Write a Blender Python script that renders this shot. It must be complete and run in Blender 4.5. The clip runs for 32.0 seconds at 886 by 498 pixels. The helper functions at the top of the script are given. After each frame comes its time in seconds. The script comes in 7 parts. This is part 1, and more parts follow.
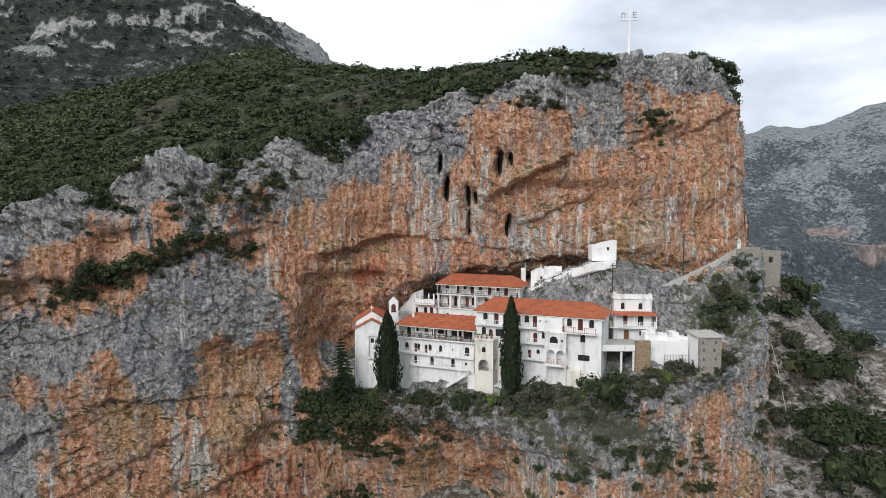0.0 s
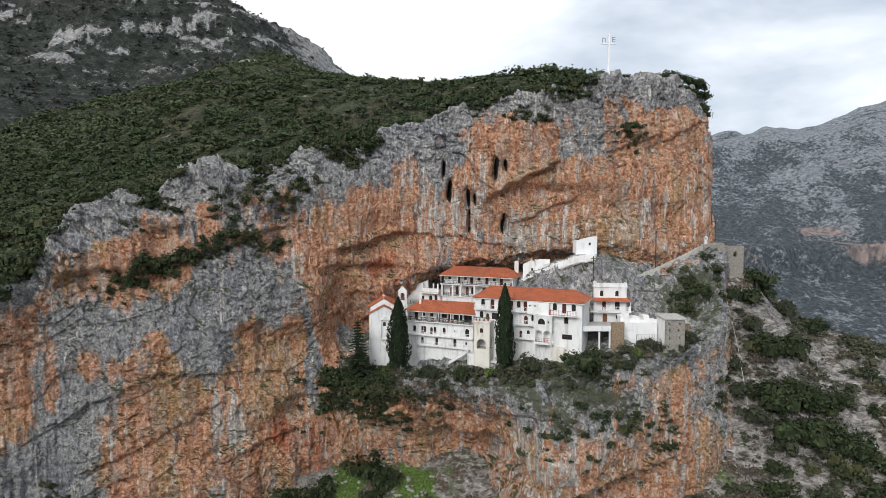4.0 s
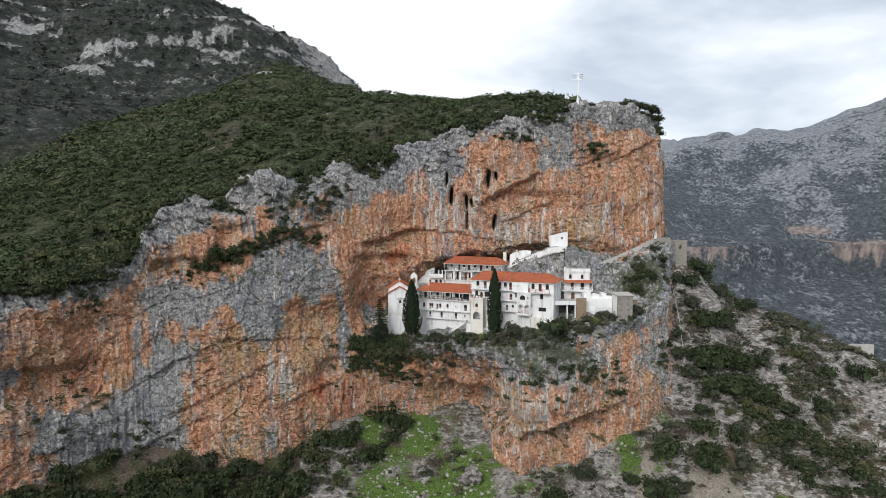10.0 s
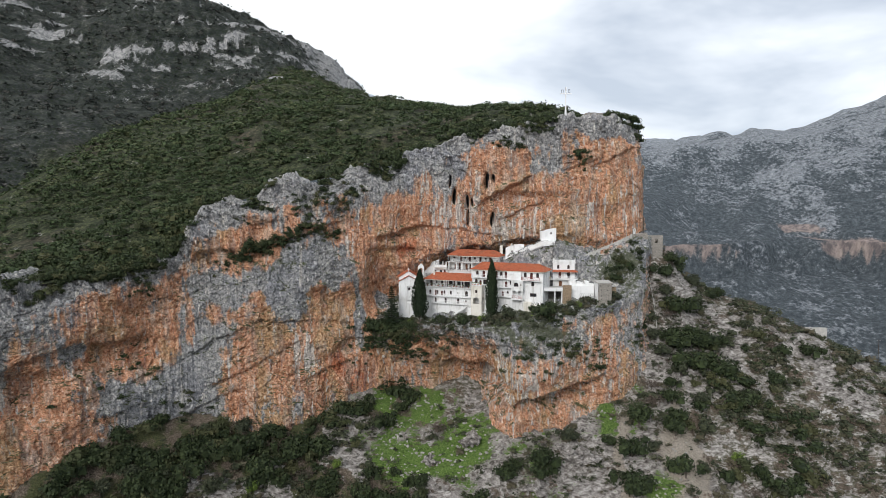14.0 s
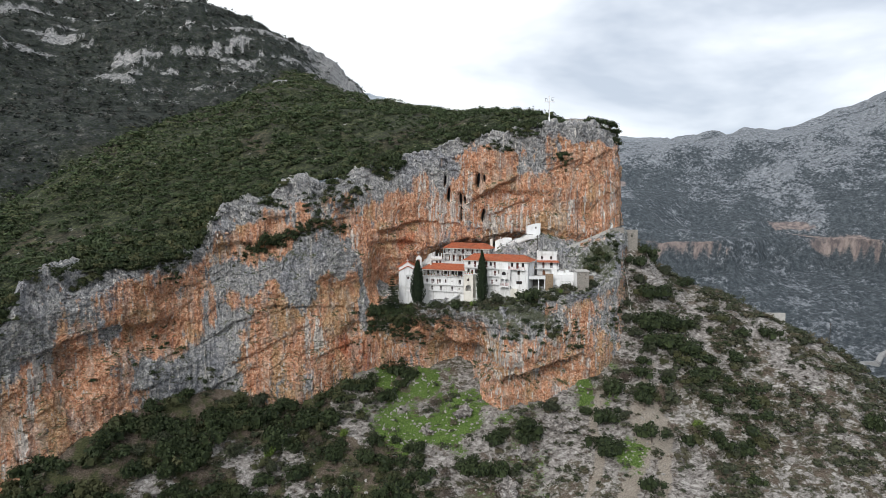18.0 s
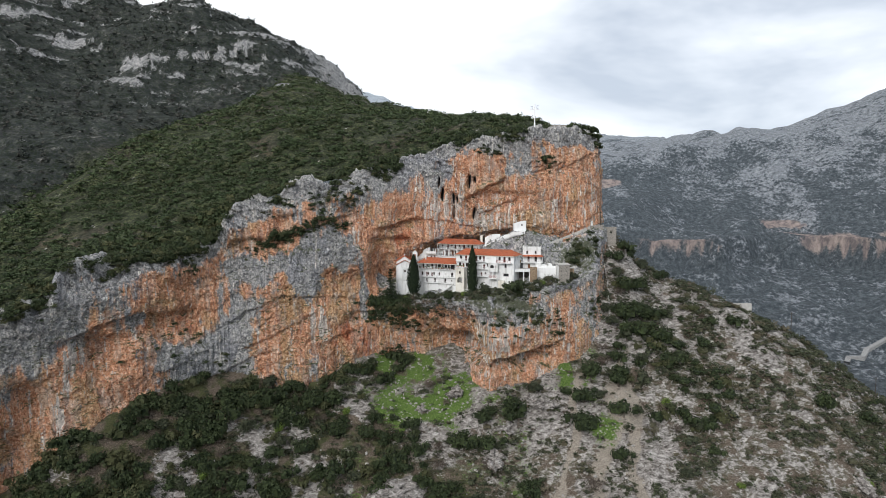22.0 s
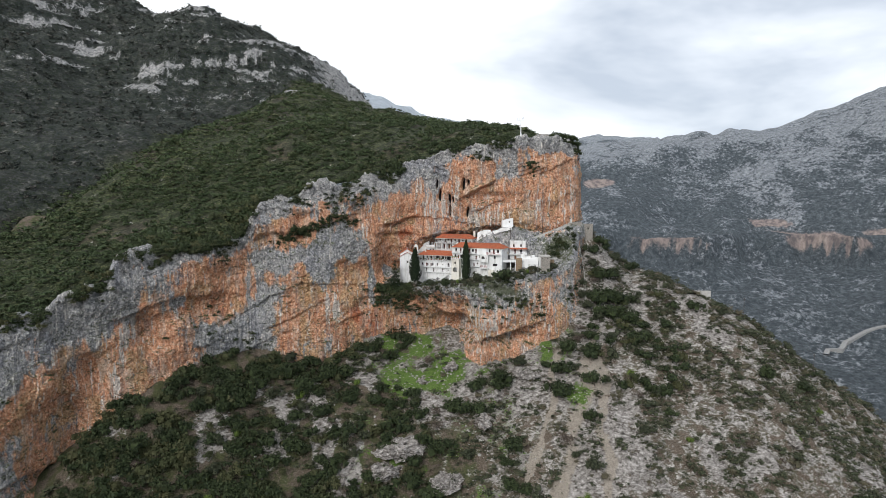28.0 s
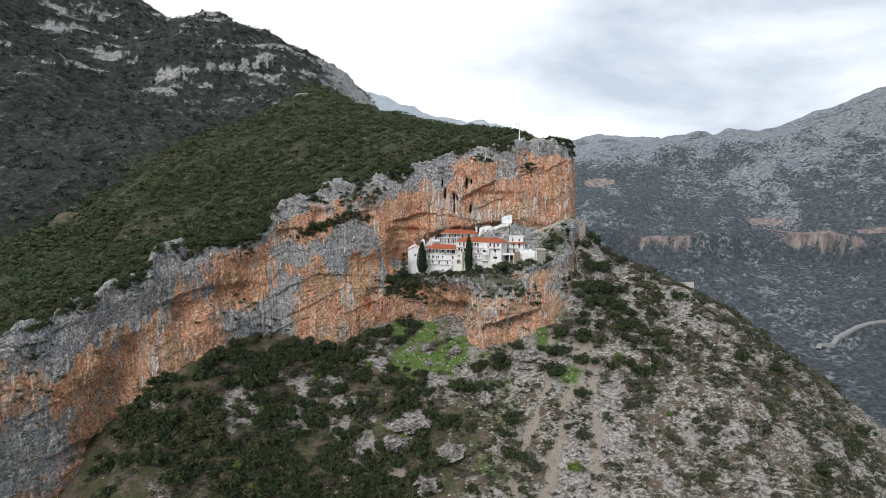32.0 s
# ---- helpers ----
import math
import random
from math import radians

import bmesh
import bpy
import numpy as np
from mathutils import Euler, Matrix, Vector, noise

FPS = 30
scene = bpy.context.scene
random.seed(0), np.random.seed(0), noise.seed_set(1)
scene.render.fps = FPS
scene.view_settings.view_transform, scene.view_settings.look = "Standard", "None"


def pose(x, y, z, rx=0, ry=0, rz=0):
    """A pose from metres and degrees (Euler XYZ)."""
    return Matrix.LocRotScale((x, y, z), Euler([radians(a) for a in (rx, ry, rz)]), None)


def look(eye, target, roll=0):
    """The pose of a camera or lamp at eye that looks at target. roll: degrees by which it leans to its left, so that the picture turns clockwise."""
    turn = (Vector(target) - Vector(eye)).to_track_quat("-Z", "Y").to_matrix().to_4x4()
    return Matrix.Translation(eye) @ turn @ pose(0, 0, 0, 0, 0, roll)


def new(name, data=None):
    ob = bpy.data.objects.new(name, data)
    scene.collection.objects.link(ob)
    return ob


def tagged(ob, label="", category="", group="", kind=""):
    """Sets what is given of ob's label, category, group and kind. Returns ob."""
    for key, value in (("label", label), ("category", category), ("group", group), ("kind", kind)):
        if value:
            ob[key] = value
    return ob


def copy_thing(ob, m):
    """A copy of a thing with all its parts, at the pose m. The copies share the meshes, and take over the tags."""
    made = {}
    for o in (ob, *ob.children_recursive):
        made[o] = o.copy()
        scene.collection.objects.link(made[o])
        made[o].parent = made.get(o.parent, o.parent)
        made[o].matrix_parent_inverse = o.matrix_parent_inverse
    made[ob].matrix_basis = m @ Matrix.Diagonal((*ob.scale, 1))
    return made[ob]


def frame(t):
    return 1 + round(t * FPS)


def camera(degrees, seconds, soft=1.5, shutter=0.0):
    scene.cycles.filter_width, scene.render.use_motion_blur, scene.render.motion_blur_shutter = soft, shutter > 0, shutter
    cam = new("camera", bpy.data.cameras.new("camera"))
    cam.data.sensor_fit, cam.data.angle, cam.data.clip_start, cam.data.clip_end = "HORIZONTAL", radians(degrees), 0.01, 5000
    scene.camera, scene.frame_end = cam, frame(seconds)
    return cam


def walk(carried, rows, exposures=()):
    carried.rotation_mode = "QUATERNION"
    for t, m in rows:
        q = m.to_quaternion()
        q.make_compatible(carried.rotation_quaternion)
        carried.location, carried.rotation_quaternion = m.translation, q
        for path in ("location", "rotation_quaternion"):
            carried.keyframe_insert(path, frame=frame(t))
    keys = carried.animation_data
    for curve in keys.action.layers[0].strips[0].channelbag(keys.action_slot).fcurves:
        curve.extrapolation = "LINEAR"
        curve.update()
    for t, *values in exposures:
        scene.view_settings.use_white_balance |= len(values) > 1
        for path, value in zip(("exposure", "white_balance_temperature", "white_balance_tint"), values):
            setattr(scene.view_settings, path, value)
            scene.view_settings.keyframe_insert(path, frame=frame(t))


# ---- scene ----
cam = camera(73.0, 32.0, soft=0.62)
EYE, TILT = 100.0, -3.48
# seconds, metres right, ahead and up from the first eye, degrees of yaw, pitch and roll
ROWS = [
    (0.0, 0.00, 0.00, 0.00, 0.000, 0.000, -0.000),
    (0.5, -0.02, -1.38, -0.09, -0.009, -0.000, 0.000),
    (1.0, -0.06, -3.04, -0.21, -0.027, 0.009, 0.010),
    (1.5, -0.12, -4.93, -0.32, -0.027, 0.009, 0.000),
    (2.0, -0.23, -6.92, -0.42, -0.009, 0.009, 0.010),
    (2.5, -0.34, -9.12, -0.54, 0.000, 0.018, -0.000),
    (3.0, -0.45, -11.45, -0.66, 0.009, -0.009, 0.000),
    (3.5, -0.56, -13.88, -0.84, 0.009, -0.009, -0.010),
    (5.5, -0.95, -24.52, -1.44, -0.009, -0.053, -0.010),
    (6.0, -1.03, -27.33, -1.60, -0.027, -0.044, -0.020),
    (6.5, -1.08, -30.22, -1.68, -0.036, -0.062, -0.020),
    (7.0, -1.19, -33.10, -1.84, -0.053, -0.053, -0.010),
    (7.5, -1.30, -35.99, -1.94, -0.053, -0.053, -0.020),
    (8.0, -1.41, -38.90, -2.06, -0.053, -0.053, -0.010),
    (8.5, -1.53, -41.85, -2.18, -0.071, -0.071, -0.000),
    (9.0, -1.64, -44.79, -2.25, -0.071, -0.089, -0.020),
    (9.5, -1.74, -47.75, -2.39, -0.080, -0.098, -0.020),
    (10.0, -1.84, -50.65, -2.48, -0.080, -0.133, -0.020),
    (10.5, -1.97, -53.59, -2.58, -0.080, -0.160, -0.020),
    (11.0, -2.06, -56.51, -2.72, -0.089, -0.187, -0.030),
    (11.5, -2.21, -59.40, -2.86, -0.098, -0.187, -0.010),
    (12.0, -2.34, -62.27, -3.03, -0.080, -0.213, -0.030),
    (12.5, -2.53, -65.06, -3.22, -0.062, -0.231, -0.030),
    (13.0, -2.70, -67.83, -3.39, -0.053, -0.258, -0.070),
    (13.5, -2.82, -70.60, -3.52, -0.044, -0.293, -0.090),
    (14.0, -2.92, -73.25, -3.79, -0.036, -0.311, -0.100),
    (14.5, -2.97, -75.90, -3.99, -0.036, -0.346, -0.100),
    (16.5, -2.77, -86.17, -4.88, -0.098, -0.435, -0.100),
    (17.0, -2.55, -88.65, -5.11, -0.124, -0.435, -0.090),
    (17.5, -2.19, -91.08, -5.22, -0.133, -0.488, -0.060),
    (18.0, -1.97, -93.52, -5.52, -0.187, -0.471, -0.060),
    (18.5, -1.67, -95.81, -5.65, -0.213, -0.488, -0.050),
    (19.0, -1.44, -98.18, -5.82, -0.240, -0.506, -0.040),
    (19.5, -1.23, -100.59, -5.94, -0.249, -0.542, -0.040),
    (20.0, -1.07, -102.99, -6.03, -0.266, -0.551, -0.040),
    (20.5, -0.81, -105.34, -6.09, -0.275, -0.577, -0.050),
    (21.0, -0.58, -107.65, -6.24, -0.284, -0.577, -0.050),
    (21.5, -0.33, -109.92, -6.38, -0.275, -0.604, -0.060),
    (22.0, -0.12, -112.15, -6.50, -0.275, -0.613, -0.060),
    (22.5, 0.14, -114.36, -6.58, -0.266, -0.639, -0.080),
    (23.0, 0.39, -116.60, -6.70, -0.275, -0.657, -0.080),
    (23.5, 0.56, -119.00, -6.84, -0.275, -0.675, -0.100),
    (24.0, 0.60, -121.59, -6.99, -0.284, -0.702, -0.110),
    (24.5, 0.60, -124.36, -7.11, -0.293, -0.719, -0.120),
    (25.0, 0.53, -127.23, -7.25, -0.320, -0.737, -0.120),
    (25.5, 0.48, -130.12, -7.43, -0.337, -0.737, -0.120),
    (27.5, 0.15, -141.94, -8.18, -0.400, -0.702, -0.120),
    (28.0, 0.07, -144.83, -8.38, -0.426, -0.711, -0.120),
    (28.5, -0.02, -147.73, -8.61, -0.435, -0.728, -0.120),
    (29.0, -0.14, -150.62, -8.80, -0.453, -0.746, -0.120),
    (29.5, -0.26, -153.53, -9.03, -0.444, -0.764, -0.120),
    (30.0, -0.39, -156.43, -9.25, -0.435, -0.755, -0.130),
    (30.5, -0.51, -159.30, -9.49, -0.391, -0.773, -0.150),
    (31.0, -0.71, -162.16, -9.78, -0.320, -0.808, -0.170),
    (31.5, -0.95, -165.08, -10.05, -0.258, -0.835, -0.180),
    (32.0, -1.17, -168.10, -10.21, -0.195, -0.835, -0.210),
]
walk(cam, [(t, pose(0, 0, EYE, TILT, 0, 0) @ pose(x, y, z, 90 + pitch, roll, yaw)) for t, x, y, z, yaw, pitch, roll in ROWS])

# ---- world and light: bright overcast with soft cloud ----
world = bpy.data.worlds.new("overcast_sky")
scene.world = world
world.use_nodes = True
wn, wl = world.node_tree.nodes, world.node_tree.links
wn.clear()
sky = wn.new("ShaderNodeTexSky")
sky.sky_type, sky.sun_disc = "NISHITA", False
sky.sun_elevation, sky.sun_rotation = radians(31), radians(205)
sky_dim = wn.new("ShaderNodeVectorMath")
sky_dim.operation = "SCALE"
sky_dim.inputs[3].default_value = 0.10
wl.new(sky.outputs[0], sky_dim.inputs[0])
coord = wn.new("ShaderNodeTexCoord")
stretch = wn.new("ShaderNodeMapping")
stretch.inputs["Scale"].default_value = (1.0, 1.0, 2.6)
stretch.inputs["Location"].default_value = (0.35, 0.1, 0.0)
wl.new(coord.outputs["Generated"], stretch.inputs[0])
cloud = wn.new("ShaderNodeTexNoise")
cloud.inputs["Scale"].default_value, cloud.inputs["Detail"].default_value = 2.1, 5.0
cloud.inputs["Roughness"].default_value, cloud.inputs["Distortion"].default_value = 0.52, 0.25
wl.new(stretch.outputs[0], cloud.inputs["Vector"])
shade = wn.new("ShaderNodeValToRGB")
shade.color_ramp.elements[0].position, shade.color_ramp.elements[0].color = 0.30, (0.50, 0.56, 0.65, 1)
shade.color_ramp.elements[1].position, shade.color_ramp.elements[1].color = 0.52, (0.96, 0.98, 1.0, 1)
mid = shade.color_ramp.elements.new(0.42)
mid.color = (0.74, 0.79, 0.86, 1)
split = wn.new("ShaderNodeSeparateXYZ")
wl.new(coord.outputs["Generated"], split.inputs[0])
lean = wn.new("ShaderNodeMath")
lean.operation = "MULTIPLY_ADD"
lean.inputs[1].default_value = -0.16
wl.new(split.outputs[0], lean.inputs[0])
wl.new(cloud.outputs["Fac"], lean.inputs[2])
wl.new(lean.outputs[0], shade.inputs[0])
cover = wn.new("ShaderNodeMixRGB")
cover.inputs[0].default_value = 0.93
wl.new(sky_dim.outputs[0], cover.inputs[1])
wl.new(shade.outputs[0], cover.inputs[2])
back = wn.new("ShaderNodeBackground")
back.inputs[1].default_value = 1.25
wl.new(cover.outputs[0], back.inputs[0])
wout = wn.new("ShaderNodeOutputWorld")
wl.new(back.outputs[0], wout.inputs[0])

sun_data = bpy.data.lights.new("sun", "SUN")
sun_data.energy, sun_data.angle, sun_data.color = 1.9, radians(24), (1.0, 0.985, 0.975)
sun = new("sun", sun_data)
sun.matrix_world = look((-80, -110, 170), (0, 60, 60))

# ---- materials ----
def material(name, colour=(0.5, 0.5, 0.5), rough=0.8, metal=0.0):
    m = bpy.data.materials.new(name)
    m.use_nodes = True
    b = m.node_tree.nodes["Principled BSDF"]
    b.inputs["Base Color"].default_value = (*colour, 1)
    b.inputs["Roughness"].default_value, b.inputs["Metallic"].default_value = rough, metal
    b.inputs["Specular IOR Level"].default_value = 0.25
    return m


class Nodes:
    """Short ways to lay nodes into one material."""

    def __init__(self, m):
        self.tree = m.node_tree
        self.bsdf = m.node_tree.nodes["Principled BSDF"]
        self.place = self.add("ShaderNodeTexCoord").outputs["Object"]

    def add(self, kind):
        return self.tree.nodes.new(kind)

    def link(self, a, b):
        self.tree.links.new(a, b)

    def scaled(self, s):
        n = self.add("ShaderNodeMapping")
        n.inputs["Scale"].default_value = s
        self.link(self.place, n.inputs[0])
        return n.outputs[0]

    def noise(self, scale, detail=4, rough=0.55, stretch=None, distortion=0.0):
        n = self.add("ShaderNodeTexNoise")
        n.inputs["Scale"].default_value, n.inputs["Detail"].default_value = scale, detail
        n.inputs["Roughness"].default_value, n.inputs["Distortion"].default_value = rough, distortion
        self.link(self.scaled(stretch) if stretch else self.place, n.inputs["Vector"])
        return n.outputs["Fac"]

    def cells(self, scale, stretch=None, feature="F1"):
        n = self.add("ShaderNodeTexVoronoi")
        n.feature = feature
        n.inputs["Scale"].default_value = scale
        self.link(self.scaled(stretch) if stretch else self.place, n.inputs["Vector"])
        return n.outputs["Distance"]

    def attr(self, key):
        n = self.add("ShaderNodeAttribute")
        n.attribute_name = key
        return n.outputs["Fac"]

    def math(self, op, a, b=0.0, c=None):
        n = self.add("ShaderNodeMath")
        n.operation = op
        for i, v in enumerate((a, b) if c is None else (a, b, c)):
            if isinstance(v, (int, float)):
                n.inputs[i].default_value = v
            else:
                self.link(v, n.inputs[i])
        return n.outputs[0]

    def ramp(self, f, stops):
        n = self.add("ShaderNodeValToRGB")
        while len(n.color_ramp.elements) < len(stops):
            n.color_ramp.elements.new(0.5)
        for e, (at, c) in zip(n.color_ramp.elements, stops):
            e.position = at
            e.color = (*c, 1) if len(c) == 3 else c
        self.link(f, n.inputs[0])
        return n.outputs[0]

    def step(self, f, a, b):
        n = self.add("ShaderNodeMapRange")
        n.interpolation_type = "SMOOTHSTEP"
        n.inputs[1].default_value, n.inputs[2].default_value = a, b
        self.link(f, n.inputs[0])
        return n.outputs[0]

    def mix(self, f, a, b, blend="MIX"):
        n = self.add("ShaderNodeMixRGB")
        n.blend_type = blend
        for i, v in enumerate((f, a, b)):
            if isinstance(v, (int, float)):
                n.inputs[i].default_value = v
            elif isinstance(v, tuple):
                n.inputs[i].default_value = (*v, 1)
            else:
                self.link(v, n.inputs[i])
        return n.outputs[0]

    def bump(self, height, strength, distance):
        n = self.add("ShaderNodeBump")
        n.inputs["Strength"].default_value, n.inputs["Distance"].default_value = strength, distance
        self.link(height, n.inputs["Height"])
        self.link(n.outputs[0], self.bsdf.inputs["Normal"])

    def colour(self, c):
        self.link(c, self.bsdf.inputs["Base Color"])

    def island(self):
        return self.add("ShaderNodeNewGeometry").outputs["Random Per Island"]

    def own(self):
        return self.add("ShaderNodeObjectInfo").outputs["Random"]

    def up(self):
        n = self.add("ShaderNodeSeparateXYZ")
        self.link(self.add("ShaderNodeNewGeometry").outputs["Normal"], n.inputs[0])
        return n.outputs[2]


def rock_material():
    m = material("limestone", rough=0.92)
    n = Nodes(m)
    streak = n.noise(0.42, 6, 0.62, (1, 1, 0.13), 0.5)
    fine = n.noise(1.35, 9, 0.73, (1, 1, 0.9), 0.6)
    patch = n.noise(0.16, 6, 0.65, (1, 1, 0.7), 0.6)
    grain = n.noise(5.0, 8, 0.75)
    speck = n.noise(2.2, 9, 0.80, (1, 1, 1.2), 0.8)
    thin = n.noise(1.3, 7, 0.66, (1, 1, 0.10), 0.5)
    grey = n.ramp(fine, [(0.38, (0.13, 0.13, 0.135)), (0.46, (0.30, 0.30, 0.305)), (0.54, (0.47, 0.46, 0.445)), (0.63, (0.68, 0.665, 0.63))])
    slate = n.ramp(fine, [(0.39, (0.12, 0.125, 0.14)), (0.5, (0.29, 0.295, 0.32)), (0.62, (0.54, 0.54, 0.56))])
    grey = n.mix(n.math("MULTIPLY", n.step(n.noise(0.12, 5, 0.62, (1, 1, 0.45), 0.5), 0.48, 0.64), 0.8), grey, slate)
    orange = n.ramp(fine, [(0.38, (0.32, 0.125, 0.065)), (0.46, (0.58, 0.275, 0.155)), (0.54, (0.74, 0.42, 0.265)), (0.63, (0.86, 0.63, 0.47))])
    ochre = n.ramp(fine, [(0.39, (0.27, 0.14, 0.07)), (0.5, (0.56, 0.335, 0.18)), (0.62, (0.76, 0.55, 0.36))])
    orange = n.mix(n.step(n.noise(0.10, 5, 0.6, (1, 1, 0.5), 0.4), 0.49, 0.62), orange, ochre)
    red = n.ramp(fine, [(0.38, (0.22, 0.07, 0.04)), (0.5, (0.50, 0.165, 0.08)), (0.63, (0.68, 0.32, 0.18))])
    orange = n.mix(n.step(n.math("MULTIPLY_ADD", patch, 1.6, n.math("SUBTRACT", n.attr("red"), 1.25)), -0.05, 0.35), orange, red)
    cream = n.ramp(fine, [(0.34, (0.47, 0.36, 0.28)), (0.5, (0.66, 0.53, 0.42)), (0.66, (0.80, 0.70, 0.60))])
    orange = n.mix(n.math("MULTIPLY", n.step(n.noise(0.30, 7, 0.66, (1, 1, 0.22), 0.5), 0.52, 0.62), 0.52), orange, cream)
    f = n.math("MULTIPLY_ADD", streak, 2.2, n.math("SUBTRACT", n.attr("rust"), 1.1))
    f = n.math("ADD", f, n.math("MULTIPLY_ADD", patch, 2.6, -1.3))
    f = n.math("ADD", f, n.math("MULTIPLY_ADD", fine, 0.8, -0.4))
    body = n.mix(n.step(f, -0.16, 0.24), grey, orange)
    wash = n.step(n.math("MULTIPLY_ADD", n.noise(0.5, 6, 0.6, (1, 1, 0.09), 0.5), 1.0, n.math("MULTIPLY_ADD", patch, 0.5, -0.25)), 0.55, 0.61)
    body = n.mix(n.math("MULTIPLY", wash, 0.34), body, n.ramp(thin, [(0.4, (0.10, 0.105, 0.12)), (0.6, (0.30, 0.31, 0.34))]))
    pale = n.step(n.math("ADD", n.noise(0.7, 6, 0.62, (1, 1, 0.06), 0.5), n.math("MULTIPLY_ADD", n.attr("pale"), 0.19, -0.045)), 0.55, 0.60)
    body = n.mix(n.math("MULTIPLY", pale, 0.85), body, n.ramp(thin, [(0.4, (0.48, 0.45, 0.42)), (0.6, (0.84, 0.80, 0.74))]))
    black = n.step(n.math("MULTIPLY_ADD", n.attr("pale"), 0.025, thin), 0.63, 0.68)
    body = n.mix(n.math("MULTIPLY", black, 0.55), body, (0.05, 0.05, 0.055))
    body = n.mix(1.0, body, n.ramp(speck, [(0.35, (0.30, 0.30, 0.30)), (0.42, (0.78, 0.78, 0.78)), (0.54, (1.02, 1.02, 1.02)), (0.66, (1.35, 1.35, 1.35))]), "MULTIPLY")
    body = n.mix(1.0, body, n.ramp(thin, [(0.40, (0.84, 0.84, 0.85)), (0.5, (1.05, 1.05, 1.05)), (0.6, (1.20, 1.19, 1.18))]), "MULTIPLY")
    body = n.mix(n.step(n.math("MULTIPLY_ADD", grain, 0.8, n.math("SUBTRACT", n.attr("stain"), 0.8)), -0.02, 0.12), body, (0.022, 0.022, 0.024))
    moss = n.math("MULTIPLY", n.step(n.up(), 0.30, 0.70), n.step(n.noise(0.35, 6, 0.65), 0.44, 0.60))
    moss = n.math("MULTIPLY", moss, n.math("MULTIPLY_ADD", n.attr("crown"), -0.8, 1.0))
    lichen = n.step(n.math("MULTIPLY_ADD", n.noise(0.55, 8, 0.74, None, 0.6), 1.6, n.math("MULTIPLY_ADD", n.attr("green"), 0.5, -1.25)), -0.02, 0.12)
    green = n.ramp(grain, [(0.3, (0.035, 0.045, 0.020)), (0.7, (0.13, 0.145, 0.065))])
    body = n.mix(n.math("MAXIMUM", moss, n.math("MULTIPLY", lichen, 0.8)), body, green)
    n.colour(body)
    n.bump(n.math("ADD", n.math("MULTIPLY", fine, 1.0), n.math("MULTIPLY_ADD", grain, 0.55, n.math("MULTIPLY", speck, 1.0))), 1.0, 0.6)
    return m


def hill_material():
    m = material("scrub_hillside", rough=0.95)
    n = Nodes(m)
    big, mid, fine = n.noise(0.03, 4), n.noise(0.22, 5, 0.65), n.noise(1.3, 5, 0.7)
    green = n.ramp(fine, [(0.38, (0.007, 0.011, 0.005)), (0.5, (0.032, 0.042, 0.018)), (0.62, (0.10, 0.105, 0.055))])
    brown = n.ramp(fine, [(0.36, (0.026, 0.024, 0.016)), (0.62, (0.085, 0.074, 0.052))])
    c = n.mix(n.step(big, 0.52, 0.68), green, brown)
    c = n.mix(n.step(n.math("MULTIPLY_ADD", fine, 0.5, mid), 0.90, 0.97), c, (0.30, 0.29, 0.27))
    # mountain scrub and stone, with haze and cloud shade put into the colour
    c = n.mix(n.math("MULTIPLY", n.attr("high"), 0.85), c, n.ramp(n.noise(0.13, 9, 0.78, (1, 1, 1.8)), [(0.36, (0.010, 0.014, 0.015)), (0.48, (0.025, 0.031, 0.032)), (0.58, (0.048, 0.050, 0.051)), (0.68, (0.20, 0.195, 0.19))]))
    c = n.mix(1.0, c, n.ramp(n.noise(0.17, 7, 0.76), [(0.40, (0.45, 0.47, 0.45)), (0.5, (0.95, 0.95, 0.95)), (0.62, (1.6, 1.5, 1.4))]), "MULTIPLY")
    dots = n.step(n.cells(0.55), 0.28, 0.55)
    c = n.mix(n.math("MULTIPLY_ADD", dots, -0.75, 0.75), c, (0.014, 0.021, 0.009))
    stone = n.ramp(n.noise(0.5, 8, 0.74, (1, 1, 0.5)), [(0.36, (0.08, 0.082, 0.085)), (0.5, (0.25, 0.25, 0.248)), (0.64, (0.46, 0.44, 0.42))])
    c = n.mix(n.step(n.math("MULTIPLY_ADD", mid, 1.1, n.math("MULTIPLY_ADD", fine, 1.5, n.math("MULTIPLY_ADD", n.attr("bare"), 0.55, -1.5))), 0.06, 0.26), c, stone)
    n.colour(c)
    n.bump(n.math("ADD", mid, n.math("MULTIPLY", fine, 0.5)), 0.9, 1.2)
    return m


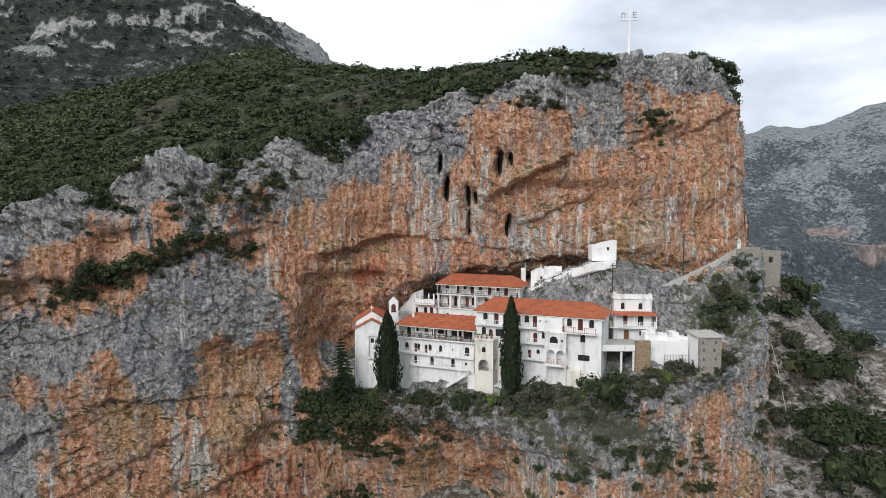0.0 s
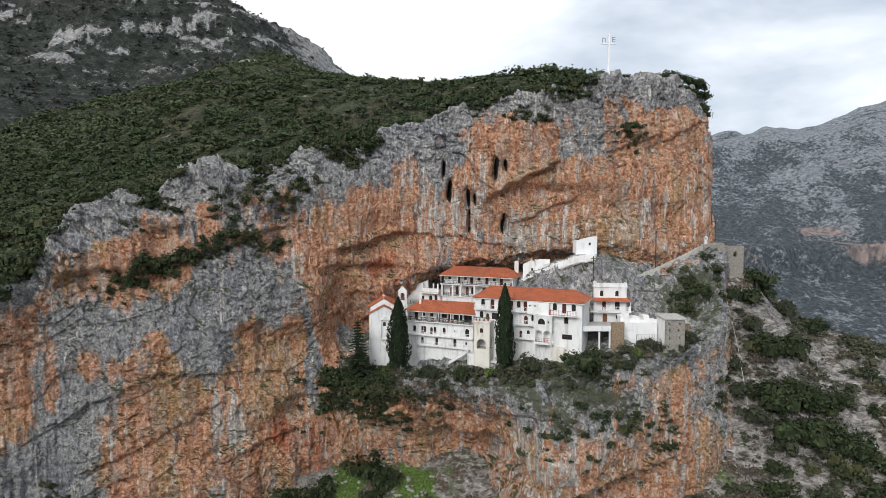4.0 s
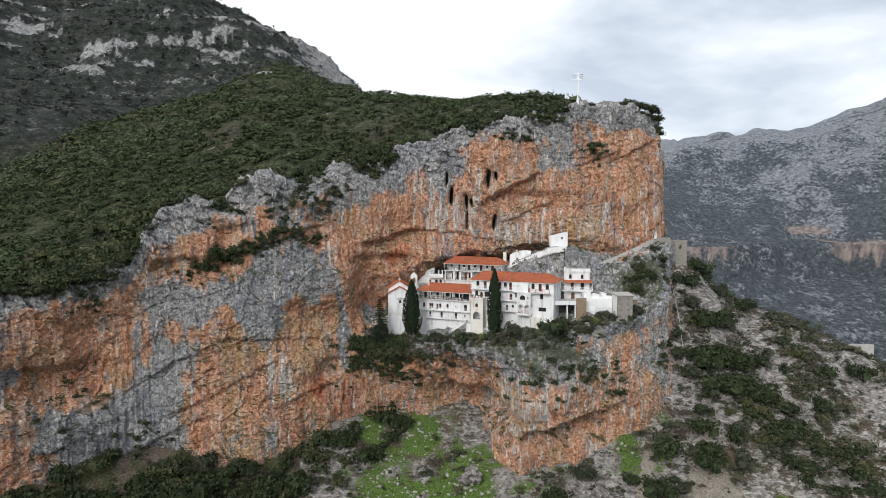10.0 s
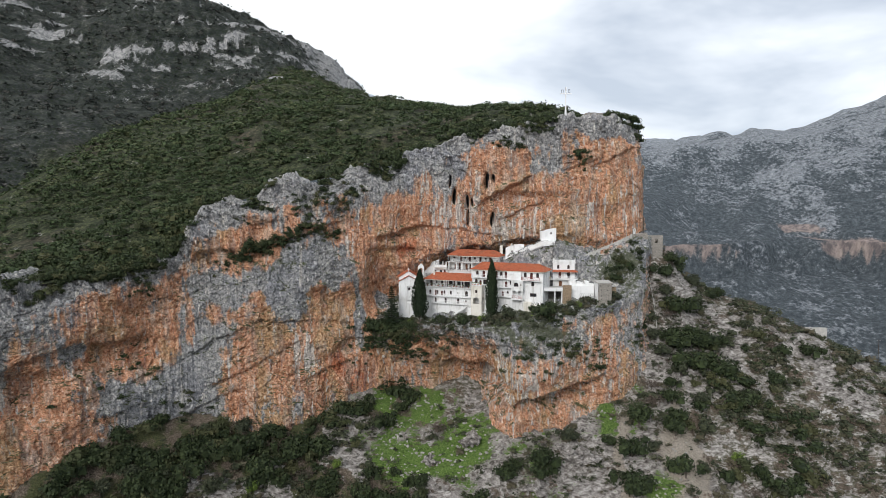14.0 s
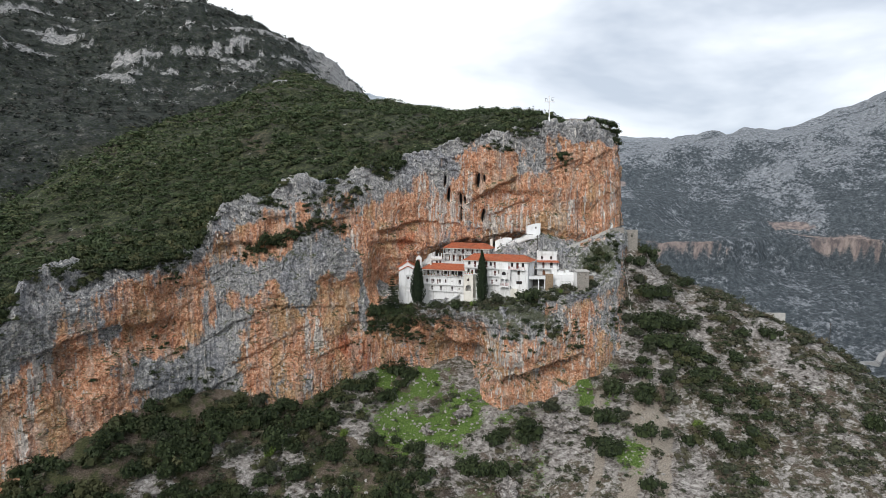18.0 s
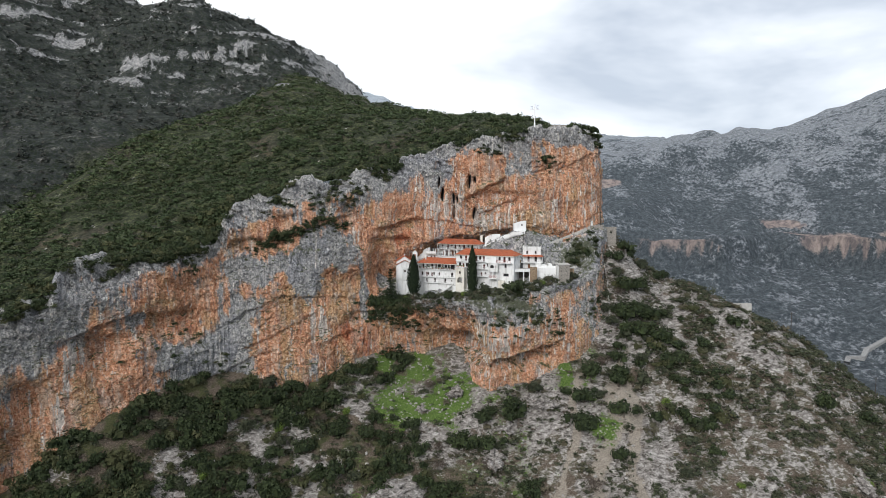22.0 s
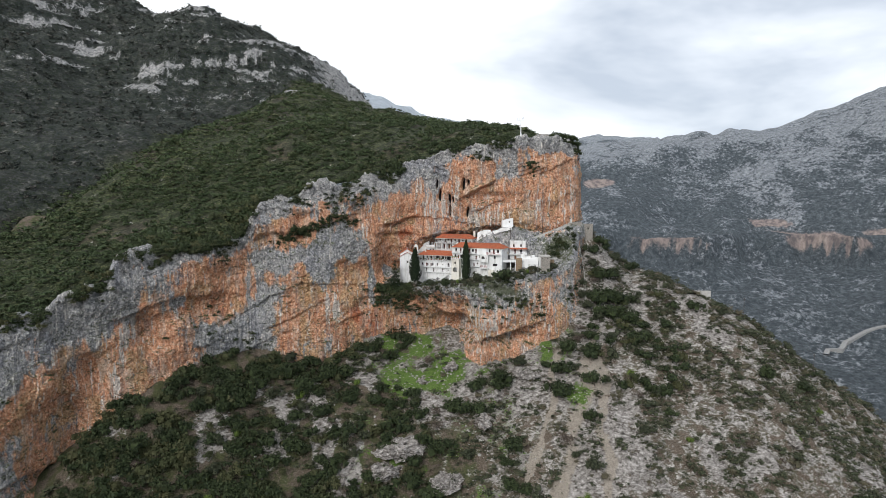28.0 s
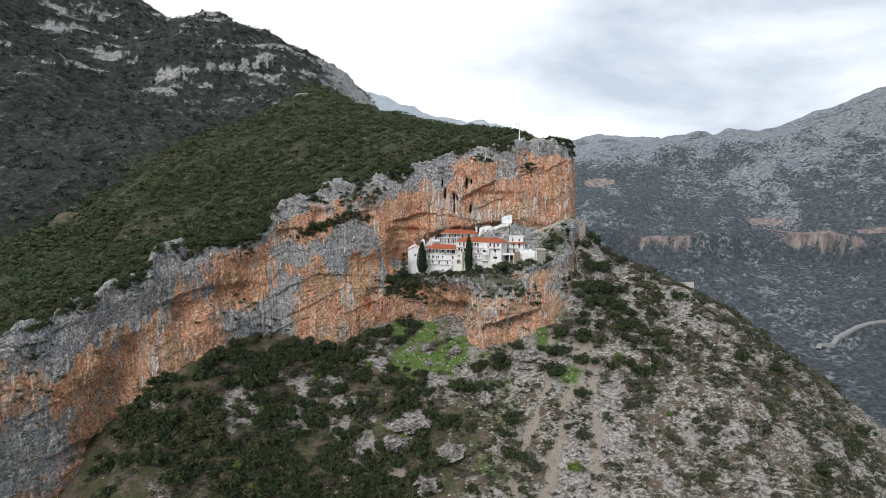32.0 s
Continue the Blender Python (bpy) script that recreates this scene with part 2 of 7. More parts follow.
def slope_material():
    m = material("rocky_slope", rough=0.95)
    n = Nodes(m)
    fine, mid, lay = n.noise(2.6, 7, 0.72), n.noise(0.22, 5, 0.65), n.noise(0.75, 9, 0.74, (0.8, 1.1, 1.6), 0.6)
    soil = n.ramp(fine, [(0.36, (0.05, 0.038, 0.027)), (0.5, (0.115, 0.090, 0.068)), (0.64, (0.23, 0.19, 0.155))])
    stone = n.ramp(lay, [(0.37, (0.050, 0.044, 0.038)), (0.45, (0.175, 0.159, 0.145)), (0.54, (0.33, 0.306, 0.285)), (0.63, (0.56, 0.53, 0.50))])
    scree = n.ramp(fine, [(0.38, (0.19, 0.163, 0.128)), (0.62, (0.40, 0.352, 0.298))])
    grass = n.ramp(fine, [(0.38, (0.040, 0.070, 0.014)), (0.5, (0.085, 0.145, 0.030)), (0.62, (0.17, 0.235, 0.070))])
    dull = n.ramp(fine, [(0.38, (0.030, 0.036, 0.014)), (0.62, (0.095, 0.10, 0.045))])
    c = n.mix(n.step(mid, 0.42, 0.58), soil, dull)
    c = n.mix(n.step(n.math("ADD", n.math("MULTIPLY_ADD", lay, 1.0, -0.5), n.math("MULTIPLY_ADD", mid, 1.2, n.math("SUBTRACT", n.attr("rocky"), 1.31))), -0.05, 0.15), c, stone)
    c = n.mix(n.math("MULTIPLY", n.step(n.math("ADD", n.attr("scree"), n.math("MULTIPLY_ADD", lay, 1.6, -0.8)), 0.35, 0.6), 0.9), c, scree)
    c = n.mix(n.step(n.math("ADD", n.attr("grass"), n.math("MULTIPLY_ADD", lay, 3.4, n.math("MULTIPLY_ADD", mid, 1.2, -2.3))), 0.30, 0.62), c, grass)
    n.colour(c)
    n.bump(n.math("ADD", lay, n.math("MULTIPLY", fine, 0.6)), 1.0, 0.6)
    return m


def far_material():
    m = material("far_mountains", rough=0.95)
    n = Nodes(m)
    mid, fine = n.noise(0.03, 8, 0.70), n.noise(0.15, 12, 0.86)
    # the blue-grey of these scrub and stone tones includes the haze of distance
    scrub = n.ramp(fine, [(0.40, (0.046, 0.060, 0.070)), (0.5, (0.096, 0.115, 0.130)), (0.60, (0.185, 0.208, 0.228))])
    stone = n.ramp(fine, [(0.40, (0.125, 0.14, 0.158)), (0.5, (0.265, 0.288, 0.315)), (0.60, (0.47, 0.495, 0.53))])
    f = n.math("ADD", n.math("MULTIPLY_ADD", fine, 3.2, -1.6), n.math("MULTIPLY_ADD", n.attr("bare"), 0.85, n.math("MULTIPLY_ADD", mid, 2.4, -1.42)))
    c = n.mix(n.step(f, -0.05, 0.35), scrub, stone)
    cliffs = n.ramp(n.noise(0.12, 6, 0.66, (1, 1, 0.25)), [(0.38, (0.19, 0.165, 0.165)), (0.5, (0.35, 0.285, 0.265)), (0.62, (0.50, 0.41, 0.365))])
    c = n.mix(n.step(n.math("MULTIPLY_ADD", fine, 1.2, n.math("SUBTRACT", n.attr("band"), 0.95)), -0.05, 0.25), c, cliffs)
    # farthest ridge: pale blue haze painted over the rock colour
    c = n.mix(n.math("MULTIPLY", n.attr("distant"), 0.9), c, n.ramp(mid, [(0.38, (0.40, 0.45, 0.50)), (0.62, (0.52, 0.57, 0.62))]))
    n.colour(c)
    n.bump(n.math("ADD", fine, n.math("MULTIPLY", mid, 2.0)), 1.0, 7.0)
    return m


ROCK, HILL_MAT, SLOPE_MAT, FAR_MAT = rock_material(), hill_material(), slope_material(), far_material()

# ---- noise for the ground forms ----
def lattice(ix, iy, iz, seed):
    h = (ix.astype(np.int64) * 374761393 + iy.astype(np.int64) * 668265263 + iz.astype(np.int64) * 2147483647 + seed * 974634777) & 0xFFFFFFFF
    h = ((h ^ (h >> 13)) * 1274126177) & 0xFFFFFFFF
    h = ((h ^ (h >> 16)) * 2246822519) & 0xFFFFFFFF
    return ((h ^ (h >> 15)) & 0xFFFFFF) / float(0xFFFFFF) * 2 - 1


def vnoise(x, y, z, seed=0):
    """Smooth noise between -1 and 1 on arrays of places."""
    fx, fy, fz = np.floor(x), np.floor(y), np.floor(z)
    tx, ty, tz = x - fx, y - fy, z - fz
    tx, ty, tz = (t * t * t * (t * (t * 6 - 15) + 10) for t in (tx, ty, tz))
    out = 0
    for a in (0, 1):
        for b in (0, 1):
            for c in (0, 1):
                w = (tx if a else 1 - tx) * (ty if b else 1 - ty) * (tz if c else 1 - tz)
                out = out + w * lattice(fx + a, fy + b, fz + c, seed)
    return out


def fbm(p, size, octaves=4, gain=0.5, seed=0, stretch=(1, 1, 1)):
    x, y, z = (p[..., i] / (size * stretch[i]) for i in range(3))
    out, amp = 0, 1.0
    for k in range(octaves):
        out = out + amp * vnoise(x + 17.3 * k, y - 9.1 * k, z + 5.7 * k, seed + k)
        x, y, z, amp = x * 2.03, y * 2.03, z * 2.03, amp * gain
    return out


def ridged(p, size, octaves=3, seed=0, stretch=(1, 1, 1)):
    x, y, z = (p[..., i] / (size * stretch[i]) for i in range(3))
    out, amp = 0, 1.0
    for k in range(octaves):
        out = out + amp * (1 - 2 * np.abs(vnoise(x - 7.7 * k, y + 3.3 * k, z + 11.1 * k, seed + k)))
        x, y, z, amp = x * 2.1, y * 2.1, z * 2.1, amp * 0.5
    return out


def facets(p, size, seed=0, stretch=(1, 1, 1)):
    """Broken rock: each cell gets its own offset and its own slant; also the distance to the next cell."""
    q = np.stack([p[..., i] / (size * stretch[i]) for i in range(3)], -1)
    f = np.floor(q)
    best = np.full(p.shape[:-1], 9.0)
    second = best.copy()
    value = np.zeros(p.shape[:-1])
    for a in (-1, 0, 1):
        for b in (-1, 0, 1):
            for c in (-1, 0, 1):
                ix, iy, iz = f[..., 0] + a, f[..., 1] + b, f[..., 2] + c
                jx, jy, jz = (0.5 + 0.42 * lattice(ix, iy, iz, seed + k) for k in (1, 2, 3))
                dx, dy, dz = q[..., 0] - ix - jx, q[..., 1] - iy - jy, q[..., 2] - iz - jz
                d = dx * dx + dy * dy + dz * dz
                v = lattice(ix, iy, iz, seed + 4)
                v = v + 0.9 * (lattice(ix, iy, iz, seed + 5) * dx + lattice(ix, iy, iz, seed + 6) * dy + (0.5 + 0.6 * lattice(ix, iy, iz, seed + 7)) * dz)
                near = d < best
                second = np.where(near, best, np.minimum(second, d))
                value = np.where(near, v, value)
                best = np.where(near, d, best)
    return value, np.sqrt(second) - np.sqrt(best)


def smooth(a, b, x):
    t = np.clip((x - a) / (b - a), 0, 1)
    return t * t * (3 - 2 * t)


def blur(a, n, axis):
    """A soft running mean over n cells either way."""
    if n < 1:
        return a
    k = np.hanning(2 * n + 3)[1:-1]
    k /= k.sum()
    pad = [(0, 0)] * a.ndim
    pad[axis] = (n, n)
    q = np.pad(a, pad, mode="edge")
    return np.apply_along_axis(lambda v: np.convolve(v, k, mode="valid"), axis, q)


def grid_normals(p):
    du, dv = np.gradient(p, axis=0), np.gradient(p, axis=1)
    n = np.cross(du, dv)
    return n / np.maximum(np.linalg.norm(n, axis=-1, keepdims=True), 1e-9)


def grid_mesh(name, p, material, attributes, flat=False):
    """One mesh from a grid of places, with float attributes of the same grid."""
    nu, nv = p.shape[:2]
    me = bpy.data.meshes.new(name)
    i = np.arange(nu * nv).reshape(nu, nv)
    quads = np.stack([i[:-1, :-1], i[1:, :-1], i[1:, 1:], i[:-1, 1:]], -1).reshape(-1, 4)
    fill_mesh(me, p.reshape(-1, 3), quads, smooth_faces=not flat)
    for key, values in attributes.items():
        me.attributes.new(key, "FLOAT", "POINT").data.foreach_set("value", np.ascontiguousarray(values, dtype=np.float32).ravel())
    me.materials.append(material)
    return new(name, me)


def fill_mesh(me, verts, faces, smooth_faces=False):
    verts, faces = np.asarray(verts, dtype=np.float32), np.asarray(faces, dtype=np.int32)
    n, k = faces.shape
    me.vertices.add(len(verts))
    me.vertices.foreach_set("co", verts.ravel())
    me.loops.add(n * k)
    me.loops.foreach_set("vertex_index", faces.ravel())
    me.polygons.add(n)
    me.polygons.foreach_set("loop_start", np.arange(0, n * k, k, dtype=np.int32))
    me.polygons.foreach_set("use_smooth", np.full(n, smooth_faces))
    me.update(calc_edges=True)


def cubic_table(xs, ys, table, x, y):
    """Smooth heights from a coarse plan table: rows along y, columns along x."""
    table = np.asarray(table, dtype=float)

    def weights(knots, v):
        knots = np.asarray(knots, dtype=float)
        v = np.clip(v, knots[0], knots[-1] - 1e-6)
        k = np.clip(np.searchsorted(knots, v, side="right") - 1, 0, len(knots) - 2)
        t = (v - knots[k]) / (knots[k + 1] - knots[k])
        return k, t

    kx, tx = weights(xs, x)
    ky, ty = weights(ys, y)

    def row(r):
        r = np.clip(r, 0, len(ys) - 1)
        c = [table[r, np.clip(kx + o, 0, len(xs) - 1)] for o in (-1, 0, 1, 2)]
        return catmull(c, tx)

    def catmull(c, t):
        return c[1] + 0.5 * t * (c[2] - c[0] + t * (2 * c[0] - 5 * c[1] + 4 * c[2] - c[3] + t * (3 * (c[1] - c[2]) + c[3] - c[0])))

    return catmull([row(ky + o) for o in (-1, 0, 1, 2)], ty)


# ---- the cliff: lines along it, from its spur on the near side to behind the prow ----
RIM = [(-165, -10, 36), (-147, 30, 56), (-136, 42, 62), (-122.5, 54, 68.5), (-112, 69.5, 80.5), (-79, 94.5, 86), (-71, 100, 101), (-48, 107, 109), (-24, 117, 114),
       (-11, 122, 120), (4, 123, 125.5), (20, 120, 127), (36, 117, 129.5), (46, 121, 130.5), (55, 125, 131), (62, 131, 130), (67, 150, 127), (66, 190, 122)]
SHOULDER = [(-163, -12, 30), (-145, 27, 50), (-134, 38, 56), (-122, 52, 63), (-109, 67.5, 73), (-78.5, 92.5, 79), (-70, 97, 93), (-47, 103, 100), (-24, 114, 107),
            (-11, 119, 112), (4, 121, 117), (20, 117, 118), (37, 114, 120), (47, 117, 121), (57, 121, 121), (63, 127.5, 121), (68, 150, 118), (67, 190, 114)]
LIP = [(-160, -12, 18), (-142, 26, 35), (-132, 37, 42), (-122, 53, 50), (-107, 67, 60), (-79, 92.5, 68), (-69, 96, 80), (-47, 102, 86), (-24, 112, 88),
       (-13.5, 116, 83.5), (3, 119.5, 88.5), (18, 118, 89.8), (33, 110.5, 96.8), (45, 111.5, 91.5), (54, 115, 93), (62.5, 126, 96), (68, 148, 98), (68, 190, 100)]
LEDGE_BACK = [(-157, -11, 6), (-141, 25, 22), (-132, 37, 30), (-123, 54, 40), (-106, 66, 50), (-79, 92.5, 58), (-69, 96, 68), (-47, 102, 72), (-25, 114, 76),
              (-14, 130, 71), (4, 138, 82), (20, 129, 86), (33, 113, 91), (45.5, 113.5, 88.7), (54.5, 117, 91), (63, 124, 93.5), (69, 146, 92), (69, 190, 92)]
BENCH = [(-156, -11, 3), (-141, 25, 19), (-132, 37, 27), (-123, 54, 37), (-106, 66, 47), (-79, 92.5, 55), (-69, 96, 65), (-47, 102, 68), (-26, 113, 73),
         (-14, 124, 70), (4, 122, 79), (20, 112.2, 88.6), (29, 107.6, 92.2), (44.2, 109.6, 87), (56, 113, 90.8), (62.5, 121, 93), (70, 143, 91), (71, 188, 91)]
TERRACE = [(-156, -10, 0), (-141, 25, 16), (-132, 37, 24), (-124, 54, 34), (-106, 65, 44), (-79.5, 91.5, 52), (-70, 96, 61), (-47, 102, 64), (-26, 111, 69),
           (-15, 112, 66), (3, 104, 69), (19, 103.5, 72.5), (33, 105, 76), (45.5, 103.5, 75), (56.5, 109, 84), (62.5, 119.5, 92), (71, 141, 89.5), (73, 186, 89.5)]
LEDGE_EDGE = [(-155, -10, -4), (-140, 25, 12), (-132, 37, 20), (-124, 54, 32), (-106, 65, 42), (-80, 91.5, 49), (-70, 96, 58), (-47, 101, 60), (-27, 109, 65),
              (-17, 106, 64.5), (2, 95, 67), (18, 90, 69), (36, 92.5, 73), (46.5, 95.5, 73.5), (56, 105, 77), (62.5, 117.5, 90), (72, 140, 88), (74, 185, 88)]
LOWER = [(-153, -10, -14), (-139.5, 25, 2), (-133, 38, 8), (-125, 54, 23), (-106, 65, 33), (-81, 90.5, 40.5), (-72, 95, 45), (-48, 99, 48), (-26, 111, 53),
         (-17, 112, 54), (2, 107, 52), (17.5, 87, 54), (34, 90, 58), (44, 94, 60), (54, 101, 66), (61, 112, 78), (72, 135, 80), (74, 180, 80)]
FOOT = [(-150, -10, -25), (-139, 25, -8), (-133, 38, -1), (-125, 54, 15), (-107, 64, 25), (-82, 89.5, 31), (-75, 93, 32), (-49, 97, 37), (-25, 112, 39),
        (-17, 113, 44), (1.5, 107.5, 41), (16.5, 92, 33.5), (30, 93, 39), (40, 93.5, 44), (48.5, 95, 49), (57, 104, 56), (66, 122, 70), (72, 170, 75)]
NU, NV = 880, 390


def along(line, n):
    """n places along a line of stations, evenly by the rim's length."""
    r = np.array(RIM, dtype=float)
    s = np.concatenate([[0], np.cumsum(np.linalg.norm(np.diff(r, axis=0), axis=1))])
    # the first and last stretches are never near the camera: give them fewer cells
    s = np.interp(s, [s[0], s[1], s[15], s[16], s[17]], [0, 22, 22 + s[15] - s[1], 34 + s[15] - s[1], 44 + s[15] - s[1]])
    u = np.linspace(0, s[-1], n)
    a = np.array(line, dtype=float)
    return np.stack([np.interp(u, s, a[:, i]) for i in range(3)], -1)


def cliff_grid():
    inside = [(x - 6 * (k < 6), y + 14, z - 3) for k, (x, y, z) in enumerate(RIM)]
    under = [(x, y + 1, z - 9) for x, y, z in FOOT]
    lines = [along(line, NU) for line in (inside, RIM, SHOULDER, LIP, LEDGE_BACK, BENCH, TERRACE, LEDGE_EDGE, LOWER, FOOT, under)]
    knots = np.array([0, 0.05, 0.15, 0.42, 0.51, 0.555, 0.61, 0.67, 0.80, 0.95, 1.0])
    stack = np.stack(lines, 1)
    v = np.linspace(0, 1, NV)
    k = np.clip(np.searchsorted(knots, v, side="right") - 1, 0, len(knots) - 2)
    t = ((v - knots[k]) / (knots[k + 1] - knots[k]))[None, :, None]
    p = stack[:, k] * (1 - t) + stack[:, k + 1] * t
    p = blur(blur(p, 14, 0), 7, 1)
    return p, np.broadcast_to(v[None, :], p.shape[:2])


BASE, CV = cliff_grid()
CN = grid_normals(BASE)
if CN[NU // 2, NV // 4, 1] > 0:
    CN = -CN
steep = smooth(0.75, 0.35, CN[..., 2])            # 1 on the faces, 0 on the ledges
# slots worn into the face by water: x, top, bottom, half width
SLOTS = [(11.2, 112.5, 107, 0.5), (13.2, 112, 109, 0.35), (-0.6, 112, 107.5, 0.4), (0.9, 107.5, 102, 0.6), (5.0, 105.5, 101, 0.55), (6.5, 104.5, 101.5, 0.5), (13.0, 100, 95, 0.55), (5.3, 101, 95, 0.3)]


# notches and knobs along the rim: x, height, half width
BUMPS = [(-70, 2.0, 6), (-60, -2.6, 3), (-51, 2.4, 4.5), (-42, -3.2, 4), (-29, 2.4, 6), (-19, -3.2, 3), (-12, 1.4, 4), (-111, 6.5, 3.5), (-104, -3.5, 3), (-117, -4.0, 2), (-98, 2.5, 2.5), (-124, 3.0, 2.5), (-130, -2.0, 2), (-134, 2.0, 2), (-140, -2.5, 2.5), (-146, 2.0, 3),
         (-95, -2.0, 5), (12, 1.0, 5), (27, -1.2, 4)]
# bedding steps across the face: a line from (x, z) to (x, z), and how far the rock under it steps back
STEPS = [(9, 103, 25, 110.5, 3.4), (15, 97.5, 29, 103.5, 2.2), (-68, 97.5, -50, 98, 1.6), (-62, 87, -34, 97, 1.8), (-60, 69, -28, 66, 1.6), (-24, 92, -8, 95.5, 3.2), (-8, 95, 18, 92.5, 1.2), (34, 113, 47, 118, 1.2),
         (44, 115, 60, 121, 1.4), (-75, 60, -56, 69, 1.4), (-70, 50, -44, 62, 1.3), (-112, 60, -98, 66, 2.2), (-84, 40, -58, 50, 1.4), (-140, 28, -128, 34, 2.0), (-6, 62, 15, 47, 7.5), (14, 46, 42, 54, 5.0), (8, 63, 24, 62, 1.2), (-46, 50, -28, 56, 1.2)]
# hollows and overhangs in the face: x, z, half width, half height, depth
HOLLOWS = [(-17, 87, 9, 4, 3.0), (-22.5, 79, 4.5, 11, 3.6), (25, 104, 12, 5, 2.6), (36, 101, 5, 4, 1.8), (-14, 95, 5, 8, 1.5), (-104, 58, 5, 8, 4.0), (-118, 46, 4, 9, 3.5), (-125, 30, 4, 18, 4.0), (-66, 88, 10, 3, 1.8), (-37, 74, 9, 7, 1.6), (-34, 98, 3, 9, 2.2),
           (-30, 60, 5, 3, 1.8), (5, 50, 8, 8, 6.5), (30, 47, 10, 4, 3.6), (46, 112, 3, 10, 1.4), (-84, 72, 4, 8, 2.0), (-93, 64, 5, 5, 2.4), (-56, 95, 3, 8, 2.0), (50, 100, 4, 5, 1.5), (-86, 63, 6, 7, 3.4), (-130, 12, 6, 3, 2.5)]


def shape_cliff():
    warp = np.stack([fbm(BASE, 9, 2, 0.5, 5), fbm(BASE, 9, 2, 0.5, 6), fbm(BASE, 9, 2, 0.5, 7)], -1)
    n0 = fbm(BASE, 26, 3, 0.5, 3)
    big, big_edge = facets(BASE + warp * 1.1, 7.5, 200, (1, 1, 1.5))
    mid, mid_edge = facets(BASE + warp * 0.5, 2.9, 220, (1, 1, 1.3))
    small, small_edge = facets(BASE + warp * 0.4, 1.15, 240, (1.2, 1.2, 0.9))
    flute = ridged(BASE + warp * 0.8, 2.6, 3, 31, (1, 1, 9))
    strata = fbm(BASE + warp * 1.5, 3.6, 3, 0.55, 21, (2.6, 2.6, 0.6))
    block = fbm(BASE, 1.3, 3, 0.6, 41)
    smoothed = smooth(-0.15, 0.5, fbm(BASE, 19, 2, 0.5, 45))        # water-worn sheets between broken ground
    weather = smooth(0.26, 0.10, CV)
    rough = 1 - 0.65 * smoothed * (1 - weather)
    # beds dip to the near side: worn steps along them, and vertical rills over the smooth sheets
    tilt_bed = BASE[..., 2] * 0.91 - BASE[..., 0] * 0.41 + 3.0 * n0 + 1.6 * warp[..., 2]
    saw = (tilt_bed / 6.5) % 1.0
    bed = (smooth(0.0, 0.06, saw) - saw) * smooth(0.1, 0.6, fbm(BASE, 15, 3, 0.5, 47))
    rill = ridged(BASE + warp * 0.5, 1.1, 2, 33, (1, 1, 14))
    d = steep * (2.1 * n0 + 0.50 * big + 0.34 * mid * rough + 0.20 * small * rough + (0.42 * flute + 0.16 * rill) * (0.35 + 0.65 * smoothed) * (1 - weather) + 0.16 * strata * rough + 0.18 * block + 0.42 * bed)
    d = d - steep * 0.14 * smooth(0.06, 0.0, mid_edge) * rough
    # weathered crown: rounded blocks between level cracks
    lev = BASE[..., 2] + 1.4 * warp[..., 0] + 0.25 * BASE[..., 0]
    crack = np.abs(((lev / 2.3) % 1.0) - 0.5) * 2
    d = d + weather * (1.5 * np.abs(fbm(BASE, 9.0, 2, 0.5, 61)) + 0.30 * mid + 0.16 * small - 0.4 - 0.40 * smooth(0.84, 1.0, crack)) + (1 - steep) * (0.5 * block + 0.5 * np.maximum(mid, 0))
    rim = smooth(0.14, 0.045, CV)
    d = d + rim * 1.4 * fbm(BASE, 12, 2, 0.5, 63)
    for x, z, rx, rz, depth in HOLLOWS:
        a, b = (BASE[..., 0] - x) / rx, (BASE[..., 2] - z) / rz
        b = np.where(b > 0, b * 2.4, b * 0.8) + 0.35 * warp[..., 0]
        d = d - depth * np.exp(-(a * a + b * b) ** 1.5) * (CV > 0.12)
    for x0, z0, x1, z1, back in STEPS:
        t = np.clip((BASE[..., 0] - x0) / (x1 - x0), 0, 1)
        ends = smooth(x0 - 2.5, x0 + 2.5, BASE[..., 0]) * smooth(x1 + 2.5, x1 - 2.5, BASE[..., 0])
        below = z0 + (z1 - z0) * t - BASE[..., 2] + 0.9 * warp[..., 1] + 0.4 * block
        d = d - 0.62 * back * ends * smooth(-0.35, 0.45, below) * np.exp(-np.maximum(below, 0) / 4.5) + 0.22 * back * ends * np.exp(-(below + 0.8) ** 2)
    for x, top, bottom, w in SLOTS:
        d = d - 3.4 * np.exp(-((BASE[..., 0] - x - 0.15 * np.sin(0.7 * BASE[..., 2] + x)) / w) ** 2) * smooth(bottom - 1, bottom + 2, BASE[..., 2]) * smooth(top + 1, top - 2, BASE[..., 2]) * (CV < 0.45)
    out = BASE + CN * d[..., None]
    for x, h, w in BUMPS:
        out[..., 2] += 0.6 * h * np.exp(-((BASE[..., 0] - x) / w) ** 4) * smooth(0.17, 0.06, CV)
    return out, d


CLIFF, CD = shape_cliff()

# colour of the bare rock: x, z, half width, half height, strength (minus: grey)
WALL_RUST = [(9, 114, 8, 6, 0.8), (16, 107, 8, 5, 1.1), (27, 106, 8, 8, 1.0), (44, 101, 12, 11, 1.3), (47, 119, 7, 6, 0.7), (57, 108, 6, 14, 0.7), (-13, 89, 9, 5, 1.5), (-5, 98, 4, 6, 0.7), (-15.5, 100, 4, 3.5, 0.9), (-24, 88, 4, 10, 0.7),
             (-24, 108, 9, 7, -0.9), (-4, 117, 8, 5, -0.9), (30, 116, 4.5, 5, -0.8), (52, 128, 9, 3, -0.6), (52, 84, 9, 7, -0.7), (1, 102, 7, 8, 0.1)]
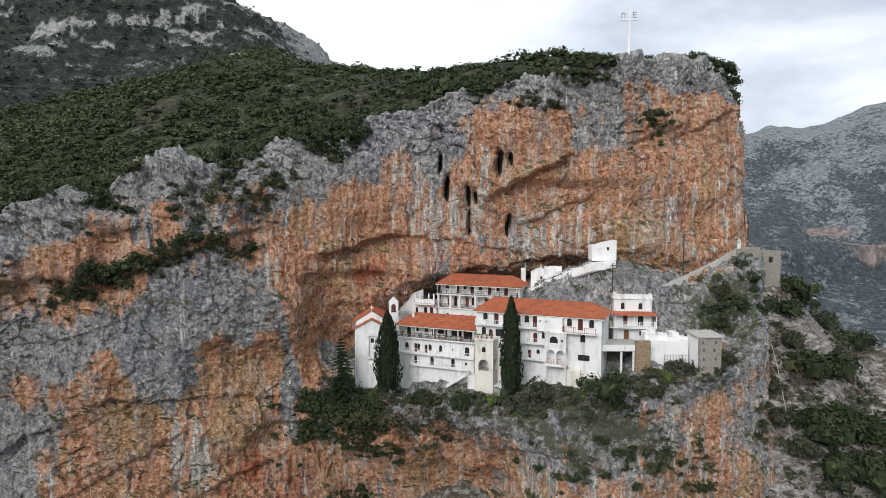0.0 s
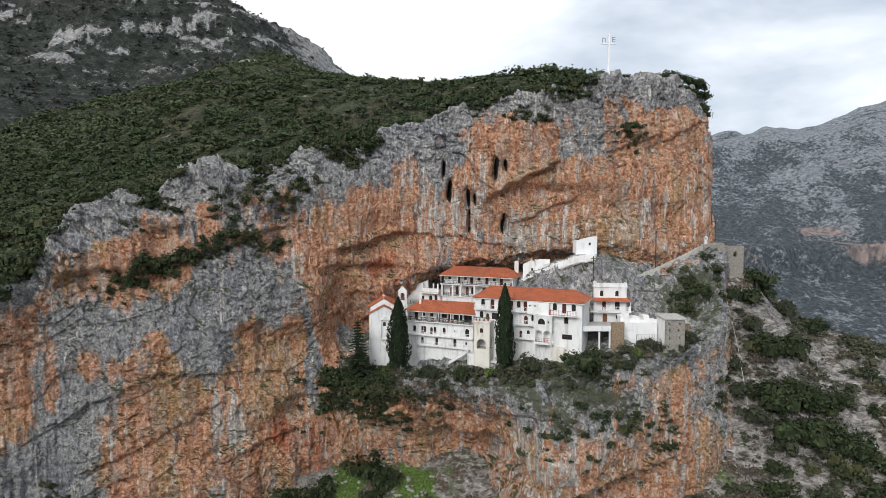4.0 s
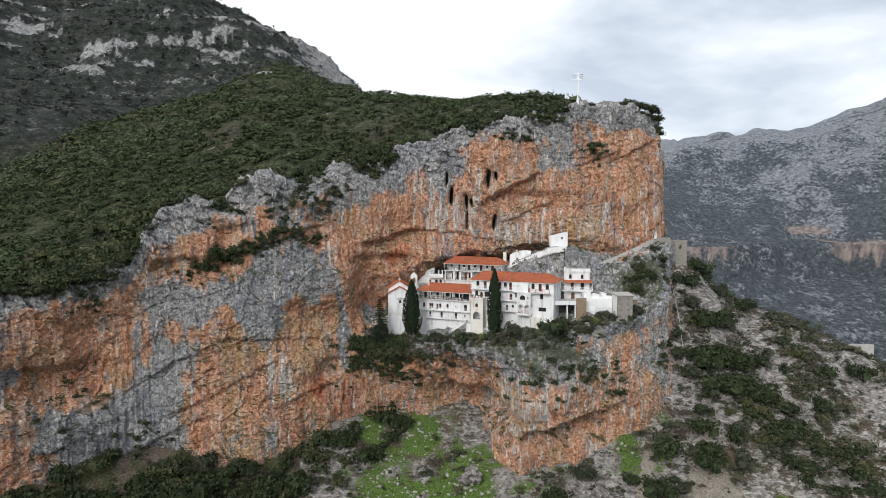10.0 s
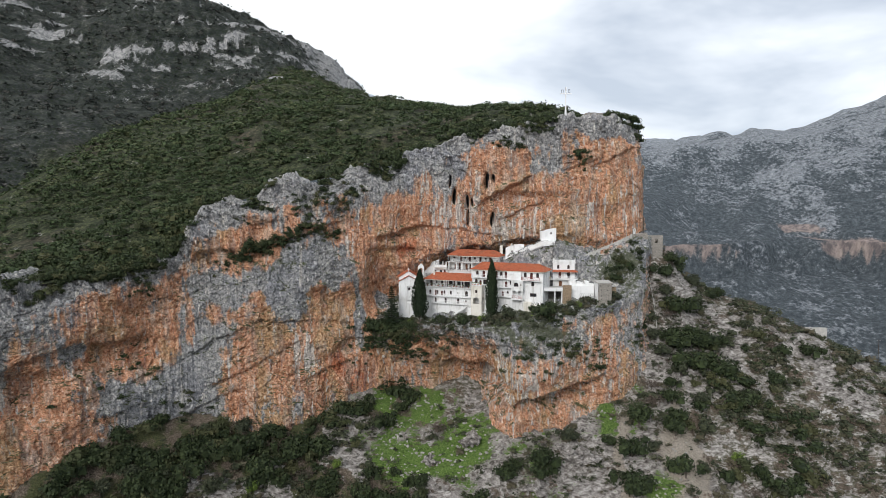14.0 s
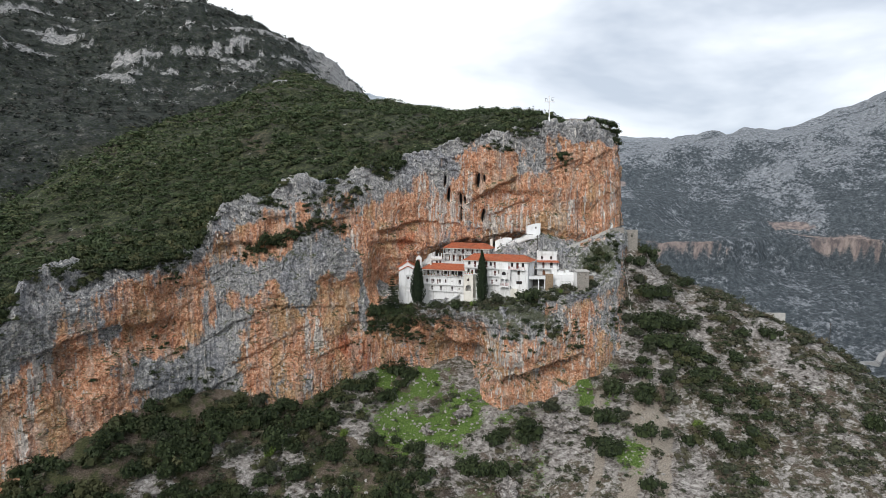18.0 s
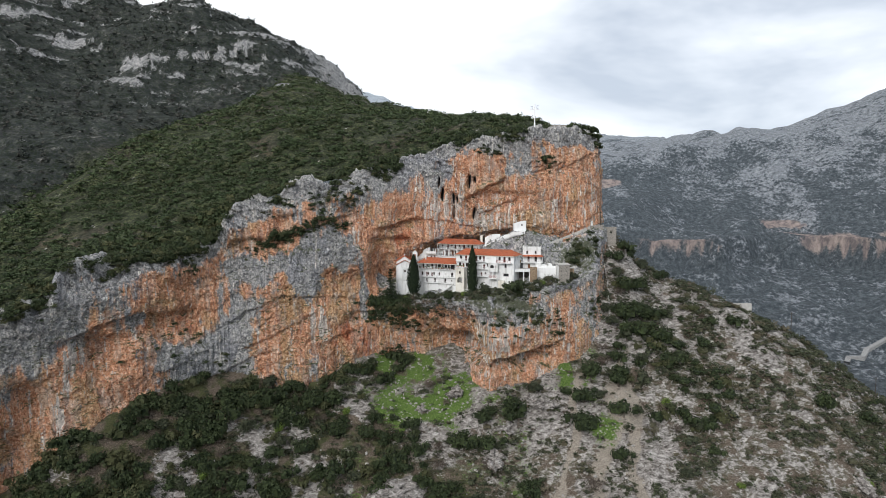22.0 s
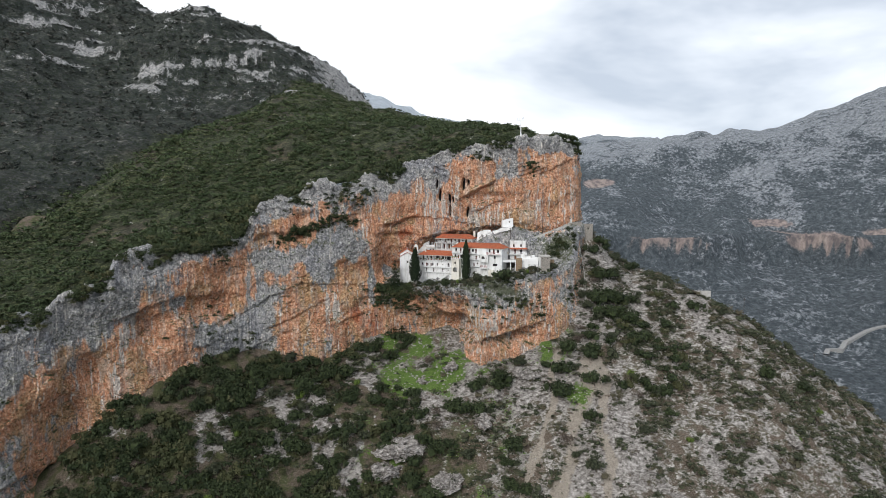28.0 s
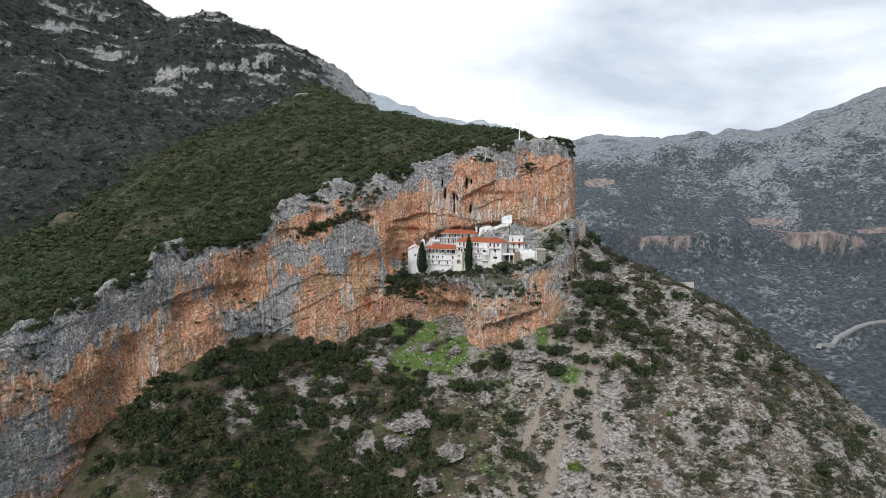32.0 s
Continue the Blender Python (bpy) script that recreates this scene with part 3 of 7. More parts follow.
FACE_RUST = [(-59, 92.5, 8, 5, 1.3), (-45, 83, 14, 8, -1.3), (-66, 78, 8, 6, -1.1), (-38, 72, 7, 8, 1.5), (-48.5, 78, 3.2, 9, -1.3), (-55, 76, 3, 4, 0.8), (-28, 70, 3, 10, -1.3), (-53, 58, 8, 10, 1.2), (-33, 53, 11, 8, 1.4), (-67, 62, 5, 5, -0.6),
             (-23.5, 78, 4.5, 10, 1.4), (-76, 47, 12, 9, -1.6), (-62, 46, 8, 5, 0.6), (-36, 98, 8, 6, -0.3), (-34, 93, 3, 4, 0.6)]
SPUR_RUST = [(-88, 66, 7, 9, 1.4), (-103, 50, 6, 11, 1.3), (-128, 36, 7, 9, 1.0), (-116, 66, 14, 9, -1.3), (-96, 72, 5, 7, -0.5), (-70, 57, 5, 6, -0.7), (-138, 50, 8, 10, -1.0), (-141, 15, 8, 12, -0.9), (-128, 12, 5, 8, 0.6), (-115, 40, 5, 14, 0.7)]
BULGE_RUST = [(4, 50, 8, 10, 1.4), (14, 42, 8, 6, 1.2), (27, 46, 11, 4.5, 1.1), (26, 64, 16, 6, -0.5), (40, 61, 5, 6, 0.6), (54, 70, 6, 14, -0.5), (-10, 58, 6, 4, 0.7), (16, 56, 6, 6, 0.6), (34, 55, 8, 6, 0.5)]
RED = [(-33, 53, 11, 8, 0.9), (-13, 88, 9, 5, 0.8), (-84, 62, 5, 6, 0.6), (44, 99, 9, 9, 0.25), (-105, 46, 5, 7, 0.4), (-38, 73, 6, 7, 0.3), (14, 40, 9, 5, 0.3)]
PALE = [(0, 101, 8, 8, 1.0), (16, 96.5, 8, 5, 1.0), (-46, 58, 3, 8, 1.0), (-112, 50, 1.5, 18, 1.0), (16, 53, 9, 8, 0.7), (36, 58, 10, 9, 0.5), (10, 42, 12, 7, 0.35), (44, 100, 9, 10, 0.35), (24, 103, 7, 7, 0.4), (-30, 90, 2, 7, 0.7), (58, 106, 4, 12, 0.4)]
GREEN = [(26, 65, 15, 6, 1.1), (10, 69, 22, 2.5, 0.8), (46, 88, 12, 5, 0.9), (-55, 87, 9, 3, 0.8), (-44, 86, 8, 4, 0.7), (-78, 46, 9, 7, 0.7), (-18, 62, 9, 5, 1.0), (50, 84, 9, 7, 0.8), (52, 74, 6, 9, 0.5), (-92, 82, 12, 4, 0.5), (-126, 64, 14, 6, 0.4), (-30, 102, 6, 6, 0.35), (-2, 60, 9, 4, 0.7)]
STAIN_WARP = np.stack([3.2 * fbm(CLIFF, 11, 4, 0.55, 401, (1, 1, 1.6)), 4.5 * fbm(CLIFF, 11, 4, 0.55, 402, (0.8, 0.8, 2.0))], -1)


def blobs(table, sharp=1.0):
    """A field over the cliff from soft-edged patches with ragged outlines."""
    x, z = CLIFF[..., 0] + STAIN_WARP[..., 0], CLIFF[..., 2] + STAIN_WARP[..., 1]
    out = np.zeros(x.shape)
    for px, pz, rx, rz, s in table:
        out = out + s * np.exp(-((((x - px) / rx) ** 2 + ((z - pz) / rz) ** 2) ** sharp))
    return out


def slot_streak_field():
    """Black streaks down the slots."""
    out = np.zeros(CV.shape)
    for x, top, bottom, w in SLOTS:
        out = np.maximum(out, np.exp(-((CLIFF[..., 0] - x - 0.15 * np.sin(0.7 * CLIFF[..., 2] + x)) / (0.75 * w)) ** 4) * smooth(bottom - 1.5, bottom + 2, CLIFF[..., 2]) * smooth(top + 1, top - 1.5, CLIFF[..., 2]))
    return out * (CV < 0.45)


def rust_field():
    r = 0.21 + blobs(WALL_RUST + FACE_RUST + SPUR_RUST + BULGE_RUST, 1.25)
    r = r - 0.95 * smooth(0.17, 0.07, CV + 0.02 * STAIN_WARP[..., 0] / 3)
    return r - 1.0 * smooth(0.50, 0.54, CV) * smooth(0.72, 0.66, CV) * smooth(-26, -20, CLIFF[..., 0])


# ---- the hill behind the rim: heights over a coarse plan ----
HILL_X = (-450, -330, -230, -170, -120, -60, -10, 40, 90)
HILL_Y = (30, 70, 110, 150, 200, 280, 360, 460, 580, 720)
HILL_Z = [
    (60, 50, 52, 56, 62, 75, 90, 100, 60),
    (75, 62, 60, 66, 80, 90, 105, 115, 80),
    (95, 78, 72, 76, 88, 103, 118, 129, 95),
    (120, 98, 86, 96, 104, 118, 132, 136, 110),
    (160, 125, 112, 122, 130, 147, 145, 142, 110),
    (215, 168, 150, 150, 159, 157, 159, 140, 100),
    (270, 212, 179, 176, 188, 178, 157, 125, 90),
    (325, 256, 279, 252, 219, 173, 166, 110, 70),
    (360, 322, 303, 278, 245, 200, 172, 70, 30),
    (390, 292, 317, 292, 230, 146, 79, 30, 0),
]


def valley_side(p):
    """Metres east of the dry valley between the near hill and the mountain."""
    return p[..., 0] - np.interp(p[..., 1], (60, 100, 170, 250, 311, 340, 417, 520), (-280, -245, -215, -190, -176, -168, -122, -40))


def hill_grid():
    nu, nw = 370, 285
    rim = along([(x - 1.5 * (k < 6), y + 4, z - 0.5) for k, (x, y, z) in enumerate(RIM)], nu)
    far = along([(-700, -150, 0), (-760, 100, 0), (-760, 200, 0), (-760, 330, 0), (-720, 460, 0), (-640, 580, 0), (-540, 680, 0), (-430, 720, 0), (-330, 720, 0), (-240, 720, 0),
                 (-150, 720, 0), (-90, 720, 0), (-40, 700, 0), (-20, 670, 0), (0, 640, 0), (20, 560, 0), (40, 480, 0), (55, 400, 0)], nu)
    w = np.linspace(0, 1, nw) ** 1.9
    p = rim[:, None] * (1 - w[None, :, None]) + far[:, None] * w[None, :, None]
    z = cubic_table(HILL_X, HILL_Y, HILL_Z, p[..., 0], p[..., 1])
    d = np.linalg.norm(p[..., :2] - rim[:, None, :2], axis=-1)
    t = smooth(0, 26, d)
    p[..., 2] = rim[:, None, 2] * (1 - t) + z * t
    far_off = smooth(60, 300, d)
    rough = 1.2 * fbm(p, 22, 3, 0.5, 71) * smooth(4, 30, d) + far_off * (9 * ridged(p, 95, 4, 75) - 2)
    # pale broken ledges across the far mountain
    lev = p[..., 2] + 14 * fbm(p, 70, 4, 0.6, 81)
    saw = (lev / 15.0) % 1.0
    rough = rough + far_off * 7 * (smooth(0.0, 0.16, saw) - saw) * smooth(190, 230, p[..., 2])
    p[..., 2] += rough
    bare = smooth(0.32, 0.65, fbm(p, 19, 5, 0.62, 83, (2.2, 2.2, 0.40))) * smooth(160, 225, p[..., 2] + 18 * fbm(p, 60, 2, 0.5, 85)) * far_off
    bare = bare + 1.1 * np.exp(-(((p[..., 0] + 95) / 65) ** 2 + ((p[..., 1] - 545) / 75) ** 2))
    side = valley_side(p)
    p[..., 2] -= 9 * np.exp(-((side + 4) / 16) ** 2) * smooth(40, 120, d)
    return p, np.clip(bare, 0, 1), d, smooth(6, -14, side + 9 * fbm(p, 30, 3, 0.5, 89))


HILL, HBARE, HDIST, HBEYOND = hill_grid()

# ---- the slope under the cliff ----
SLOPE_X = (-230, -134, -106, -90, -75, -49, -20, 0, 16, 30, 48, 60, 75, 95, 120, 140, 170, 200, 260, 330)
SLOPE_Z = (30, 31, 45, 38, 31, 24, 21, 22, 25, 29, 36, 40, 40, 39.5, 37, 31, 15, -4, -40, -75)
RIDGE_X = (0, 50, 66, 90, 117, 145, 190, 330)
RIDGE_Y = (175, 160, 138, 131, 117, 106, 92, 70)


def slope_z(x, y):
    z = np.interp(x, SLOPE_X, SLOPE_Z)
    z = z + 0.72 * (y - 80) * np.where(y > 20, 1, 1) + np.maximum(0, 10 - y) * 0.33
    over = y - np.interp(x, RIDGE_X, RIDGE_Y)
    z = z - np.log1p(np.exp(np.clip(over / 5.0, -30, 30))) * 5.0 * 1.45
    z = z + 17 * np.exp(-(((x - 67) / 11) ** 2 + ((y - 124) / 13) ** 2))
    return np.maximum(z, -105)


def slope_grid():
    x = np.linspace(-215, 330, 410)
    y = np.concatenate([np.linspace(-240, 20, 70)[:-1], np.linspace(20, 150, 200)[:-1], np.linspace(150, 210, 16)])
    gx, gy = np.meshgrid(x, y, indexing="ij")
    p = np.stack([gx, gy, blur(slope_z(gx, gy), 5, 0)], -1)
    flat = p.copy()
    flat[..., 2] = 0
    n1 = fbm(flat, 24, 4, 0.5, 91)
    rocky = smooth(-95, 20, gx + 34 * fbm(flat, 30, 3, 0.5, 93)) * 0.75 + smooth(0.15, 0.6, fbm(flat, 16, 3, 0.5, 95)) * 0.9
    rocky = np.clip(rocky, 0, 1)
    ledge = ridged(flat, 6, 3, 97, (1.6, 0.8, 1))
    p[..., 2] += 1.5 * n1 + rocky * 0.9 * ledge + 0.25 * fbm(flat, 2.2, 3, 0.55, 99)
    grass = np.exp(-(((gx + 8) / 14) ** 2 + ((gy - 101) / 11) ** 2)) * 1.15 + 0.9 * np.exp(-(((gx - 49 + 0.15 * (gy - 86)) / 7) ** 2 + ((gy - 85) / 16) ** 2)) + 0.25 * smooth(50, 20, gx) * smooth(-50, -20, gx) - 0.2
    grass = grass + 1.1 * fbm(flat, 7, 4, 0.6, 101) * smooth(-0.15, 0.25, grass)
    # scree channels running down from the cliff: x at the top, x at the bottom, half width
    scree = 0
    for top, bottom, w in ((64, 32, 2.4), (65, 55, 1.7), (49, 20, 2.0), (-8, -22, 1.4)):
        mid_x = top + (bottom - top) * (90 - gy) / 60 + 3.0 * fbm(flat, 12, 3, 0.5, 103)
        scree = scree + np.exp(-((gx - mid_x) / (w * (1 + 0.7 * fbm(flat, 8, 2, 0.5, 104)))) ** 2) * smooth(20, 35, gy) * smooth(100, 84, gy)
    rocky = np.clip(rocky + 0.7 * np.exp(-(((gx - 6) / 10) ** 2 + ((gy - 92) / 9) ** 2)), 0, 1)
    return p, rocky, grass, scree


SLOPE, SROCK, SGRASS, SSCREE = slope_grid()

# ---- the valley and the far mountains, out to the horizon ----
FAR_X = (-4600, -1000, -400, -100, 250, 500, 750, 1100, 1800, 4600)
FAR_Y = (-4600, -600, -100, 250, 550, 850, 1150, 1600, 2600, 4600)
FAR_Z = [
    (300, 250, 150, 100, 50, 0, 50, 150, 300, 300),
    (300, 250, 80, -20, -90, -100, -60, 60, 250, 300),
    (300, 250, 40, -100, -110, -110, -80, 20, 200, 300),
    (300, 250, 60, -100, -110, -110, -60, 80, 250, 300),
    (300, 300, 60, -80, -110, -80, -20, 150, 300, 300),
    (300, 300, 100, -40, 40, 20, 85, 252, 330, 300),
    (300, 300, 150, 60, 150, 205, 262, 378, 345, 300),
    (350, 350, 250, 150, 230, 290, 260, 290, 300, 300),
    (590, 590, 590, 520, 430, 300, 250, 300, 300, 300),
    (250, 250, 250, 250, 250, 250, 250, 250, 250, 250),
]


def far_grid():
    n = 310
    a = np.linspace(-1, 1, n)
    x = 250 + 900 * a + 3400 * np.sign(a) * np.abs(a) ** 5
    y = 500 + 1000 * a + 3200 * np.sign(a) * np.abs(a) ** 5
    gx, gy = np.meshgrid(x, y, indexing="ij")
    p = np.stack([gx, gy, cubic_table(FAR_X, FAR_Y, FAR_Z, gx, gy)], -1)
    flat = p.copy()
    flat[..., 2] = 0
    hilly = smooth(-100, -20, p[..., 2])
    p[..., 2] += hilly * (20 * ridged(flat, 260, 3, 111) - 6) + 4.5 * fbm(flat, 55, 4, 0.5, 115)
    lev = p[..., 2] + 12 * fbm(flat, 160, 3, 0.5, 117)
    p[..., 2] += 46 * (smooth(18, 26, lev) - smooth(10, 60, lev)) * smooth(0, 200, gy)
    # short rust-coloured cliffs across the far side: x, height, half width, half height
    band = 0
    wob = 6 * fbm(flat, 45, 3, 0.5, 119)
    for bx, bz, rx, rz in ((365, 36, 66, 11), (620, 44, 58, 12), (600, 74, 36, 8), (325, 145, 32, 9), (760, 58, 50, 10)):
        band = band + np.exp(-(((gx + 2 * wob - bx) / rx) ** 4 + ((p[..., 2] + wob - bz) / rz) ** 2)) * smooth(600, 720, gy)
    bare = np.clip(smooth(90, 290, p[..., 2]) * 0.8 + 0.5 * fbm(flat, 70, 3, 0.5, 121) * (0.6 + 0.4 * smooth(20, 150, p[..., 2])), 0, 1)
    return p, bare, band


FAR, FBARE, FBAND = far_grid()
FAR = FAR.copy()
inner = smooth(330, 260, np.abs(FAR[..., 0] + 40)) * smooth(330, 250, np.abs(FAR[..., 1] - 30))
FAR[..., 2] = FAR[..., 2] * (1 - inner) + np.minimum(FAR[..., 2], -112) * inner
left_hill = smooth(160, 60, FAR[..., 0]) * smooth(-800, -700, FAR[..., 0]) * smooth(-200, -100, FAR[..., 1]) * smooth(760, 690, FAR[..., 1])
FAR[..., 2] = FAR[..., 2] * (1 - left_hill) + np.minimum(FAR[..., 2], -112) * left_hill

cliff = tagged(grid_mesh("cliff", CLIFF, ROCK, {"rust": rust_field(), "red": blobs(RED), "pale": blobs(PALE), "green": blobs(GREEN), "stain": slot_streak_field(), "crown": smooth(0.26, 0.10, CV)}, True), "tall limestone cliff streaked orange and grey above the slope", "cliff", kind="structure")
hill = tagged(grid_mesh("hillside", HILL, HILL_MAT, {"bare": HBARE, "high": HBEYOND}), "scrub-covered hillside climbing to a rocky grey mountain", "hillside", kind="structure")
slope = tagged(grid_mesh("slope", SLOPE, SLOPE_MAT, {"rocky": SROCK, "grass": SGRASS, "scree": SSCREE}), "steep slope of pale rock, scree and grass below the cliff", "slope", kind="structure")
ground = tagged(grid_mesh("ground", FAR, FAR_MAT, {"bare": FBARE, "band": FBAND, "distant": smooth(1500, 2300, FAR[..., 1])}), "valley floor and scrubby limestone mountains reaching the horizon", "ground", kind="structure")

# ---- materials of the buildings ----
def plaster_material(name, base, dirt, amount=0.5):
    m = material(name, base, 0.85)
    n = Nodes(m)
    runs = n.noise(0.9, 6, 0.65, (1, 1, 0.16))
    mott = n.noise(3.0, 6, 0.7)
    c = n.mix(n.math("MULTIPLY", n.step(runs, 0.50, 0.66), amount), base, dirt)
    c = n.mix(n.math("MULTIPLY", n.step(n.noise(0.25, 5, 0.65), 0.5, 0.66), 0.35), c, dirt)
    c = n.mix(n.math("MULTIPLY", n.step(mott, 0.5, 0.75), 0.25), c, dirt)
    n.colour(c)
    n.bump(mott, 0.35, 0.04)
    return m


def tile_material():
    m = material("terracotta_tiles", rough=0.8)
    n = Nodes(m)
    a, b = n.noise(3.2, 5, 0.7), n.noise(0.5, 5, 0.6)
    c = n.ramp(a, [(0.3, (0.24, 0.065, 0.033)), (0.5, (0.42, 0.125, 0.062)), (0.7, (0.50, 0.20, 0.11))])
    c = n.mix(n.math("MULTIPLY", n.step(b, 0.50, 0.68), 0.5), c, (0.20, 0.10, 0.07))
    n.colour(c)
    n.bump(a, 0.4, 0.05)
    return m


def masonry_material(name="rubble_masonry", tint=(1, 1, 1)):
    m = material(name, rough=0.95)
    n = Nodes(m)
    edge = n.step(n.cells(2.6, (1, 1, 1.5), "DISTANCE_TO_EDGE"), 0.02, 0.08)
    tone = n.noise(2.4, 5, 0.7)
    c = n.ramp(tone, [(0.3, (0.15, 0.14, 0.125)), (0.7, (0.36, 0.33, 0.29))])
    n.colour(n.mix(1.0, n.mix(edge, (0.40, 0.37, 0.33), c), tint, "MULTIPLY"))
    n.bump(edge, 0.7, 0.06)
    return m


def speckled(name, a, b, scale, rough=0.85):
    m = material(name, a, rough)
    n = Nodes(m)
    f = n.noise(scale, 5, 0.65)
    n.colour(n.ramp(f, [(0.35, a), (0.65, b)]))
    n.bump(f, 0.3, 0.03)
    return m


WHITE = plaster_material("limewashed_plaster", (0.76, 0.76, 0.75), (0.40, 0.39, 0.36), 0.6)
BRIGHT = plaster_material("fresh_limewash", (0.80, 0.80, 0.79), (0.56, 0.55, 0.52), 0.4)
CREAM = plaster_material("weathered_cream_plaster", (0.72, 0.69, 0.62), (0.40, 0.36, 0.29), 0.6)
TILE, MASONRY = tile_material(), masonry_material()
BROWN_WALL = masonry_material("brown_masonry", (1.0, 0.80, 0.60))
GLASS = material("dark_window_glass", (0.025, 0.028, 0.032), 0.12)
GLASS.node_tree.nodes["Principled BSDF"].inputs["Specular IOR Level"].default_value = 0.5
DOOR = speckled("dark_red_wood", (0.055, 0.014, 0.012), (0.105, 0.03, 0.022), 6, 0.6)
BROWN_DOOR = speckled("brown_wood", (0.12, 0.05, 0.025), (0.22, 0.10, 0.05), 6, 0.6)
FRAME_WOOD = speckled("dark_window_wood", (0.06, 0.03, 0.022), (0.11, 0.06, 0.04), 6, 0.6)
IRON = material("dark_painted_iron", (0.05, 0.05, 0.055), 0.5, 0.6)
RED_RAIL = speckled("faded_red_paint", (0.28, 0.05, 0.045), (0.36, 0.10, 0.08), 4, 0.6)
CONCRETE = speckled("grey_concrete", (0.36, 0.35, 0.33), (0.50, 0.48, 0.45), 1.5, 0.9)
OLD_WOOD = speckled("weathered_pole_wood", (0.045, 0.035, 0.03), (0.10, 0.085, 0.07), 3, 0.9)
WHITE_METAL = material("white_painted_steel", (0.82, 0.82, 0.82), 0.5)
# dark tone standing in for shade under the terrace and inside the tower
DARK_FILL = speckled("damp_dark_stone", (0.06, 0.055, 0.05), (0.14, 0.13, 0.115), 1.2, 0.95)
OCHRE = speckled("ochre_boards", (0.40, 0.30, 0.12), (0.50, 0.40, 0.2), 3, 0.8)


# ---- building helpers ----
def part(name, bm, mat, parent, label=""):
    me = bpy.data.meshes.new(name)
    bm.to_mesh(me)
    bm.free()
    me.materials.append(mat)
    ob = new(name, me)
    ob.parent = parent
    if label:
        ob["label"] = label
    return ob


def thing(name, label, category, m=None, group=""):
    ob = new(name)
    ob.empty_display_size = 0.5
    if m is not None:
        ob.matrix_world = m
    return tagged(ob, label, category, group)


def box(bm, x0, x1, y0, y1, z0, z1):
    v = [bm.verts.new((x, y, z)) for z in (z0, z1) for x, y in ((x0, y0), (x1, y0), (x1, y1), (x0, y1))]
    for f in ((3, 2, 1, 0), (4, 5, 6, 7), (0, 1, 5, 4), (1, 2, 6, 5), (2, 3, 7, 6), (3, 0, 4, 7)):
        bm.faces.new([v[i] for i in f])
    return v


def one_box(*a):
    bm = bmesh.new()
    box(bm, *a)
    return bm


def prism(bm, outline, depth_from, depth_to, place):
    """A flat outline of (s, z) drawn from one depth to another; place(s, z, d) gives the vertex."""
    n = len(outline)
    f = [bm.verts.new(place(s, z, depth_from)) for s, z in outline]
    g = [bm.verts.new(place(s, z, depth_to)) for s, z in outline]
    bm.faces.new(f)
    bm.faces.new(g[::-1])
    for i in range(n):
        bm.faces.new((f[i - 1], g[i - 1], g[i], f[i]))


def front(y):
    return lambda s, z, d: (s, y + d, z)


def side(x):
    return lambda s, z, d: (x - d, s, z)


def wall_with_openings(place, s0, s1, z0, z1, thick, openings):
    """A wall with real holes; an opening is (middle, sill, width, height, arched)."""
    bm = bmesh.new()
    ss, zs = {s0, s1}, {z0, z1}
    for c, sill, w, h, arched in openings:
        ss |= {c - w / 2, c + w / 2}
        zs |= {sill, sill + h}
    ss, zs = sorted(s for s in ss if s0 <= s <= s1), sorted(z for z in zs if z0 <= z <= z1)
    solid = {}
    for i, (a, b) in enumerate(zip(ss, ss[1:])):
        for k, (lo, hi) in enumerate(zip(zs, zs[1:])):
            mid_s, mid_z = (a + b) / 2, (lo + hi) / 2
            solid[i, k] = not any(abs(mid_s - c) < w / 2 and sill < mid_z < sill + h for c, sill, w, h, arched in openings)
    grid = {}

    def corner_at(i, k, d):
        if (i, k, d) not in grid:
            grid[i, k, d] = bm.verts.new(place(ss[i], zs[k], thick * d))
        return grid[i, k, d]

    for (i, k), full in solid.items():
        if full:
            for d in (0, 1):
                bm.faces.new([corner_at(i, k, d), corner_at(i + 1, k, d), corner_at(i + 1, k + 1, d), corner_at(i, k + 1, d)])
            for di, dk, a, b in ((-1, 0, (0, 0), (0, 1)), (1, 0, (1, 0), (1, 1)), (0, -1, (0, 0), (1, 0)), (0, 1, (0, 1), (1, 1))):
                if not solid.get((i + di, k + dk)):
                    bm.faces.new([corner_at(i + a[0], k + a[1], 0), corner_at(i + b[0], k + b[1], 0), corner_at(i + b[0], k + b[1], 1), corner_at(i + a[0], k + a[1], 1)])
    for c, sill, w, h, arched in openings:
        if arched:
            r, top = w / 2, sill + h
            for sgn in (-1, 1):
                arc = [(c + sgn * r * math.cos(t), top - r + r * math.sin(t)) for t in [i * math.pi / 10 for i in range(6)]]
                pts = arc + [(c + sgn * r, top)]
                pts[-2] = (c, top)
                prism(bm, pts if sgn > 0 else pts[::-1], 0, thick, place)
    bmesh.ops.remove_doubles(bm, verts=bm.verts, dist=0.0005)
    bmesh.ops.recalc_face_normals(bm, faces=bm.faces)
    return bm


def arch_outline(c, sill, w, h, arched, inset=0.0):
    r = w / 2 - inset
    if not arched:
        return [(c - r, sill + inset), (c + r, sill + inset), (c + r, sill + h - inset), (c - r, sill + h - inset)]
    mid_z = sill + h - w / 2
    return [(c - r, sill + inset), (c + r, sill + inset)] + [(c + r * math.cos(t), mid_z + r * math.sin(t)) for t in [i * math.pi / 8 for i in range(9)]]


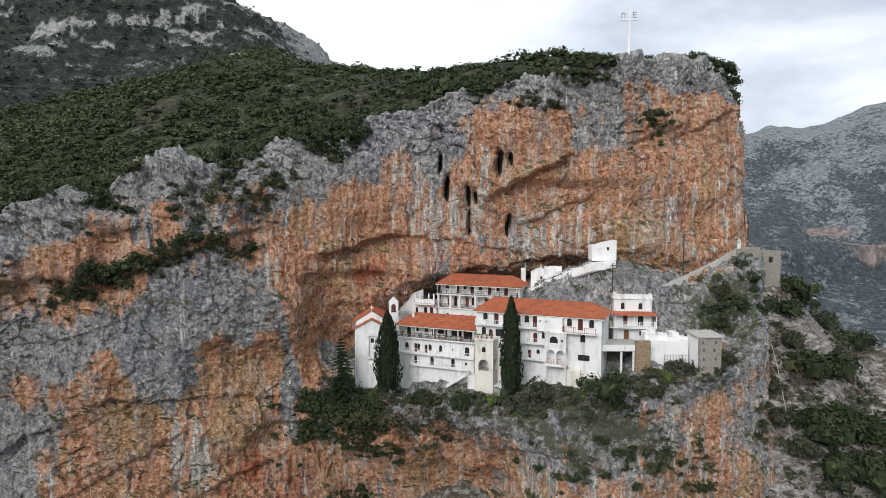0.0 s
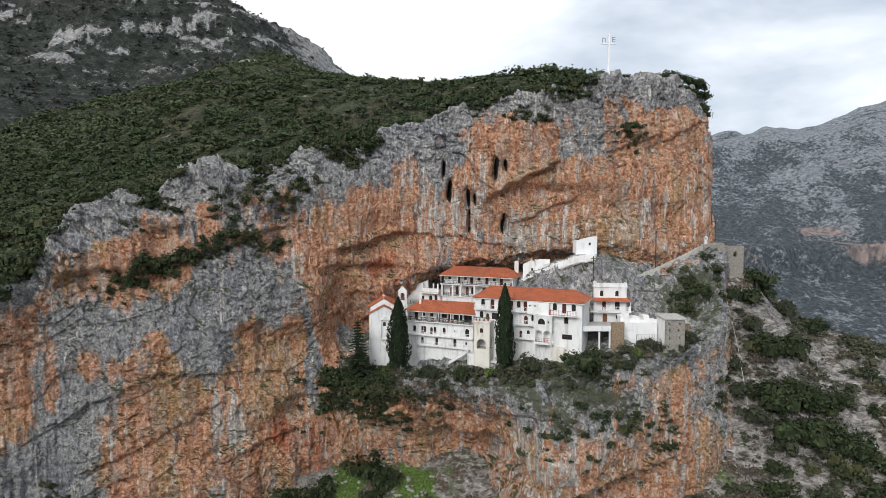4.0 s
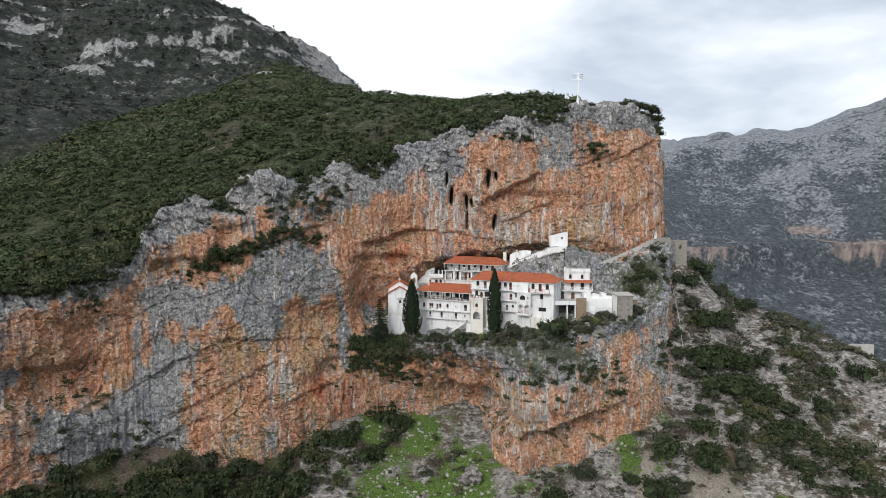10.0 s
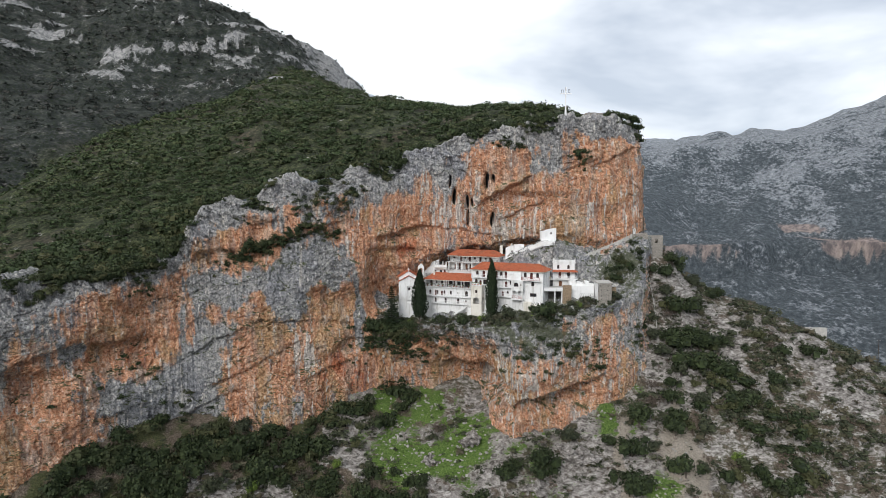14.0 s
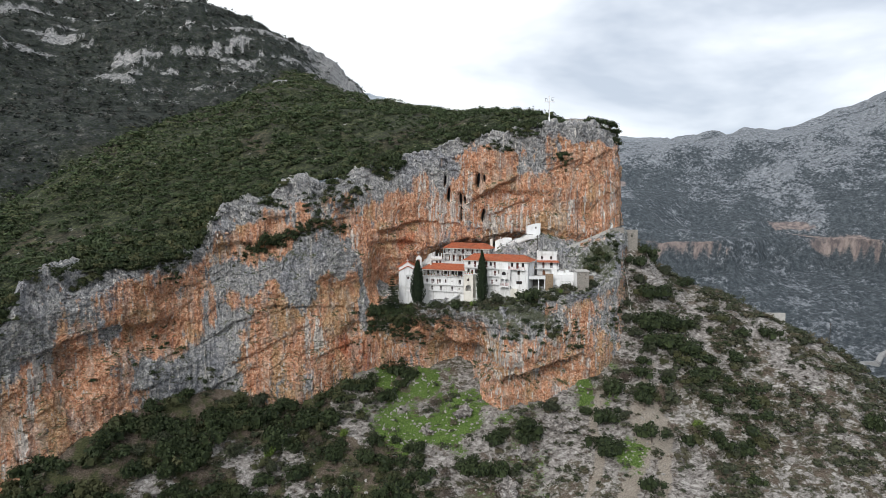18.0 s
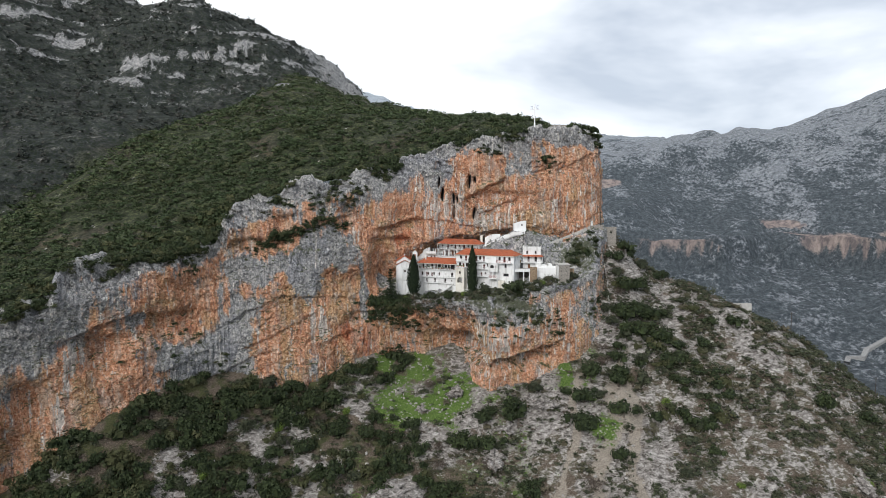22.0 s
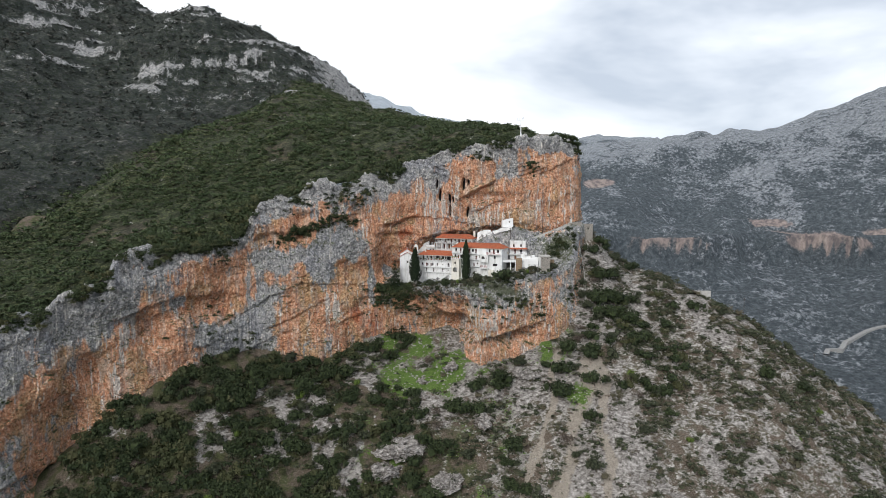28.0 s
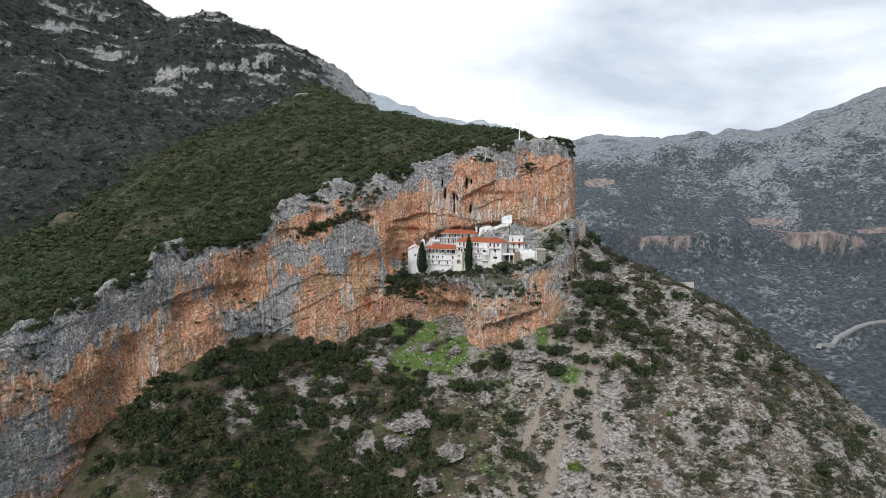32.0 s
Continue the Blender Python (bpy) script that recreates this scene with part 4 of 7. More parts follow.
def window(parent, place, c, sill, w, h, arched=True, door=False, mat=None):
    """A wooden window with a pane, or a door, set back in its opening."""
    if door:
        bm = bmesh.new()
        prism(bm, arch_outline(c, sill, w, h, arched), 0.16, 0.22, place)
        prism(bm, [(c - w * 0.36, sill + 0.15), (c - w * 0.06, sill + 0.15), (c - w * 0.06, sill + h * 0.7), (c - w * 0.36, sill + h * 0.7)], 0.13, 0.16, place)
        prism(bm, [(c + w * 0.06, sill + 0.15), (c + w * 0.36, sill + 0.15), (c + w * 0.36, sill + h * 0.7), (c + w * 0.06, sill + h * 0.7)], 0.13, 0.16, place)
        bmesh.ops.recalc_face_normals(bm, faces=bm.faces)
        return part("door", bm, mat or DOOR, parent)
    bm = bmesh.new()
    outer, inner = arch_outline(c, sill, w, h, arched), arch_outline(c, sill, w, h, arched, 0.07)
    n = len(outer)
    a, b, e = [[bm.verts.new(place(s, z, d)) for s, z in ring] for ring, d in ((outer, 0.14), (inner, 0.14), (inner, 0.22))]
    for i in range(n):
        bm.faces.new((a[i - 1], a[i], b[i], b[i - 1]))
        bm.faces.new((b[i - 1], b[i], e[i], e[i - 1]))
    prism(bm, [(c - 0.03, sill + 0.07), (c + 0.03, sill + 0.07), (c + 0.03, sill + h - 0.08), (c - 0.03, sill + h - 0.08)], 0.15, 0.19, place)
    prism(bm, [(c - w / 2 + 0.07, sill + h * 0.55), (c + w / 2 - 0.07, sill + h * 0.55), (c + w / 2 - 0.07, sill + h * 0.55 + 0.05), (c - w / 2 + 0.07, sill + h * 0.55 + 0.05)], 0.15, 0.19, place)
    bmesh.ops.recalc_face_normals(bm, faces=bm.faces)
    frame_ob = part("window", bm, mat or FRAME_WOOD, parent)
    bm = bmesh.new()
    prism(bm, inner, 0.20, 0.215, place)
    bmesh.ops.recalc_face_normals(bm, faces=bm.faces)
    part("pane", bm, GLASS, frame_ob)
    return frame_ob


def facade(parent, place, s0, s1, z0, z1, openings, thick=0.35, mat=None, name="wall"):
    """openings: (middle, sill, width, height, arched, kind) with kind w, d, b (brown door) or o (open)."""
    part(name, wall_with_openings(place, s0, s1, z0, z1, thick, [o[:5] for o in openings]), mat or WHITE, parent)
    for c, sill, w, h, arched, kind in openings:
        if kind != "o":
            window(parent, place, c, sill, w, h, arched, kind in "db", BROWN_DOOR if kind == "b" else None)


def tiled_plane(bm, a, b, c, d):
    """Rows of round tiles from the eave a-b up to the ridge c-d."""
    a, b, c, d = (np.array(q, dtype=float) for q in (a, b, c, d))
    length, rise = np.linalg.norm(b - a), np.linalg.norm((c + d) / 2 - (a + b) / 2)
    ns, rows = max(4, int(length / 0.10)), max(3, int(rise / 0.36))
    nrm = np.cross(b - a, (c + d) / 2 - (a + b) / 2)
    nrm /= np.linalg.norm(nrm)
    if nrm[2] < 0:
        nrm = -nrm
    previous = None
    for j in range(rows):
        for t, lift in ((j / rows, 0.05), ((j + 1) / rows, 0.0)):
            line = []
            for i in range(ns + 1):
                s = i / ns
                q = (a * (1 - s) + b * s) * (1 - t) + (c * (1 - s) + d * s) * t
                wob = 0.012 * math.sin(17.1 * s * length + 5 * j) + 0.02 * math.sin(0.9 * s * length + j)
                q = q + nrm * (lift + wob + 0.055 * abs(math.sin(math.pi * s * length / 0.27)))
                line.append(bm.verts.new(q))
            if previous:
                for i in range(ns):
                    bm.faces.new((previous[i], previous[i + 1], line[i + 1], line[i]))
            previous = line


def hip_roof(parent, x0, x1, y0, y1, eave, ridge, hip_a, hip_b, over=0.55):
    """A tiled roof with its ridge along x; hip_a, hip_b: how far the ends slope in."""
    x0, x1, y0, y1 = x0 - over, x1 + over, y0 - over, y1 + over
    ym = (y0 + y1) / 2
    bm = bmesh.new()
    ra, rb = (x0 + hip_a, ym, ridge), (x1 - hip_b, ym, ridge)
    tiled_plane(bm, (x0, y0, eave), (x1, y0, eave), ra, rb)
    tiled_plane(bm, (x1, y1, eave), (x0, y1, eave), rb, ra)
    if hip_a > 0.1:
        tiled_plane(bm, (x0, y1, eave), (x0, y0, eave), ra, ra)
    if hip_b > 0.1:
        tiled_plane(bm, (x1, y0, eave), (x1, y1, eave), rb, rb)
    bmesh.ops.recalc_face_normals(bm, faces=bm.faces)
    roof = part("roof", bm, TILE, parent, "terracotta barrel tile roof")
    bm = bmesh.new()
    steps = 40
    for k in range(steps):
        p0 = Vector(ra).lerp(Vector(rb), k / steps)
        p1 = Vector(ra).lerp(Vector(rb), (k + 1.15) / steps)
        h = 0.10 + 0.02 * (k % 2)
        box(bm, p0.x, p1.x, ym - 0.14, ym + 0.14, ridge - 0.05, ridge + h)
    part("ridge_tiles", bm, TILE, roof)
    part("soffit", one_box(x0 + 0.06, x1 - 0.06, y0 + 0.06, y1 - 0.06, eave - 0.16, eave - 0.02), CREAM, parent)
    return roof


def railing(parent, pts, height, mat, gap=0.28, bar=0.03, rails=(1.0, 0.5, 0.08)):
    """Posts, bars and rails along a line of (x, y, z)."""
    bm = bmesh.new()
    for a, b in zip(pts, pts[1:]):
        a, b = Vector(a), Vector(b)
        n = max(1, int((b - a).length / gap))
        for k in range(n + 1):
            q = a.lerp(b, k / n)
            w = bar * (1.3 if k % 6 == 0 else 0.55)
            box(bm, q.x - w, q.x + w, q.y - w, q.y + w, q.z, q.z + height)
        for r in rails:
            rod(bm, a + Vector((0, 0, height * r)), b + Vector((0, 0, height * r)), bar * 0.9)
    return part("railing", bm, mat, parent)


def rod(bm, a, b, r, sides=6, r2=None):
    a, b = Vector(a), Vector(b)
    q = (b - a).to_track_quat("Z", "Y")
    rings = []
    for p, rr in ((a, r), (b, r if r2 is None else r2)):
        rings.append([bm.verts.new(p + q @ Vector((rr * math.cos(2 * math.pi * i / sides), rr * math.sin(2 * math.pi * i / sides), 0))) for i in range(sides)])
    for i in range(sides):
        bm.faces.new((rings[0][i - 1], rings[0][i], rings[1][i], rings[1][i - 1]))
    bm.faces.new(rings[0][::-1])
    bm.faces.new(rings[1])


def wobbly_box(bm, x0, x1, y0, y1, z0, z1, amount, seed, cuts=5):
    """A block of hand-laid wall with uneven faces and rounded top edges."""
    start = len(bm.verts)
    tmp = bmesh.new()
    bmesh.ops.create_cube(tmp, size=1.0)
    bmesh.ops.subdivide_edges(tmp, edges=tmp.edges[:], cuts=cuts, use_grid_fill=True)
    keep = {}
    for v in tmp.verts:
        q = Vector(((x0 + x1) / 2 + v.co.x * (x1 - x0), (y0 + y1) / 2 + v.co.y * (y1 - y0), (z0 + z1) / 2 + v.co.z * (z1 - z0)))
        q += noise.noise_vector(q * 0.9 + Vector((seed, 0, 0))) * amount
        keep[v] = bm.verts.new(q)
    for f in tmp.faces:
        bm.faces.new([keep[v] for v in f.verts])
    tmp.free()


TURN = -23
SITE = pose(6.1, 104.0, 0, 0, 0, TURN)
random.seed(5)

# ---- long main wing ----
main_wing = thing("monastery_wing", "long white three-storey monastery wing under a terracotta hipped roof", "building", SITE)
W3 = [(x, 81.25, 0.8, 1.35, True, "w") for x in (1.4, 5.0, 8.8, 16.0, 19.6)] + [(x, 80.72, 0.8, 1.95, True, "d") for x in (3.4, 7.3, 10.2, 17.8)]
W2 = [(x, 78.75, 0.8, 1.35, True, "w") for x in (1.1, 7.3, 11.8, 18.2)] + [(2.4, 78.15, 0.7, 1.6, True, "d"), (3.9, 78.6, 1.3, 1.3, False, "w"), (10.3, 78.15, 0.75, 1.6, True, "d")]
W1 = [(9.3, 75.42, 0.6, 1.35, True, "d"), (10.8, 76.2, 0.6, 0.75, True, "w"), (18.4, 75.7, 1.9, 1.0, False, "w"), (3.0, 75.6, 0.8, 1.2, True, "w")]
facade(main_wing, front(0), -0.3, 21.2, 68.0, 82.8, W3 + W2 + W1)
facade(main_wing, side(21.2), 0.35, 8.2, 70.0, 82.8, [(2.0, 80.9, 0.55, 1.6, False, "w"), (4.4, 80.9, 0.55, 1.6, False, "w"), (2.2, 77.6, 0.7, 1.9, False, "d")])
part("wall", one_box(-0.3, 0.05, 0.35, 8.2, 70, 82.8), WHITE, main_wing)
part("wall", one_box(-0.3, 21.2, 8.2, 8.55, 74, 82.8), WHITE, main_wing)
hip_roof(main_wing, -0.3, 21.2, 0, 8.5, 82.85, 84.75, 2.4, 2.8)
for z, x0, x1, out in ((80.55, -0.2, 10.7, 0.95), (78.0, 6.4, 12.3, 0.95), (75.25, 7.0, 12.3, 0.9), (80.35, 15.1, 20.5, 1.25)):
    part("balcony_slab", one_box(x0, x1, -out, -0.003, z - 0.06, z + 0.12), WHITE, main_wing)
    railing(main_wing, [(x0 + 0.05, -0.02, z + 0.12), (x0 + 0.05, -out + 0.05, z + 0.12), (x1 - 0.05, -out + 0.05, z + 0.12)], 0.9, RED_RAIL if out > 1.2 else WHITE_METAL, rails=(1.0, 0.08))
    for k in range(int((x1 - x0) / 1.3)):
        part("bracket", one_box(x0 + 0.4 + 1.3 * k, x0 + 0.56 + 1.3 * k, -out * 0.8, -0.003, z - 0.22, z - 0.062), WHITE, main_wing)
bay = part("bay", wall_with_openings(front(-0.75), 10.75, 13.1, 80.25, 82.65, 0.7, [(11.3, 81.75, 0.3, 0.35, False), (12.3, 81.75, 0.3, 0.35, False)]), BRIGHT, main_wing)
part("bay", one_box(13.12, 15.1, -1.25, -0.003, 80.25, 82.62), BRIGHT, main_wing)
facade(main_wing, front(-1.7), 12.3, 15.85, 77.75, 80.25, [(13.8, 78.6, 1.35, 1.15, True, "w"), (15.15, 78.9, 0.35, 0.4, True, "w")], name="bay")
facade(main_wing, front(-1.7), 12.3, 15.85, 74.95, 77.75, [(13.3, 75.15, 1.35, 2.3, True, "o"), (14.9, 75.15, 1.35, 2.3, True, "o")], thick=0.25, name="arcade")
part("bay", one_box(12.3, 12.55, -1.44, -0.003, 77.75, 80.25), WHITE, main_wing)
part("bay", one_box(15.6, 15.85, -1.44, -0.003, 77.75, 80.25), WHITE, main_wing)
part("bay_top", one_box(12.2, 15.95, -1.8, -0.003, 80.252, 80.4), WHITE, main_wing)
part("loggia_floor", one_box(12.3, 15.85, -1.7, -0.003, 74.7, 74.948), WHITE, main_wing)
for x in (12.31, 15.61):
    part("pier", one_box(x, x + 0.24, -1.68, -1.4, 70.5, 74.698), WHITE, main_wing)
railing(main_wing, [(12.6, -1.55, 75.0), (15.6, -1.55, 75.0)], 0.95, RED_RAIL, rails=(1.0, 0.6, 0.3, 0.08))
bm = bmesh.new()
wobbly_box(bm, 15.9, 18.0, -1.2, 0.1, 70.5, 74.2, 0.12, 3)
wobbly_box(bm, 18.0, 21.3, -0.7, 0.1, 69.5, 73.3, 0.14, 9)
part("buttress", bm, CREAM, main_wing)

# ---- wing with the open gallery ----
gallery_wing = thing("monastery_wing", "white monastery wing with a shaded top gallery full of potted plants", "building", SITE)
G2 = [(-13.9, 74.75, 0.75, 1.35, True, "w"), (-12.1, 74.45, 0.55, 1.6, False, "d"), (-11.5, 74.75, 0.6, 1.35, True, "w"), (-10.0, 74.45, 0.6, 1.55, True, "d"), (-9.2, 74.85, 0.65, 1.25, True, "w"),
      (-7.1, 74.85, 0.65, 1.25, True, "w"), (-4.8, 75.3, 0.3, 0.4, True, "w"), (-2.0, 74.6, 0.9, 1.6, True, "w")]
G1 = [(-12.1, 72.3, 0.6, 1.5, True, "w"), (-8.8, 72.3, 0.65, 1.55, True, "w"), (-4.7, 72.3, 0.7, 1.6, True, "w"), (-2.2, 72.8, 0.45, 0.6, False, "w")]
facade(gallery_wing, front(0), -15.9, -0.62, 67.0, 77.0, G2 + G1)
part("wall", one_box(-15.9, -15.55, 0.352, 7.0, 68, 79.2), WHITE, gallery_wing)
part("wall", one_box(-15.9, -0.62, 7.0, 7.35, 72, 79.2), WHITE, gallery_wing)
part("gallery_floor", one_box(-16.1, -0.5, -0.6, 6.9, 77.002, 77.22), WHITE, gallery_wing)
facade(gallery_wing, front(1.7), -15.5, -0.65, 77.222, 79.18,
       [(-14.3, 77.25, 0.8, 1.75, False, "w"), (-12.7, 77.9, 0.9, 0.9, False, "w"), (-10.7, 77.9, 0.8, 0.9, False, "w"), (-9.2, 77.25, 0.75, 1.75, False, "d"), (-7.8, 77.8, 1.2, 1.0, False, "w"),
        (-6.5, 77.25, 0.8, 1.75, False, "d"), (-4.7, 77.6, 2.0, 1.2, False, "w"), (-2.4, 77.25, 1.9, 1.75, False, "w")], thick=0.25)
hip_roof(gallery_wing, -15.7, -0.6, 0, 7.2, 79.25, 81.05, 2.2, 0.0, 0.5)
for x in (-15.7, -12.0, -8.4, -5.6, -3.7, -0.85):
    part("gallery_post", one_box(x, x + 0.16, -0.35, -0.19, 77.222, 79.1), WHITE, gallery_wing)
railing(gallery_wing, [(-16.0, 1.5, 77.222), (-16.0, -0.5, 77.222), (-0.6, -0.5, 77.222)], 0.85, IRON, gap=0.22)
for z, x0, x1, out in ((74.25, -16.0, -0.62, 0.75), (72.1, -12.9, -1.5, 0.75)):
    part("balcony_slab", one_box(x0, x1, -out, -0.003, z - 0.06, z + 0.12), WHITE, gallery_wing)
    railing(gallery_wing, [(x0 + 0.05, -0.02, z + 0.12), (x0 + 0.05, -out + 0.05, z + 0.12), (x1 - 0.05, -out + 0.05, z + 0.12)], 0.85, WHITE_METAL, rails=(1.0, 0.08))
    for k in range(int((x1 - x0) / 1.4)):
        part("bracket", one_box(x0 + 0.4 + 1.4 * k, x0 + 0.56 + 1.4 * k, -out * 0.8, -0.003, z - 0.2, z - 0.062), WHITE, gallery_wing)
bm = bmesh.new()
for k in range(12):
    box(bm, -5.4 + 0.36 * k, -5.04 + 0.36 * k, -1.75, -0.76, 69.0 + 0.24 * k, 69.6 + 0.24 * k)
part("stair", bm, WHITE, gallery_wing, "white masonry outside stair")
bm = bmesh.new()
box(bm, -13.75, -13.3, 2.0, 2.45, 80.0, 81.35)
box(bm, -13.85, -13.2, 1.9, 2.55, 81.352, 81.5)
part("chimney", bm, CREAM, gallery_wing)

# ---- upper wing under the overhang ----
upper_wing = thing("monastery_wing", "white upper wing with stacked open galleries under the rock overhang", "building", SITE)
facade(upper_wing, front(10.0), -12.0, 4.6, 76.0, 81.2, [(-9.9, 79.1, 0.7, 1.15, True, "w"), (-6.8, 79.0, 0.7, 1.15, True, "w"), (-4.8, 79.0, 0.65, 1.1, True, "w"), (0.5, 79.2, 0.7, 1.1, True, "w")])
part("gallery_floor", one_box(-12.1, 4.6, 9.7, 16.8, 81.202, 81.4), WHITE, upper_wing)
facade(upper_wing, front(11.6), -12.0, 4.3, 81.402, 83.85, [(-10.2, 81.42, 0.7, 1.7, True, "b"), (-8.8, 81.42, 0.7, 2.0, True, "d"), (-6.4, 81.42, 0.75, 1.95, True, "b"), (-5.1, 81.8, 0.7, 1.5, True, "w"), (-2.4, 81.42, 0.8, 1.9, True, "b"), (-0.9, 81.9, 0.7, 1.4, True, "w")], thick=0.25)
part("gallery_floor", one_box(-12.2, 4.4, 9.6, 16.8, 83.87, 84.06), WHITE, upper_wing)
facade(upper_wing, front(11.5), -12.0, 4.3, 84.062, 85.9, [(-8.4, 84.1, 0.75, 1.6, False, "d"), (-6.8, 84.9, 0.7, 0.6, False, "w"), (-5.3, 84.1, 0.75, 1.6, False, "d"), (-3.6, 84.9, 0.7, 0.6, False, "w"), (-1.7, 84.1, 0.75, 1.6, False, "d"), (0.0, 84.9, 0.7, 0.6, False, "w"), (1.6, 84.1, 0.75, 1.6, False, "d"), (-10.6, 84.9, 0.7, 0.6, False, "w")], thick=0.25)
for x in (-12.0, -9.4, -7.5, -4.2, -1.2, 1.6, 4.0):
    part("pillar", one_box(x, x + 0.42, 9.75, 10.17, 81.402, 83.868), WHITE, upper_wing)
for x in (-12.05, -8.0, -4.0, 0.0, 4.1):
    part("gallery_post", one_box(x, x + 0.12, 9.7, 9.82, 84.062, 85.85), WHITE, upper_wing)
facade(upper_wing, side(4.62), 10.352, 16.8, 76.0, 85.9, [(12.6, 84.3, 0.6, 1.0, False, "w"), (14.6, 84.3, 0.6, 1.0, False, "w")])
part("wall", one_box(-12.0, -11.7, 11.9, 16.8, 77, 85.9), WHITE, upper_wing)
part("wall", one_box(-12.0, 4.2, 16.8, 17.1, 78, 85.9), WHITE, upper_wing)
hip_roof(upper_wing, -12.0, 4.6, 10.0, 16.9, 85.95, 87.7, 2.2, 2.6, 0.45)
railing(upper_wing, [(-12.15, 11.3, 84.062), (-12.15, 9.65, 84.062), (4.35, 9.65, 84.062), (4.35, 11.3, 84.062)], 0.85, IRON, gap=0.18)
railing(upper_wing, [(-11.5, 9.9, 81.402), (4.0, 9.9, 81.402)], 0.75, IRON, gap=0.2)

# ---- terrace block beside the upper wing ----
terrace_block = thing("terrace_house", "small white house with a parapet roof terrace beside the cave wall", "building", SITE)
facade(terrace_block, front(9.2), -17.0, -12.05, 76.0, 81.9, [(-14.3, 80.1, 0.8, 1.2, True, "w"), (-13.0, 79.4, 0.75, 2.0, True, "d"), (-16.2, 79.4, 0.6, 1.7, False, "w")])
part("wall", one_box(-17.0, -12.05, 9.552, 14.0, 76.0, 81.9), WHITE, terrace_block)
part("terrace_slab", one_box(-16.2, -12.02, 8.4, 14.0, 82.0, 82.2), CONCRETE, terrace_block)
part("canopy", one_box(-16.4, -12.02, 8.0, 9.198, 81.85, 81.998), CREAM, terrace_block)
bm = bmesh.new()
box(bm, -16.2, -12.02, 8.4, 8.6, 82.202, 83.0)
for x in (-16.2, -13.4, -12.32):
    box(bm, x, x + 0.28, 8.38, 8.62, 83.002, 84.1)
part("parapet", bm, WHITE, terrace_block)
railing(terrace_block, [(-16.1, 8.5, 83.0), (-12.1, 8.5, 83.0)], 0.95, IRON, gap=0.3)
bm = bmesh.new()
prism(bm, [(-26.0, 74.0), (-16.2, 74.0), (-16.2, 84.4), (-20.0, 82.9), (-23.2, 81.6), (-26.0, 80.4)], 0, 0.5, front(12.0))
prism(bm, [(-22.4, 74.0), (-18.0, 74.0), (-18.0, 79.0), (-22.4, 78.6)], 0, 0.4, front(10.4))
bmesh.ops.recalc_face_normals(bm, faces=bm.faces)
part("wall", bm, WHITE, terrace_block, "grey-white sloping screen wall")
railing(terrace_block, [(-22.4, 10.5, 78.7), (-18.0, 10.5, 79.0)], 0.9, IRON, gap=0.2)

# ---- church at the cave mouth ----
church = thing("church", "tall white church with pitched tile roof and bellcote", "church", pose(-13.4, 111.0, 0, 0, 0, 4))
bm = wall_with_openings(front(0), -3.1, 3.1, 62.5, 78.3, 0.5, [(0.15, 75.6, 0.6, 0.9, True)])
prism(bm, [(-3.1, 78.302), (3.1, 78.302), (0.0, 79.9)], 0, 0.5, front(0))
bmesh.ops.recalc_face_normals(bm, faces=bm.faces)
part("wall", bm, WHITE, church)
window(church, front(0), 0.15, 75.6, 0.6, 0.9)
part("wall", one_box(-3.1, -2.6, 0.502, 11.0, 63, 78.3), WHITE, church)
part("wall", one_box(2.6, 3.1, 0.502, 11.0, 63, 78.3), WHITE, church)
bm = bmesh.new()
prism(bm, [(-3.1, 78.302), (3.1, 78.302), (3.0, 79.4), (0.0, 81.3), (-3.0, 79.4)], 1.8, 11.0, front(0))
bmesh.ops.recalc_face_normals(bm, faces=bm.faces)
part("gable", bm, WHITE, church)
bm = bmesh.new()
tiled_plane(bm, (-3.4, -0.35, 78.2), (-3.4, 1.9, 78.2), (0, -0.35, 80.05), (0, 1.9, 80.05))
tiled_plane(bm, (3.4, 1.9, 78.2), (3.4, -0.35, 78.2), (0, 1.9, 80.05), (0, -0.35, 80.05))
tiled_plane(bm, (-3.4, 1.6, 79.3), (-3.4, 11.2, 79.3), (0, 1.6, 81.45), (0, 11.2, 81.45))
tiled_plane(bm, (3.4, 11.2, 79.3), (3.4, 1.6, 79.3), (0, 11.2, 81.45), (0, 1.6, 81.45))
bmesh.ops.recalc_face_normals(bm, faces=bm.faces)
part("roof", bm, TILE, church, "terracotta tile roof")
bm = bmesh.new()
box(bm, -0.75, 0.95, -0.42, -0.003, 72.6, 72.95)
prism(bm, [(-0.75, 71.7), (0.95, 71.7), (0.6, 71.2), (-0.4, 71.2)], -0.3, -0.003, front(0))
box(bm, -0.7, -0.5, -0.3, -0.003, 72.952, 77.0)
box(bm, 0.7, 0.9, -0.3, -0.003, 72.952, 77.0)
prism(bm, [(-0.85, 77.002), (1.05, 77.002), (0.1, 77.7)], -0.38, -0.003, front(0))
bmesh.ops.recalc_face_normals(bm, faces=bm.faces)
part("niche", bm, WHITE, church)
bm = bmesh.new()
box(bm, -0.06, 0.06, 1.7, 1.82, 81.3, 82.4)
box(bm, -0.35, 0.35, 1.7, 1.82, 81.95, 82.08)
part("cross", bm, WHITE_METAL, church)
bm = wall_with_openings(front(6.5), 3.12, 5.0, 74, 82.3, 0.7, [(4.06, 80.2, 0.9, 1.7, True)])
prism(bm, [(3.0, 82.302), (5.1, 82.302), (4.06, 83.4)], 0, 0.7, front(6.5))
bmesh.ops.recalc_face_normals(bm, faces=bm.faces)
bellcote = part("bellcote", bm, WHITE, church)
bm = bmesh.new()
